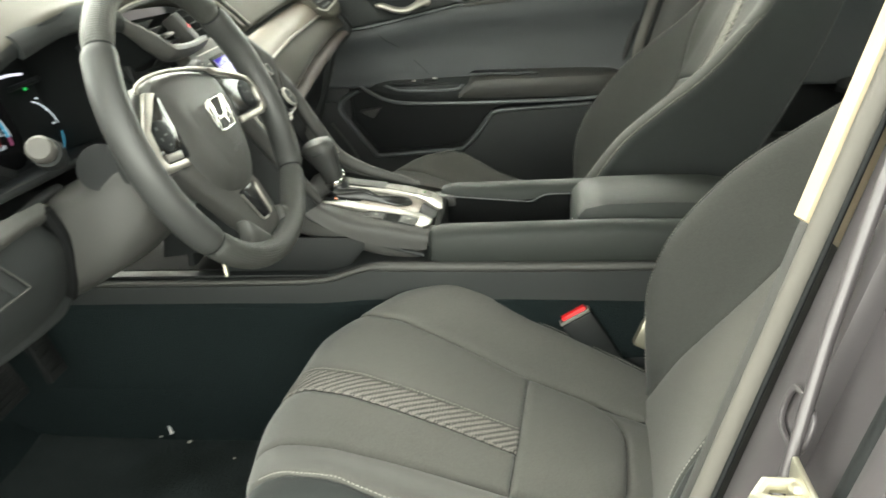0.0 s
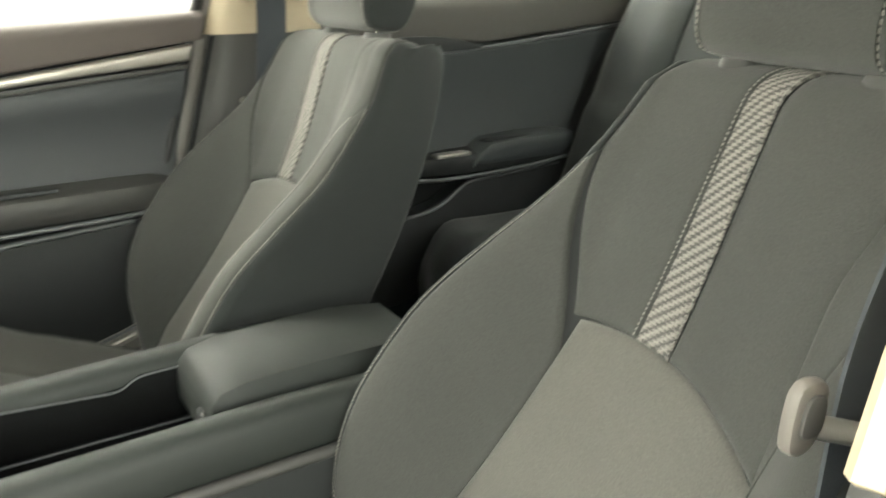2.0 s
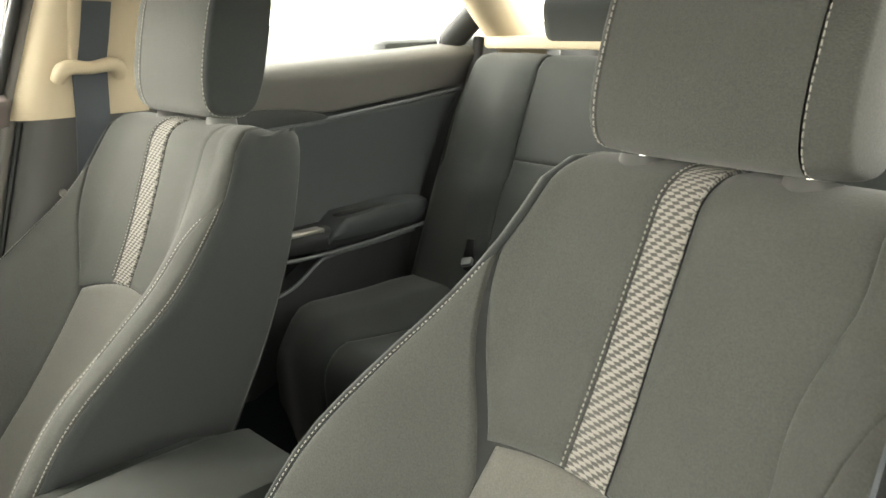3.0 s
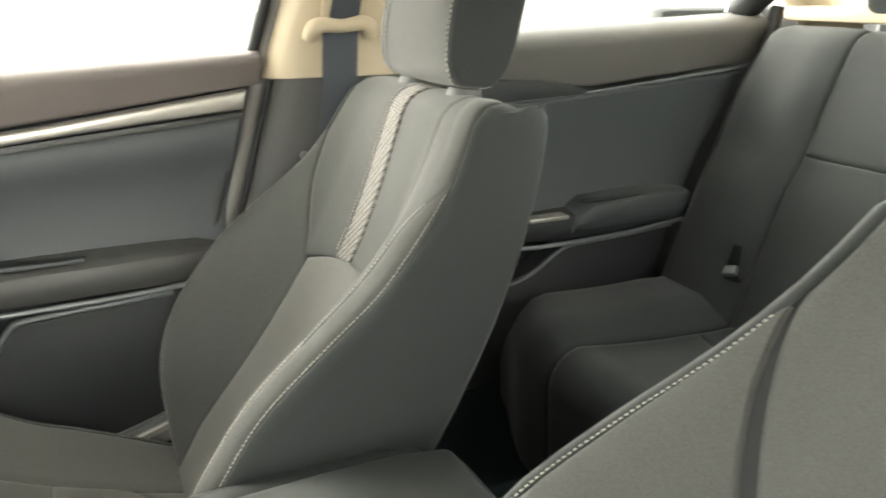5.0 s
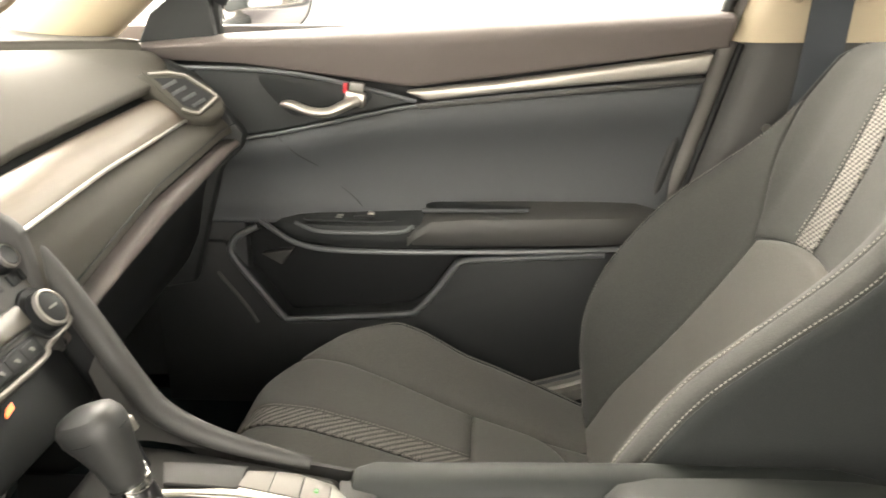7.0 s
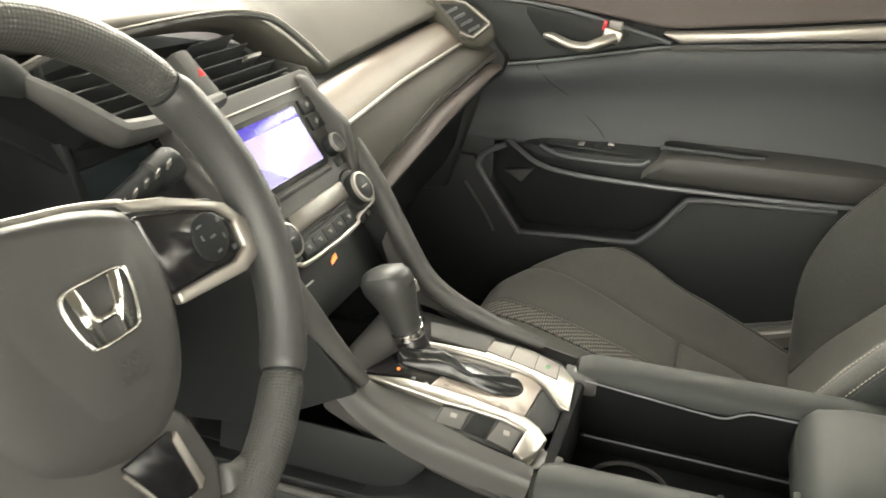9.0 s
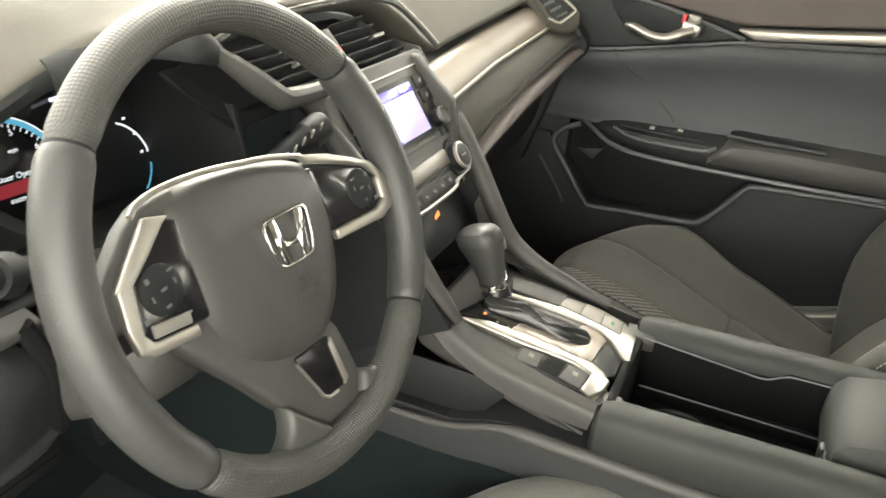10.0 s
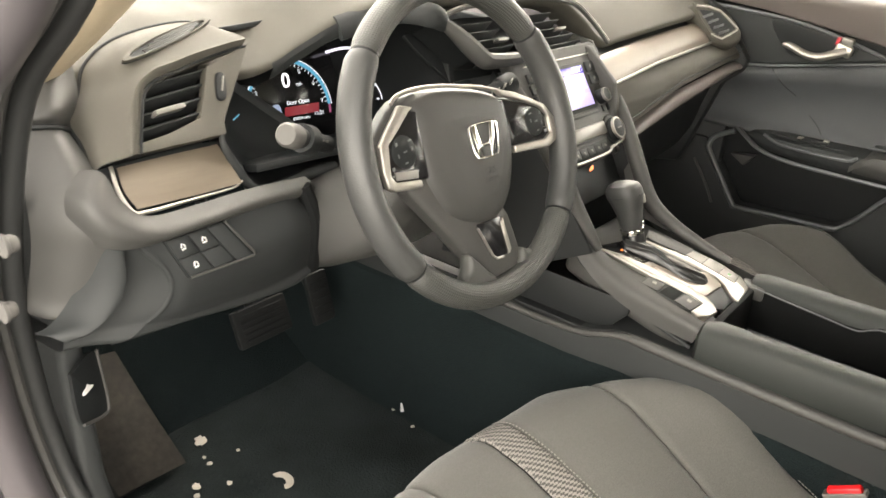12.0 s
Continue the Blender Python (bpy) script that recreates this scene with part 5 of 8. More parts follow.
# ---- steering wheel ----
WM = pose(-0.3637, -0.0489, 0.8835) @ pose(0, 0, 0, 0, 0, -3.5) @ pose(0, 0, 0, 67.2, 0, 0)     # x right, y up the wheel, z to the driver
wheel = thing("steering_wheel", "black leather steering wheel with silver spoke frames and gripped rim", "steering wheel")
wheel.matrix_world = WM


def arc(a0, a1, n, r=0.1665):
    return [(r * math.cos(radians(a)), r * math.sin(radians(a)), 0.0) for a in np.linspace(a0, a1, n)]


RIM = 0.0148
for name, a0, a1, m in (("upper_grip", 39.6, 140.4, GRIP), ("lower_grip", -139.4, -40.6, GRIP), ("left_rim", 141.2, 219.8, LEATHER), ("right_rim", -39.8, 38.8, LEATHER)):
    rr = np.full(60, RIM) + 0.0012 * (m is LEATHER)
    rr[[0, -1]] -= 0.0018
    rr[[1, -2]] -= 0.0006
    part(name, sweep(arc(a0, a1, 60), rr, 22, squash=1.12), m, wheel, "finely studded rim grip" if m is GRIP else "smooth leather rim")
for a in (39.2, 140.8, 220.2, -40.2):
    part("rim_seam", sweep(arc(a - 0.35, a + 0.35, 4), RIM - 0.0006, 18, squash=1.12), BLACK, wheel)
# armature behind the hub
part("hub_core", lathe([(0, -0.016), (0.048, -0.018), (0.052, -0.03), (0.050, -0.06), (0.045, -0.085), (0, -0.085)], 30), BLACK, wheel)


def dome(outline, z0, bulge, n=10, r=0.30):
    """A soft cushion over an outline: rings shrinking to the middle."""
    P = np.array(outline)
    c = P.mean(0)
    rings = []
    for k in np.linspace(0, 1, n):
        q = c + (P - c) * (1 - k)
        rings.append(np.c_[q, np.full(len(P), z0 + bulge * math.sqrt(max(0, 1 - (1 - min(1, k / r)) ** 2)) + 0.004 * k)])
    skirt = np.c_[P * 0.985, np.full(len(P), z0 - 0.03)]
    bm = grid(np.array([skirt, *rings]), close_v=True)
    bmesh.ops.remove_doubles(bm, verts=bm.verts, dist=1e-6)
    bmesh.ops.recalc_face_normals(bm, faces=bm.faces)
    return bm


hub = smooth_loop([(-0.086, 0.051), (-0.066, 0.0625), (-0.0354, 0.0640), (0.010, 0.0585), (0.050, 0.0485), (0.068, 0.036), (0.0735, 0.0047), (0.068, -0.029), (0.055, -0.0597), (0.0395, -0.0785), (0.0225, -0.089), (0.0, -0.092), (-0.0247, -0.087), (-0.0419, -0.0805), (-0.062, -0.067), (-0.075, -0.0452), (-0.083, -0.0242), (-0.086, 0.0075)], 90)
part("airbag_cover", dome(hub, -0.010, 0.015, 14, 0.42), mk("airbag_plastic", (0.036, 0.036, 0.034), 0.50, bump=0.35, bscale=1500, var=0.06), wheel, "dark grey padded airbag cover")
# raised centre facet
facet = smooth_loop([(-0.066, 0.038), (-0.02, 0.046), (0.040, 0.036), (0.056, 0.026), (0.056, -0.012), (0.044, -0.046), (0.020, -0.072), (-0.006, -0.076), (-0.030, -0.070), (-0.044, -0.050), (-0.060, -0.015)], 70)
part("cover_facet", dome(facet, -0.002, 0.0085, r=0.5), bpy.data.materials["airbag_plastic"], wheel)
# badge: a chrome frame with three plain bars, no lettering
BP = pose(0.006, -0.001, 0.0095)
fr = smooth_loop([(-0.0225, 0.0180), (0.0, 0.0198), (0.0225, 0.0180), (0.0248, 0.004), (0.0200, -0.0150), (0.0135, -0.0188), (0.0, -0.0194), (-0.0135, -0.0188), (-0.0200, -0.0150), (-0.0248, 0.004)], 48)
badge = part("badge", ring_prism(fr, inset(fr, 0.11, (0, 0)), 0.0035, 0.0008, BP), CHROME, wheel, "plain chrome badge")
for s in (-1, 1):
    part("badge_bar", prism([(s * 0.0192, 0.0172), (s * 0.0118, 0.0180), (s * 0.0072, -0.0050), (s * 0.0070, -0.0178), (s * 0.0138, -0.0160)][::s], 0.0032, 0.0008, BP), CHROME, badge)
part("badge_bar", prism([(-0.0080, 0.0005), (-0.004, -0.0025), (0.004, -0.0025), (0.0080, 0.0005), (0.0072, -0.0070), (0.004, -0.0062), (-0.004, -0.0062), (-0.0072, -0.0070)], 0.0028, 0.0006, BP), CHROME, badge)
for k, (t, s) in enumerate((("SRS", 0.0110), ("AIRBAG", 0.0075))):
    part("airbag_lettering", lettering(t, s, pose(0.008, -0.034 - 0.0095 * k, 0.0112), 0.0003), bpy.data.materials["wheel_leather"], wheel)
# side pads
for s in (-1, 1):
    if s < 0:
        pad = [(-0.074, 0.046), (-0.088, 0.047), (-0.108, 0.032), (-0.126, 0.019), (-0.1320, -0.012), (-0.128, -0.020), (-0.096, -0.023), (-0.076, -0.025)]
        band = [(-0.082, 0.0490), (-0.100, 0.0535), (-0.123, 0.0325), (-0.1375, 0.0185), (-0.1405, -0.005), (-0.138, -0.0225), (-0.130, -0.0275), (-0.091, -0.0310), (-0.0915, -0.0225), (-0.126, -0.0190), (-0.1310, -0.012), (-0.1255, 0.018), (-0.107, 0.0310), (-0.089, 0.0455)]
        line = [(0.0086, 0.0592), (-0.0342, 0.0648), (-0.072, 0.0660), (-0.096, 0.0625), (-0.106, 0.0560)]
    else:
        pad = [(0.062, 0.038), (0.127, 0.0215), (0.1420, 0.0074), (0.1426, -0.0137), (0.127, -0.0192), (0.066, -0.0170)]
        band = [(0.052, 0.0505), (0.085, 0.0425), (0.1113, 0.0325), (0.1375, 0.0210), (0.1520, 0.003), (0.1525, -0.0160), (0.1480, -0.0240), (0.132, -0.0290), (0.0670, -0.0250), (0.0668, -0.0165), (0.126, -0.0190), (0.1395, -0.0130), (0.1395, 0.0065), (0.1270, 0.0190), (0.1090, 0.0265), (0.085, 0.0345), (0.060, 0.0415)]
        line = [(0.0086, 0.0595), (0.032, 0.0555), (0.060, 0.0485)]
    spoke = part("spoke_pad", prism(pad[::-s], 0.020, 0.004, pose(0, 0, -0.019), 3), GLOSS, wheel, "glossy black switch pad")
    part("spoke_frame", prism(band[::-s], 0.0075, 0.0018, pose(0, 0, -0.004), 3), SATIN, spoke, "satin silver spoke frame")
    if s < 0:
        part("shoulder_panel", prism([(-0.0965, 0.0600), (-0.112, 0.0510), (-0.128, 0.0365), (-0.1440, 0.0215), (-0.1460, -0.006), (-0.120, -0.010), (-0.082, 0.0300), (-0.066, 0.0560), (-0.066, 0.0640)][::-1], 0.018, 0.005, pose(0, 0, -0.0215), 3), bpy.data.materials["airbag_plastic"], spoke)
    part("frame_line", sweep(bez([(x, y, -0.0030) for x, y in line], 26), 0.0022, 10), SATIN, spoke)
    part("spoke_arm", prism([(s * x, y) for x, y in [(0.05, 0.045), (0.120, 0.034), (0.152, 0.024), (0.156, -0.018), (0.135, -0.024), (0.05, -0.022)]][::s], 0.022, 0.006, pose(0, 0, -0.036), 2), PLASTIC, wheel)
    # round switch cluster and marks
    cxx, cyy = (-0.1065, 0.008) if s < 0 else (0.114, 0.004)
    part("switch_disc", lathe([(0, 0.003), (0.013, 0.003), (0.0165, 0.0015), (0.017, 0), (0, 0)], 26, pose(cxx, cyy, 0.0005)), BLACK, spoke)
    for dx, dy, w, h in ((0, 0.0, 0.005, 0.0018), (-0.009, 0.010, 0.005, 0.0015), (0.010, 0.009, 0.003, 0.0035), (0.001, -0.011, 0.004, 0.0018), (0.018, -0.014, 0.004, 0.0035), (-0.012, -0.022, 0.007, 0.0018), (-0.010, 0.002, 0.0015, 0.004), (0.010, -0.003, 0.0015, 0.004)):
        part("switch_mark", block(w, h, 0.0008, 0.0002, pose(cxx + s * dx, cyy + dy, 0.0037 - 0.0025 * (abs(dx) > 0.011), 0, 0, 8)), TRIM_GREY, spoke)
    if s < 0:
        part("switch_bar", block(0.030, 0.0085, 0.003, 0.001, pose(s * 0.109, -0.0150, 0.0015, 0, 0, -6)), SILVER_PAINT, spoke, "grey rocker switch")
# lower spoke: a grey arm sweeping down to a glossy insert between bright edges
fork = [(-0.078, -0.018), (-0.098, -0.020), (-0.107, -0.031), (-0.084, -0.060), (-0.064, -0.085), (-0.041, -0.117), (-0.022, -0.138), (-0.006, -0.1530), (0.036, -0.1540), (0.043, -0.142), (0.0475, -0.128), (0.0440, -0.108), (0.0405, -0.090), (0.030, -0.070), (-0.030, -0.060)]
low = part("lower_spoke", prism(fork, 0.022, 0.005, pose(0, 0, -0.026), 3), PLASTIC_GREY, wheel)
ins = [(-0.0185, -0.088), (0.0215, -0.088), (0.0255, -0.128), (0.021, -0.1315), (0.003, -0.1310), (-0.002, -0.128)]
part("spoke_insert", prism(ins, 0.004, 0.001, pose(0, 0, -0.0060)), mk("insert_black", (0.008, 0.008, 0.009), 0.16, spec=0.35), low, "glossy black insert")
part("insert_edge", sweep([(-0.0190, -0.092, -0.0022), (-0.003, -0.1275, -0.0022), (0.003, -0.1320, -0.0022), (0.014, -0.1325, -0.0022)], 0.0014, 8), SATIN, low)
part("insert_edge", prism([(0.0195, -0.094), (0.0245, -0.090), (0.0290, -0.128), (0.0235, -0.1325)], 0.004, 0.0012, pose(0, 0, -0.0045)), SATIN, low, "bright side of the insert")
part("rim_web", prism([(-0.044, -0.112), (-0.020, -0.139), (-0.006, -0.152), (-0.010, -0.166), (-0.055, -0.158), (-0.088, -0.141), (-0.060, -0.141), (-0.047, -0.130)], 0.022, 0.007, pose(0, 0, -0.018), 3), GRIP, wheel)
part("rim_web", prism([(0.036, -0.152), (0.0465, -0.128), (0.056, -0.137), (0.082, -0.139), (0.060, -0.158), (0.030, -0.165)], 0.020, 0.007, pose(0, 0, -0.016), 3), GRIP, wheel)

# ---- steering column, stalks and keys ----
column = thing("steering_column", "dark grey steering column cover with two stalks", "column cover")
rings = []
for z, w, h, dy in ((-0.075, 0.055, 0.038, -0.024), (-0.10, 0.080, 0.048, -0.044), (-0.15, 0.090, 0.056, -0.056), (-0.24, 0.088, 0.062, -0.062), (-0.34, 0.080, 0.060, -0.062)):
    a = np.linspace(0, 2 * np.pi, 36, endpoint=False)
    rings.append([tuple(WM @ Vector((w * np.sign(np.cos(t)) * abs(np.cos(t)) ** 0.6, h * np.sign(np.sin(t)) * abs(np.sin(t)) ** 0.6 + dy, z))) for t in a])
part("shroud", loft(rings), PLASTIC_GREY, column, "dark grey column shroud")


def stalk(name, base, tip, r0, r1, cap):
    b, t = Vector(base), Vector(tip)
    line = [tuple(b.lerp(t, k)) for k in (0, 0.25, 0.5, 0.72, 0.9, 1.0)]
    st = part(name, sweep(line, [r0, r0 * 0.95, r0, (r0 + r1) / 2, r1, r1 * 0.97], 18), BLACK, column, "black column stalk")
    d = (t - b).normalized()
    m = frame_of(tip, d.orthogonal(), d.cross(d.orthogonal()))
    part("stalk_end", lathe([(0, 0.012), (r1 * 0.9, 0.012), (r1 * 1.12, 0.008), (r1 * 1.15, -0.012), (r1 * 0.9, -0.016), (0, -0.016)], 24, m), cap, st, "grey stalk end cap")
    return st, m


st, m = stalk("light_stalk", (-0.440, 0.095, 0.858), (-0.532, 0.054, 0.896), 0.0098, 0.0112, GREY_KNOB)
p = Vector((-0.532, 0.054, 0.896)).lerp(Vector((-0.440, 0.095, 0.858)), 0.36)
part("stalk_collar", lathe([(0, 0.012), (0.0150, 0.010), (0.0160, -0.010), (0, -0.012)], 24, frame_of(tuple(p), (0.4, -1, 0), (0.38, 0.15, 0.92))), BLACK, st)
part("stalk_boot", lathe([(0, 0.05), (0.018, 0.05), (0.024, 0.03), (0.026, 0.0), (0, 0.0)], 20, frame_of((-0.425, 0.06, 0.845), (0, 1, 0.2), (0.4, 0, 0.9))), BLACK, column)
for k in range(4):
    p = Vector((-0.532, 0.054, 0.896)).lerp(Vector((-0.440, 0.095, 0.858)), 0.42 + 0.12 * k)
    part("stalk_mark", block(0.005, 0.0010, 0.0022, 0.0003, pose(p.x, p.y - 0.0106, p.z + 0.004, 0, 25, 0)), SILVER_PAINT, st)
st, m = stalk("wiper_stalk", (-0.285, 0.058, 0.858), (-0.178, 0.034, 0.902), 0.0105, 0.0126, BLACK)
for k in range(5):
    p = Vector((-0.180, 0.030, 0.908)).lerp(Vector((-0.285, 0.055, 0.860)), 0.08 + 0.10 * k)
    part("stalk_mark", block(0.006, 0.0015, 0.007, 0.0003, pose(p.x, p.y - 0.0108, p.z + 0.006, 20, -25, 10)), SILVER_PAINT, st)
keys = thing("ignition_keys", "small bunch of steel keys hanging in the ignition", "keys")
part("key_blade", prism([(-0.004, 0), (0.004, 0), (0.004, -0.03), (-0.004, -0.03)], 0.003, 0.0008, pose(-0.262, 0.02, 0.705, 70, 0, 20)), STEEL, keys)
part("key_head", lathe([(0, 0.004), (0.012, 0.004), (0.013, 0), (0.012, -0.004), (0, -0.004)], 18, pose(-0.262, 0.012, 0.690, 90, 0, 25)), STEEL, keys)
part("key_ring", sweep([(-0.262 + 0.011 * math.cos(a), 0.006, 0.672 + 0.011 * math.sin(a)) for a in np.linspace(0, 2 * math.pi, 24, endpoint=False)], 0.0012, 6, closed=True), CHROME, keys)
part("key_tag", prism([(-0.008, 0), (0.008, 0), (0.009, -0.022), (-0.007, -0.024)], 0.003, 0.001, pose(-0.268, 0.002, 0.664, 80, 20, 10)), STEEL, keys)

# ---- dashboard ----
dash = thing("dashboard", "dark soft-touch dashboard with bronze trim, vents and a radio", "dashboard")
# the top pad: its front lip as x, y, z, then back to the windscreen
LIP = bez([(-0.715, 0.255, 0.915), (-0.660, 0.250, 0.925), (-0.608, 0.245, 0.935), (-0.55, 0.245, 0.936), (-0.488, 0.205, 0.9235), (-0.435, 0.200, 0.925), (-0.39, 0.190, 0.947), (-0.35, 0.172, 0.971), (-0.30, 0.146, 0.992), (-0.235, 0.122, 0.999), (-0.17, 0.118, 0.996), (-0.06, 0.118, 0.992), (0.06, 0.112, 0.982), (0.115, 0.095, 0.955), (0.165, 0.076, 0.917), (0.23, 0.072, 0.919), (0.33, 0.072, 0.924), (0.46, 0.074, 0.929), (0.58, 0.078, 0.933), (0.66, 0.090, 0.938)], 120)


def rise(x):
    return np.interp(x, [-0.72, -0.6, -0.45, -0.3, -0.2, 0.05, 0.17, 0.3, 0.6, 0.68], [0.045, 0.040, 0.050, 0.022, 0.014, 0.014, 0.072, 0.072, 0.040, 0.022])


def pad_end(x, y):
    """Where the top pad ends before the raised strip under the windscreen."""
    far = 0.72 - 0.32 * (abs(x) / 0.70) ** 3
    return max(y + 0.03, min(far, np.interp(x, [-0.35, 0.0, 0.2, 0.4, 0.5, 0.58, 0.62, 0.66], [0.70, 0.50, 0.42, 0.355, 0.30, 0.215, 0.14, 0.12])))


cols = []
for x, y, z in LIP:
    k = rise(x)
    back = pad_end(x, y)
    d = min(0.12, 0.7 * (back - y))
    top = [(x, y + 0.040, z - 0.020), (x, y + 0.014, z - 0.014), (x, y + 0.003, z - 0.007), (x, y, z), (x, y + 0.006, z + 0.006), (x, y + 0.25 * d, z + 0.35 * k), (x, y + 0.58 * d, z + 0.75 * k), (x, y + d, z + k), (x, 0.5 * (y + d + back), z + k + 0.003), (x, back, z + k - 0.004), (x, back + 0.004, z + k - 0.03)]
    cols.append(bez(top, 30))
bm = grid(np.array(cols))
bmesh.ops.recalc_face_normals(bm, faces=bm.faces)
part("top_pad", bm, DASH_SOFT, dash, "soft-touch dash top")
# dark sheet laid under the lip; the hood's shade is in its colour
hood = [p for p in LIP if -0.43 < p[0] < -0.235]
brow = grid(np.array([[(x, y - 0.002, z + 0.001), (x, y - 0.003, z - 0.006), (x, y + 0.004, z - 0.020), (x, y + 0.030, z - 0.034), (x, y + 0.075, z - 0.040)] for x, y, z in hood]))
bmesh.ops.recalc_face_normals(brow, faces=brow.faces)
part("hood_brow", brow, PLASTIC, dash, "dark sheet for the shaded underside of the instrument hood")
strip, gap_line = [], []
for x, y, z in LIP:
    if x < -0.30:
        continue
    b, zp = pad_end(x, y) + 0.008, z + rise(x)
    far = max(b + 0.05, np.interp(x, [-0.3, 0.0, 0.3, 0.54, 0.62, 0.66], [0.76, 0.66, 0.56, 0.47, 0.44, 0.40]))
    e = 0.004 if x > 0.62 else 0.0
    strip.append(bez([(x, b + 0.003, zp - 0.03), (x, b, zp - 0.002), (x, b + 0.004, zp + 0.010 + e), (x, b + 0.016, zp + 0.017 + e), (x, 0.5 * (b + far), max(zp + 0.020, 0.992)), (x, far, max(zp + 0.018, 1.000)), (x, far + 0.02, zp - 0.02)], 24))
    gap_line.append((x, b - 0.004, zp - 0.008))
last = np.array(strip[-1])
strip.append(last + np.array((0.03, 0.02, 0.0)))
bm = grid(np.array(strip))
bmesh.ops.recalc_face_normals(bm, faces=bm.faces)
if sum(f.normal.z for f in bm.faces) < 0:
    bmesh.ops.reverse_faces(bm, faces=bm.faces)
part("windscreen_strip", bm, DASH_SOFT, dash, "raised soft strip under the windscreen")
# black bead along the step between the pads, painting its shade
part("pad_step_shade", sweep(np.array(gap_line), 0.006, 8), BLACK, dash)
part("windscreen_rim", sweep(bez([(-0.3, 0.80, 1.0), (0.0, 0.70, 1.004), (0.3, 0.60, 1.006), (0.54, 0.50, 1.006), (0.66, 0.43, 1.008), (0.72, 0.37, 1.03), (0.71, 0.30, 1.09)], 30), 0.0085, 8), mk("windscreen_frit", (0.05, 0.04, 0.03), 0.5), dash, "dark windscreen edge band")
part("windscreen_ledge", sweep(bez([(-0.70, 0.36, 0.965), (-0.45, 0.66, 0.980), (0.0, 0.80, 0.985)], 40), 0.010, 8), BLACK, dash)


# passenger side: bronze band, bright line, lower panel and lip
def pas(x, k):
    """Rows of the section at x: 0 pad gap, 1 band top, 2 band bottom, 3 panel bottom, 4 lip top, 5 lip bottom."""
    yb = np.interp(x, [0.09, 0.3, 0.62], [0.014, 0.034, 0.040])
    zb = np.interp(x, [0.09, 0.3, 0.62], [0.870, 0.8755, 0.886])
    zu = np.interp(x, [0.09, 0.16, 0.35, 0.60], [0.785, 0.797, 0.832, 0.850])
    zl = np.interp(x, [0.09, 0.18, 0.355, 0.63], [0.755, 0.772, 0.795, 0.824])
    yl = np.interp(x, [0.09, 0.62], [0.0, 0.004])
    return [(yb + 0.040, zb + 0.034), (yb + 0.034, zb + 0.0305), (yb, zb), (yl, zu), (yl - 0.004, zu - 0.012), (yl - 0.002, zl)][k]


XS = np.linspace(0.100, 0.655, 40)


def band(rows, n=10, bulge=0.0):
    """A strip across the sections through the given rows."""
    out = []
    for x in XS:
        P = bez([(x, *r(x)) for r in rows], n)
        out.append(P)
    bm = grid(np.array(out))
    bmesh.ops.recalc_face_normals(bm, faces=bm.faces)
    if sum(f.normal.y for f in bm.faces) > 0:
        bmesh.ops.reverse_faces(bm, faces=bm.faces)
    return bm


r = lambda k, dy=0.0, dz=0.0: (lambda x: (pas(x, k)[0] + dy, pas(x, k)[1] + dz))  # noqa: E731
part("trim_band", band([r(1, 0.012, -0.002), r(1), lambda x: tuple((np.array(pas(x, 1)) + pas(x, 2)) / 2 + (-0.0035, 0.003)), r(2), r(2, 0.010, -0.004)]), BRONZE, dash, "brushed bronze trim band")
part("shadow_gap", band([r(1, 0.012, -0.004), r(0, 0.025, 0.0), r(0, 0.04, 0.012)]), BLACK, dash)
part("bright_line", sweep([(x, pas(x, 2)[0] - 0.0015, pas(x, 2)[1] - 0.001) for x in XS], 0.0026, 8), SATIN, dash, "thin bright trim line")
part("glovebox_panel", band([r(2, 0.012, -0.004), r(2, 0.001, -0.006), lambda x: tuple((np.array(pas(x, 2)) + pas(x, 3)) / 2 + (-0.006, 0.0)), r(3), r(3, 0.014, -0.004)]), DASH_SOFT, dash, "soft dark dash panel")
part("panel_stitch_line", sweep([(x, pas(x, 3)[0] - 0.0035, pas(x, 3)[1] + 0.012) for x in XS[2:]], 0.0011, 6), BLACK, dash)
part("lip", band([r(4, 0.014, 0.0), r(4), lambda x: tuple((np.array(pas(x, 4)) + pas(x, 5)) / 2 + (-0.008, 0.0)), r(5), r(5, 0.03, -0.012)]), SILL, dash, "smooth lower dash lip")
part("glovebox", band([r(5, 0.02, -0.006), r(5, 0.05, -0.05), r(5, 0.08, -0.16), r(5, 0.16, -0.24), r(5, 0.34, -0.27)]), BLACK, dash, "dark glove box front")
part("dash_end", prism(yz([(0.10, 0.955), (0.055, 0.93), (0.018, 0.885), (-0.012, 0.846), (-0.006, 0.822), (0.03, 0.79), (0.09, 0.60), (0.34, 0.55), (0.45, 0.96)]), 0.03, 0.008, door_plane(0.690)), PLASTIC, dash)

part("stack_border", prism(yz([(0.062, 0.918), (0.050, 0.906), (0.011, 0.873), (-0.003, 0.800), (-0.007, 0.756), (0.06, 0.757), (0.10, 0.92)]), 0.016, 0.004, door_plane(0.106), 3), PLASTIC_GREY, dash, "grey border beside the radio")

# vent at the passenger's end
VM = frame_of((0.590, 0.022, 0.905), (1, -0.7, -0.05), (0, 0.62, 0.78))
house = [(-0.078, 0.055), (-0.006, 0.053), (0.030, 0.026), (0.044, 0.002), (0.036, -0.020), (0.004, -0.032), (-0.034, -0.024), (-0.066, 0.020)]
pv = part("end_vent", prism(house, -0.075, 0.012, VM, 4), DASH_SOFT, dash, "grey pod round the side air vent")
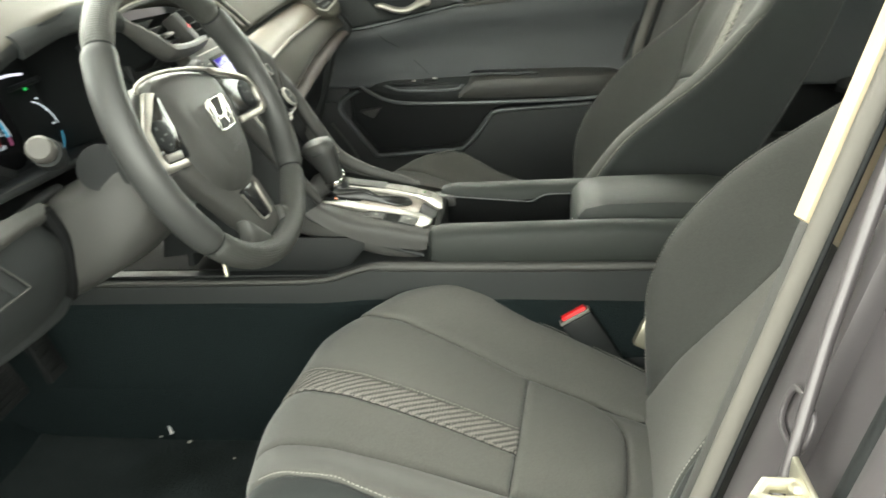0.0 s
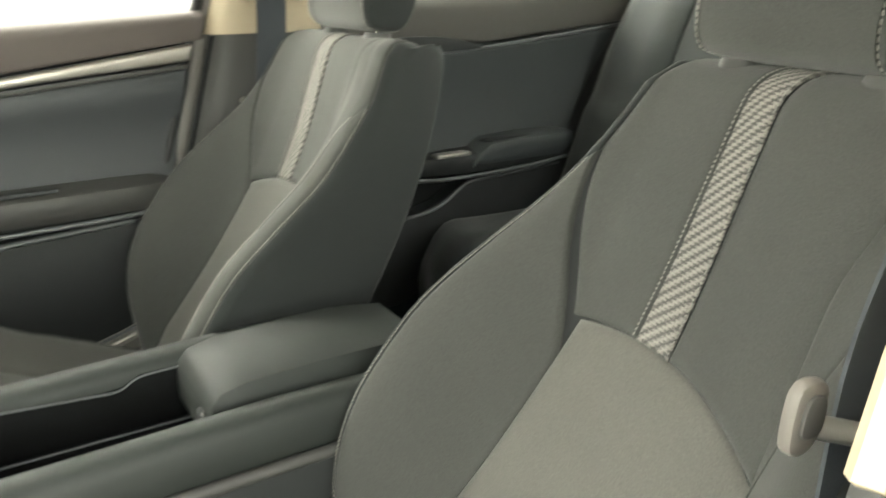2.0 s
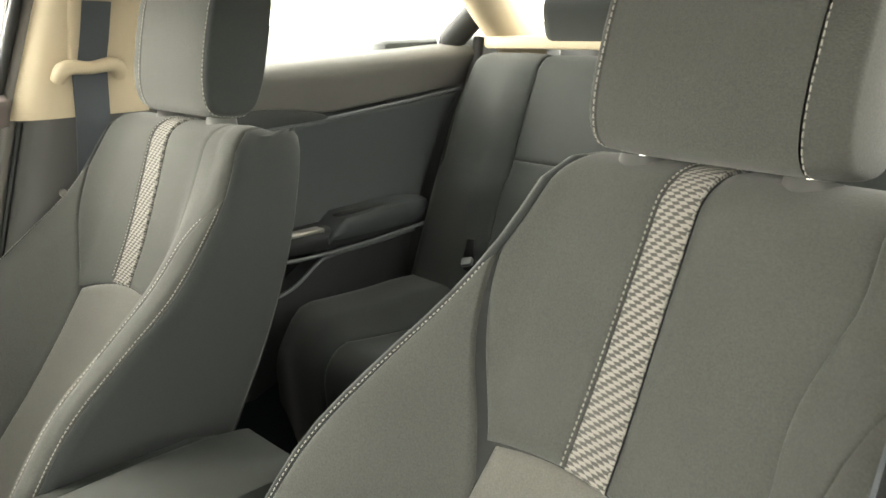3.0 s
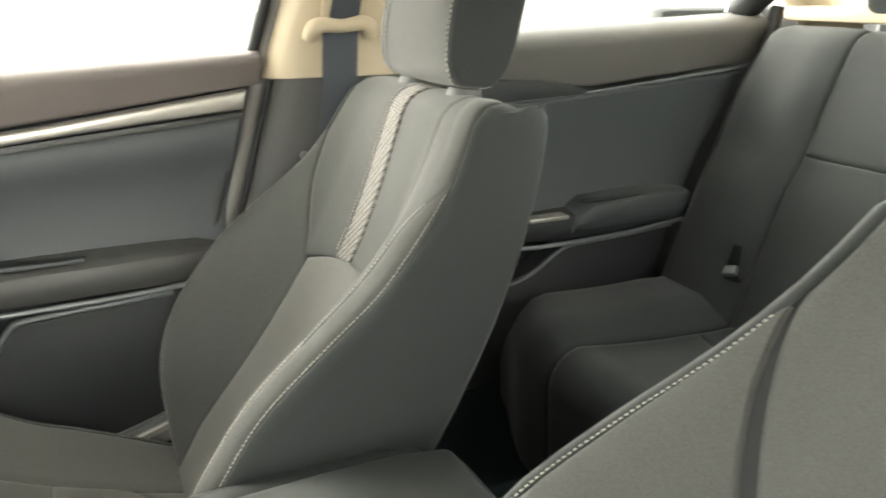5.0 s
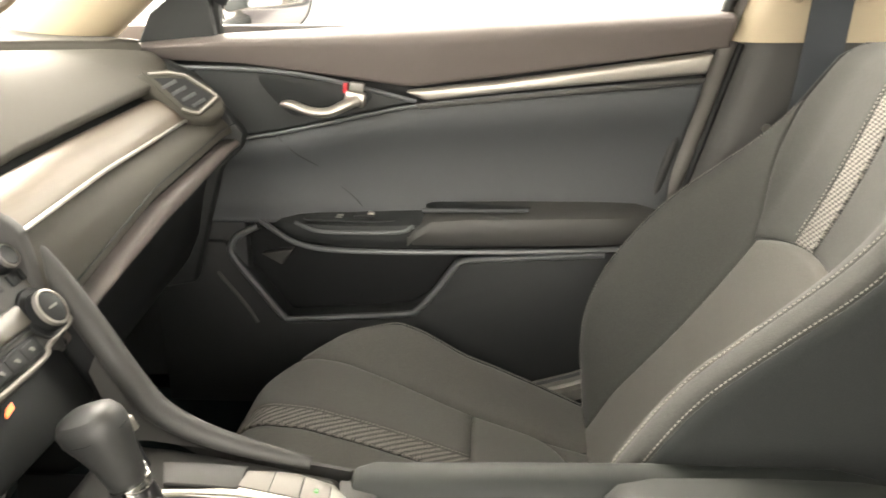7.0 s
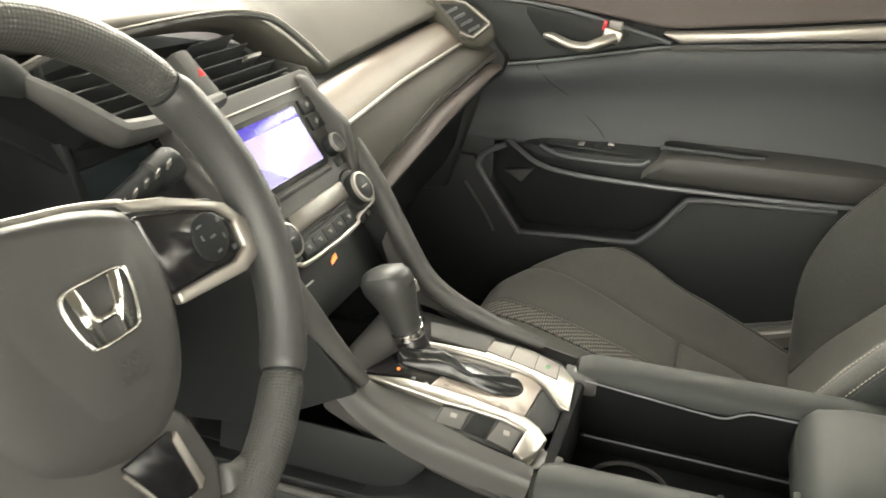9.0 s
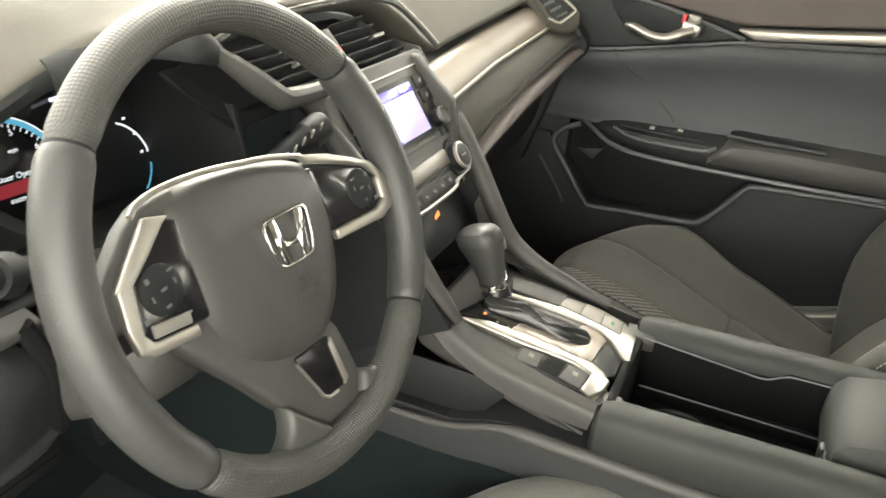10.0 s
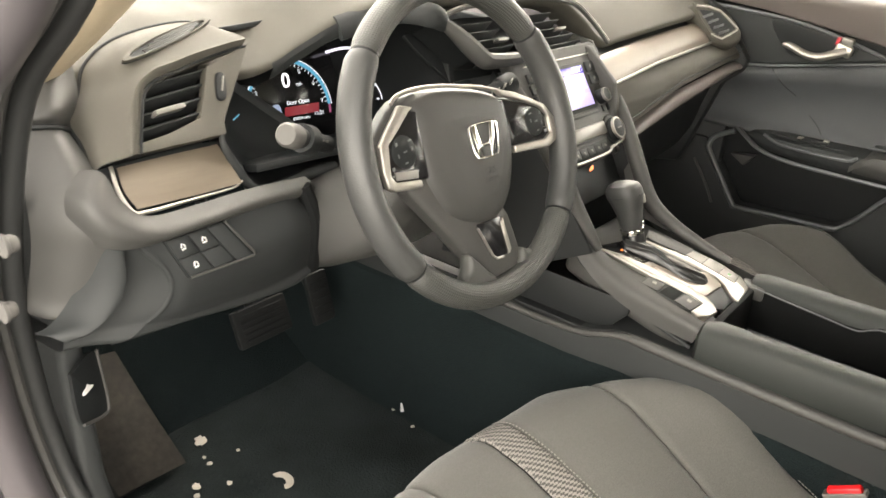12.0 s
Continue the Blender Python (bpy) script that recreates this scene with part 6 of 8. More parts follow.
fo = [(-0.074, 0.0530), (-0.032, 0.0520), (-0.0065, 0.0435), (0.0330, 0.0055), (0.027, -0.001), (-0.0140, -0.0215), (-0.0400, -0.0160), (-0.042, -0.006), (-0.060, 0.024)]
fi = [(-0.060, 0.0400), (-0.030, 0.0395), (-0.0130, 0.0368), (0.0200, 0.0070), (0.014, 0.002), (-0.0155, -0.0130), (-0.0350, -0.0030), (-0.038, 0.004), (-0.052, 0.0285)]
part("vent_frame", ring_prism(fo, fi, 0.004, 0.0018, VM @ pose(0, 0, -0.001)), DASH_SOFT, pv, "grey moulded vent surround")
part("frame_edge", sweep([tuple(VM @ Vector((x, y, 0.0030))) for x, y in ((-0.066, 0.0470), (-0.034, 0.0465), (-0.0110, 0.0410), (0.0075, 0.0245), (0.0255, 0.0062), (0.0235, 0.0030))], 0.0021, 8), SATIN, pv, "bright upper edge of the vent")
part("frame_edge", sweep([tuple(VM @ Vector((x, y, 0.0030))) for x, y in ((0.0235, 0.0030), (0.006, -0.0070), (-0.0145, -0.0175), (-0.0260, -0.0150), (-0.0385, -0.0090))], 0.0019, 8), SATIN, pv, "bright lower edge of the vent")
part("vent_throat", prism(fi, 0.002, 0.0, VM), BLACK, pv)
for k in range(4):
    part("slat", block(0.027, 0.0050, 0.0016, 0.0006, VM @ pose(-0.0420 + 0.0112 * k, 0.0285 - 0.0105 * k, 0.0040, 28, 0, 20)), TRIM_GREY, pv, "grey vent blade")

# ---- centre stack ----
SA = math.atan(0.68)
SM = frame_of((0.0, 0.070, 0.918), (1, 0, 0), (0, math.sin(SA), math.cos(SA)))          # x across, y up the face, z to the cabin
stack = thing("radio_unit", "grey centre stack with radio screen, knobs and climate buttons", "car radio")
stack.matrix_world = SM
face = [(-0.122, 0.002), (-0.112, 0.006), (0.112, 0.006), (0.122, 0.002), (0.124, -0.06), (0.114, -0.118), (0.104, -0.150), (0.090, -0.160), (0.045, -0.166), (0.030, -0.172), (-0.030, -0.172), (-0.045, -0.166), (-0.090, -0.160), (-0.104, -0.150), (-0.114, -0.118), (-0.124, -0.06)]
part("fascia", prism(face, 0.020, 0.004, pose(0, 0, -0.020), 3), PLASTIC_GREY, stack, "grey radio fascia")
part("fascia_line", block(0.190, 0.0016, 0.0015, 0.0004, pose(0, -0.012, 0.0005)), SATIN, stack)
part("screen_bezel", block(0.126, 0.074, 0.003, 0.001, pose(-0.002, -0.059, 0.0005)), BLACK, stack)
SCREEN = glow("screen_light", (0.66, 0.56, 0.98), 1.25)
sc = part("screen", block(0.112, 0.062, 0.002, 0.0004, pose(-0.004, -0.059, 0.0018)), SCREEN, stack, "lit pale violet radio screen")
part("screen_band", block(0.112, 0.012, 0.0006, 0.0001, pose(-0.004, -0.034, 0.0032)), glow("screen_blue", (0.10, 0.06, 0.75), 0.9), sc, "blue top bar of the screen")
part("screen_field", prism([(-0.060, -0.0895), (-0.060, -0.062), (-0.02, -0.0895)], 0.0006, 0.0, pose(0, 0, 0.0030)), bpy.data.materials["screen_blue"], sc)
WLIGHT = glow("screen_white", (1.0, 0.98, 1.0), 1.6)
part("screen_clock", lettering("11:31", 0.0105, pose(0.030, -0.034, 0.0042), 0.0001), WLIGHT, sc)
part("screen_station", lettering("94.7MHz", 0.0115, pose(0.022, -0.053, 0.0034), 0.0001), WLIGHT, sc)
part("screen_rule", block(0.07, 0.0008, 0.0004, 0.0001, pose(0.012, -0.063, 0.0032)), WLIGHT, sc)
for k in range(2):
    part("side_button", block(0.024, 0.0165, 0.004, 0.001, pose(0.0775, -0.0325 - 0.0195 * k, 0.0015)), PLASTIC, stack)
    part("button_mark", block(0.006, 0.004, 0.0006, 0.0001, pose(0.0775, -0.0325 - 0.0195 * k, 0.0038, 0, 0, 40)), SILVER_PAINT, stack)
for k in range(4):
    part("side_button", block(0.026, 0.014, 0.004, 0.001, pose(-0.086, -0.030 - 0.0165 * k, 0.0015)), PLASTIC, stack)
    part("button_mark", block(0.010, 0.002, 0.0006, 0.0001, pose(-0.086, -0.030 - 0.0165 * k, 0.0038)), SILVER_PAINT, stack)


def knob(x, y, r, h, ring_mat):
    k = part("knob", lathe([(r * 0.98, 0), (r, 0.002), (r * 0.93, h - 0.002), (r * 0.86, h), (0, h)], 30, pose(x, y, 0)), BLACK, stack, "black rotary knob")
    part("knob_ring", lathe([(r * 0.80, h - 0.0005), (r * 0.80, h + 0.0012), (r * 0.92, h + 0.0006), (r * 0.95, h - 0.003)], 30, pose(x, y, 0)), ring_mat, k, "bright knob ring")
    part("knob_face", lathe([(r * 0.76, h), (r * 0.70, h + 0.0008), (0, h + 0.0008)], 26, pose(x, y, 0)), PLASTIC, k)
    return k


knob(0.0755, -0.0825, 0.0118, 0.014, SILVER_PAINT)
knob(-0.086, -0.100, 0.0115, 0.020, SILVER_PAINT)
for s in (-1, 1):
    part("knob_base", lathe([(0, 0.002), (0.024, 0.002), (0.0255, 0), (0, 0)], 30, pose(s * 0.079 - 0.004, -0.137, 0.001)), BLACK, stack)
    k = knob(s * 0.079 - 0.004, -0.1370, 0.0185, 0.013, SATIN)
    part("knob_mark", block(0.012, 0.002, 0.0006, 0.0001, pose(s * 0.079 - 0.004, -0.1370, 0.0142)), SILVER_PAINT, k)
for dx in (-0.006, 0.009):
    part("small_button", block(0.011, 0.011, 0.003, 0.001, pose(0.082 + dx, -0.1005, 0.001)), PLASTIC, stack)
part("disc_slot", block(0.122, 0.0065, 0.002, 0.0004, pose(-0.002, -0.1015, 0.0)), BLACK, stack, "narrow black disc slot")
part("slot_flap", block(0.116, 0.003, 0.002, 0.0004, pose(-0.002, -0.1005, 0.001)), PLASTIC_GREY, stack)
part("climate_band", block(0.112, 0.020, 0.006, 0.0025, pose(0, -0.1285, 0.001)), mk("climate_grey", (0.13, 0.12, 0.105), 0.35, 0.2, var=0.05), stack, "silver climate display band")
part("climate_gap", block(0.112, 0.003, 0.004, 0.0005, pose(0, -0.1405, 0.0005)), BLACK, stack)
part("button_bed", prism([(-0.066, -0.145), (0.048, -0.145), (0.045, -0.1635), (-0.064, -0.1635)], 0.003, 0.001, pose(0, 0, 0)), BLACK, stack)
for k in range(5):
    part("climate_button", block(0.0198, 0.0125, 0.004, 0.001, pose(-0.0525 + 0.0212 * k, -0.1545, 0.002)), PLASTIC, stack)
    part("button_mark", block(0.0055, 0.0016, 0.0005, 0.0001, pose(-0.0525 + 0.0212 * k, -0.1535, 0.0043)), SILVER_PAINT, stack)
    part("button_mark", block(0.0030, 0.0040, 0.0005, 0.0001, pose(-0.0515 + 0.0212 * k, -0.1550, 0.0044, 0, 0, 20 * k)), SILVER_PAINT, stack)
u = bez([(-0.104, -0.148, 0.001), (-0.094, -0.1585, 0.001), (-0.078, -0.1605, 0.001), (-0.066, -0.1655, 0.001), (-0.01, -0.1675, 0.001), (0.042, -0.1665, 0.001), (0.055, -0.1610, 0.001), (0.094, -0.1570, 0.001), (0.104, -0.148, 0.001)], 60)
part("chrome_rail", sweep(u, 0.0024, 8), SATIN, stack, "bright rail under the climate buttons")
part("seat_belt_lamp", prism([(-0.006, 0), (0.006, 0.002), (0.008, 0.007), (0.001, 0.006), (-0.005, 0.003)], 0.001, 0.0, pose(-0.028, -0.182, 0.002)), glow("orange_lamp", (1.0, 0.20, 0.02), 2.0), stack, "small orange warning lamp")
part("lower_face", prism([(-0.098, -0.168), (0.098, -0.168), (0.090, -0.225), (-0.090, -0.225)], 0.02, 0.004, pose(0, 0, -0.045)), BLACK, stack)
part("lower_mark", block(0.016, 0.002, 0.0005, 0.0001, pose(-0.052, -0.186, -0.02)), WHITE_MARK, stack)
# side fins from the stack down to the console
for s in (-1, 1):
    pts = [(s * 0.122, 0.060, 0.885), (s * 0.120, 0.016, 0.84), (s * 0.112, -0.022, 0.790), (s * 0.104, -0.058, 0.735), (s * 0.099, -0.080, 0.706), (s * 0.095, -0.105, 0.690), (s * 0.093, -0.140, 0.675), (s * 0.095, -0.185, 0.660), (s * 0.098, -0.225, 0.648)]
    if s < 0:
        pts = pts[:5] + [(-0.092, -0.095, 0.684)]
    part("fin", sweep(bez(pts, 40), np.interp(np.linspace(0, 1, 40), [0, 0.2, 0.5, 0.75, 1], [0.010, 0.013, 0.013, 0.010, 0.006]), 12), PLASTIC_GREY, dash, "curved fin beside the stack")
    web = prism(yz([(0.10, 0.90), (0.02, 0.835), (-0.02, 0.785), (-0.06, 0.73), (-0.096, 0.685), (0.02, 0.62), (0.16, 0.60)]), 0.008, 0.002, door_plane(s * 0.112 + 0.004))
    part("fin_web", web, BLACK, dash)
side = prism(yz([(0.074, 0.922), (0.034, 0.866), (0.002, 0.818), (-0.014, 0.794), (0.03, 0.77), (0.13, 0.80), (0.13, 0.93)]), 0.006, 0.0015, door_plane(0.127))
part("stack_cheek", side, PLASTIC_GREY, dash, "grey cheek beside the radio fascia")
part("cubby_back", block(0.21, 0.01, 0.28, 0.002, pose(0, 0.12, 0.72)), BLACK, dash)

# ---- centre vents under the arched lip ----
vents = thing("centre_vents", "pair of black slatted air vents with a hazard switch between", "air vent")
vents.matrix_world = SM
part("vent_box", prism([(-0.19, 0.002), (-0.23, 0.05), (-0.245, 0.075), (-0.12, 0.088), (0.06, 0.080), (0.12, 0.055), (0.160, -0.004), (0.12, -0.002)], 0.006, 0.001, pose(0, 0, -0.060)), BLACK, vents)
arch = bez([(-0.225, 0.074, -0.004), (-0.17, 0.082, 0.0), (-0.06, 0.0835, 0.003), (0.03, 0.0800, 0.004), (0.085, 0.071, 0.004), (0.113, 0.058, 0.004), (0.140, 0.026, 0.004), (0.158, -0.004, 0.004)], 40)
part("arch_lip", sweep(arch, 0.0032, 8), PLASTIC_GREY, vents)
part("arch_line", sweep(arch + np.array((0.002, 0.003, 0.003)), 0.0011, 6), SATIN, vents, "thin bright line round the arch")
chin = bez([(-0.240, 0.062, 0.010), (-0.222, 0.040, 0.012), (-0.196, 0.010, 0.012), (-0.180, 0.003, 0.012), (-0.120, 0.000, 0.010), (-0.05, 0.004, 0.004)], 36)
part("chin", sweep(chin, np.interp(np.linspace(0, 1, 36), [0, 0.3, 0.6, 1], [0.006, 0.010, 0.010, 0.007]), 10, squash=1.4), PLASTIC_GREY, vents, "moulded chin under the vents")
bm = grid(np.array([chin + np.array((0.0, 0.004, -0.004)), chin + np.array((0.006, 0.010, -0.030)), chin + np.array((0.010, 0.012, -0.062))]))
part("chin_wall", bm, BLACK, vents)
tip = SM @ Vector((-0.238, 0.060, 0.008))
part("hood_edge", sweep(bez([tuple(tip), (tip.x - 0.022, tip.y + 0.006, tip.z + 0.012), (-0.285, 0.144, 0.984), (-0.35, 0.172, 0.964)], 24), np.interp(np.linspace(0, 1, 24), [0, 0.3, 1], [0.007, 0.011, 0.011]), 10, squash=1.4), PLASTIC, dash, "dark edge of the instrument hood")
for k in range(5):
    y = 0.010 + 0.0125 * k
    part("slat", block(0.098, 0.0022, 0.020, 0.0008, pose(-0.117 - 0.010 * k, y, -0.020, -18, 0, 0)), PLASTIC, vents, "black vent slat")
    part("slat", block(0.128 - 0.014 * k, 0.0022, 0.022, 0.0008, pose(0.040 - 0.007 * k, y, -0.020, -18, 0, 0)), PLASTIC, vents, "black vent slat")
for x, y in ((-0.105, 0.034), (0.055, 0.036)):
    part("vent_tab", block(0.026, 0.0042, 0.010, 0.0012, pose(x, y, -0.010)), SILVER_PAINT, vents, "small silver vent tab")
hz = part("hazard_pod", prism([(-0.066, 0.058), (-0.044, 0.060), (-0.032, 0.010), (-0.056, 0.006)], 0.024, 0.004, pose(0, 0, -0.024)), PLASTIC_GREY, vents)
part("hazard_mark", prism([(-0.0045, -0.004), (0.0045, -0.004), (0, 0.0045)], 0.0006, 0.0, pose(-0.046, 0.034, 0.0005)), RED, hz, "red hazard triangle")

# ---- instrument binnacle ----
cluster = thing("instrument_cluster", "lit digital instrument cluster in a black hooded binnacle", "instrument cluster")
IM = frame_of((-0.338, 0.262, 0.862), (1, -0.10, 0), (0, 0.30, 1))
cluster.matrix_world = IM
part("back_plate", block(0.30, 0.17, 0.012, 0.004, pose(0.03, -0.002, -0.02)), BLACK, cluster)
part("display", prism(smooth_loop([(-0.090, -0.020), (-0.092, 0.03), (-0.06, 0.058), (0.03, 0.070), (0.075, 0.06), (0.082, -0.05), (0.0, -0.064), (-0.05, -0.055)], 44), 0.004, 0.001, pose(0, 0, -0.014)), GLOSS, cluster, "black glossy display")
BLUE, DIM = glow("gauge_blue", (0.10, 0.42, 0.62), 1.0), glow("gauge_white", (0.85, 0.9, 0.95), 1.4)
gx, gy, gr = -0.002, -0.022, 0.0665
for a0, a1, w, m in ((2, 160, 0.0052, BLUE), (2, 160, 0.0012, DIM)):
    ro = gr + (0.003 if m is DIM else 0)
    part("gauge_arc", sweep([(gx + ro * math.cos(radians(a)), gy + ro * math.sin(radians(a)), -0.0090 + 0.001 * (m is DIM)) for a in np.linspace(a0, a1, 50)], w / 2, 6, squash=0.3), m, cluster)
part("gauge_red", sweep([(gx + gr * math.cos(radians(a)), gy + gr * math.sin(radians(a)), -0.0090) for a in np.linspace(-8, 22, 12)], 0.0018, 6, squash=0.3), glow("gauge_red", (0.45, 0.10, 0.22), 0.8), cluster)
for i in range(2, 8):
    a = radians(8 + 28 * (7 - i))
    part("gauge_number", lettering(str(i), 0.0080, pose(gx + 0.0560 * math.cos(a), gy + 0.0560 * math.sin(a), -0.0096), 0.0001), DIM, cluster)
for i in range(29):
    a = radians(160 - i * 5.5)
    part("gauge_tick", block(0.004, 0.0007, 0.0003, 0.0, pose(gx + 0.0620 * math.cos(a), gy + 0.0620 * math.sin(a), -0.0096, 0, 0, math.degrees(a))), DIM, cluster)
gx, gy = 0.001, 0.0005
part("speed_digit", lettering("0", 0.027, pose(gx - 0.002, gy + 0.018, -0.0096), 0.0002), glow("digit_white", (1, 1, 1), 2.4), cluster, "white speed readout")
part("speed_unit", lettering("mph", 0.0055, pose(gx + 0.018, gy + 0.012, -0.0096), 0.0001), DIM, cluster)
part("warning_text", lettering("Door Open", 0.0076, pose(gx + 0.012, gy - 0.011, -0.0094), 0.0001), DIM, cluster)
part("warning_field", prism([(-0.010, -0.016), (0.046, -0.016), (0.044, -0.028), (-0.012, -0.028)], 0.0006, 0.0, pose(gx, gy, -0.0100)), glow("warning_red", (0.42, 0.02, 0.04), 0.6), cluster, "red warning field")
car = part("car_symbol", prism(smooth_loop([(-0.006, -0.011), (0.006, -0.011), (0.007, 0.004), (0.004, 0.011), (-0.004, 0.011), (-0.007, 0.004)], 22), 0.0008, 0.0, pose(gx - 0.024, gy - 0.022, -0.0098)), glow("symbol_blue", (0.45, 0.55, 0.75), 0.8), cluster)
part("door_symbol", prism([(-0.004, 0), (0.003, 0.006), (0.003, -0.001), (-0.003, -0.006)], 0.0006, 0.0, pose(gx - 0.034, gy - 0.016, -0.0094)), bpy.data.materials["gauge_red"], cluster)
part("odometer", lettering("034259 miles", 0.0052, pose(gx + 0.014, gy - 0.0330, -0.0096), 0.0001), DIM, cluster)
part("clock_text", lettering("11:31", 0.0078, pose(gx + 0.044, gy - 0.0300, -0.0096), 0.0001), DIM, cluster)
part("outside_temperature", lettering("54°F", 0.0055, pose(gx - 0.022, gy - 0.0345, -0.0096), 0.0001), DIM, cluster)
part("lit_strip", sweep(bez([(0.062, 0.049, 0.004), (0.092, 0.052, 0.004), (0.125, 0.049, 0.004)], 14), 0.0018, 6), glow("strip_white", (0.85, 0.82, 0.95), 1.6), cluster, "lit white strip")
# fuel and temperature arc at the right
for a0, a1, m in ((35, 100, DIM), (-30, 20, BLUE)):
    part("side_gauge", sweep([(0.116 + 0.044 * math.cos(radians(a)), -0.030 + 0.044 * math.sin(radians(a)), -0.006) for a in np.linspace(a0 - 30, a1 - 30, 24)], 0.0011, 6, squash=0.3), m, cluster)
for dx, dy in ((0.142, 0.014), (0.150, -0.004), (0.152, -0.024)):
    part("side_mark", block(0.004, 0.0025, 0.0004, 0.0001, pose(dx, dy, -0.0060)), DIM, cluster)
part("turn_lamp", block(0.006, 0.004, 0.0004, 0.0001, pose(0.129, 0.030, -0.005)), glow("green_lamp", (0.05, 0.6, 0.12), 1.2), cluster, "green lamp")
# cavity round the display
part("cavity_floor", prism([(-0.15, -0.065), (0.19, -0.065), (0.19, -0.075), (-0.15, -0.075)], 0.14, 0.004, pose(0, 0, -0.02)), BLACK, cluster)
part("cavity_side", block(0.010, 0.15, 0.16, 0.003, pose(0.165, 0.01, 0.055)), BLACK, cluster)
part("hood_lining", prism([(-0.12, 0.082), (0.17, 0.105), (0.17, 0.112), (-0.12, 0.089)], 0.07, 0.002, pose(0, 0, -0.02)), BLACK, cluster)
part("trip_stem", sweep([(0.10, 0.035, -0.005), (0.10, 0.036, 0.045)], 0.004, 8), BLACK, cluster)
# binnacle: dark side walls, the diagonal ledge before the display and the moulded edge under it
def sheet(rows, n=16, m=12):
    """A smooth skin over a few rows of points; its faces look towards the cabin."""
    A = np.array([bez(r, n) for r in rows])
    B = np.array([bez(A[:, j], m) for j in range(n)])
    bm = grid(B)
    bmesh.ops.recalc_face_normals(bm, faces=bm.faces)
    if sum((f.normal.y + 0.3 * f.normal.x) * f.calc_area() for f in bm.faces) > 0:
        bmesh.ops.reverse_faces(bm, faces=bm.faces)
    return bm


EDGE = [(-0.472, 0.200, 0.938), (-0.498, 0.182, 0.914), (-0.533, 0.156, 0.880), (-0.539, 0.151, 0.866), (-0.527, 0.147, 0.838), (-0.512, 0.144, 0.814), (-0.497, 0.142, 0.804), (-0.474, 0.142, 0.801), (-0.421, 0.142, 0.806), (-0.38, 0.142, 0.806)]
LEDGE = [(-0.4674, 0.236, 0.9056), (-0.4587, 0.235, 0.8973), (-0.4473, 0.234, 0.8885), (-0.4348, 0.233, 0.88), (-0.4218, 0.231, 0.8701), (-0.4076, 0.229, 0.8597), (-0.393, 0.227, 0.8491), (-0.3779, 0.225, 0.8373), (-0.3621, 0.222, 0.8224), (-0.3397, 0.218, 0.8091)]
part("binnacle_wall", sheet([EDGE, [tuple((np.array(p) + q) / 2 + (-0.004, 0.016, -0.010)) for p, q in zip(EDGE, LEDGE)], LEDGE], 36, 10), BLACK, dash, "black inner wall of the binnacle")
part("display_ledge", sweep(bez(LEDGE, 30), 0.0045, 10, squash=1.5), PLASTIC, dash, "diagonal ledge before the display")
part("display_skirt", sheet([LEDGE, [(x + 0.004, y + 0.045, z + 0.004) for x, y, z in LEDGE]], 24, 4), BLACK, dash)
part("binnacle_edge", sweep(bez(EDGE[2:], 40), np.interp(np.linspace(0, 1, 40), [0, 0.3, 1], [0.002, 0.0055, 0.007]), 10), PLASTIC, dash, "moulded edge of the instrument binnacle")
part("binnacle_floor", loft([[(-0.50, 0.148, 0.800), (-0.20, 0.13, 0.80), (-0.20, 0.13, 0.76), (-0.50, 0.148, 0.76)], [(-0.40, 0.30, 0.80), (-0.16, 0.30, 0.80), (-0.16, 0.30, 0.76), (-0.40, 0.30, 0.76)]]), BLACK, dash)

# ---- driver's end: vent pod, bronze trim, switches, knee panel, end covers ----
LM = frame_of((-0.585, 0.155, 0.880), (1, 0.02, 0), (0, 0.555, 0.832))
on = lambda x, y, z=0.0: tuple(LM @ Vector((x, y, z)))  # noqa: E731
VLINE = [(-0.056, -0.008), (-0.047, 0.012), (-0.038, 0.030), (-0.026, 0.050), (-0.010, 0.0605), (0.015, 0.066), (0.054, 0.0745), (0.095, 0.0812), (0.117, 0.0835)]
RIDGE = [(-0.074, -0.010), (-0.064, 0.012), (-0.054, 0.034), (-0.035, 0.058), (-0.012, 0.071), (0.014, 0.0765), (0.050, 0.083), (0.094, 0.0885), (0.119, 0.0905)]
SEAM = [(-0.684, 0.157, 0.861), (-0.675, 0.188, 0.880), (-0.672, 0.212, 0.894), (-0.650, 0.230, 0.915), (-0.636, 0.240, 0.939), (-0.606, 0.246, 0.958), (-0.556, 0.252, 0.968), (-0.500, 0.252, 0.970), (-0.466, 0.243, 0.955)]
rows = [SEAM, [tuple(np.array(p) * 0.62 + np.array(on(*q, 0.006)) * 0.38 + (-0.004, -0.006, 0.006)) for p, q in zip(SEAM, RIDGE)], [on(*q, 0.007) for q in RIDGE], [on(x * 0.4 + p * 0.6, y * 0.4 + r_ * 0.6, 0.010) for (x, y), (p, r_) in zip(VLINE, RIDGE)], [on(x, y, 0.002) for x, y in VLINE]]
part("vent_pod", sheet(rows, 44, 22), DASH_SOFT, dash, "soft moulded cowl round the side vent")
part("pod_seam", sweep(bez(SEAM, 44)[:39], 0.0022, 8), BLACK, dash)
part("pod_underside", sheet([[on(-0.074, -0.010, 0.006), on(-0.05, -0.009, 0.003), on(0.0, -0.008), on(0.051, -0.006)], [(-0.682, 0.170, 0.858), (-0.64, 0.172, 0.860), (-0.58, 0.178, 0.860), (-0.534, 0.18, 0.860)]], 20, 5), BLACK, dash)
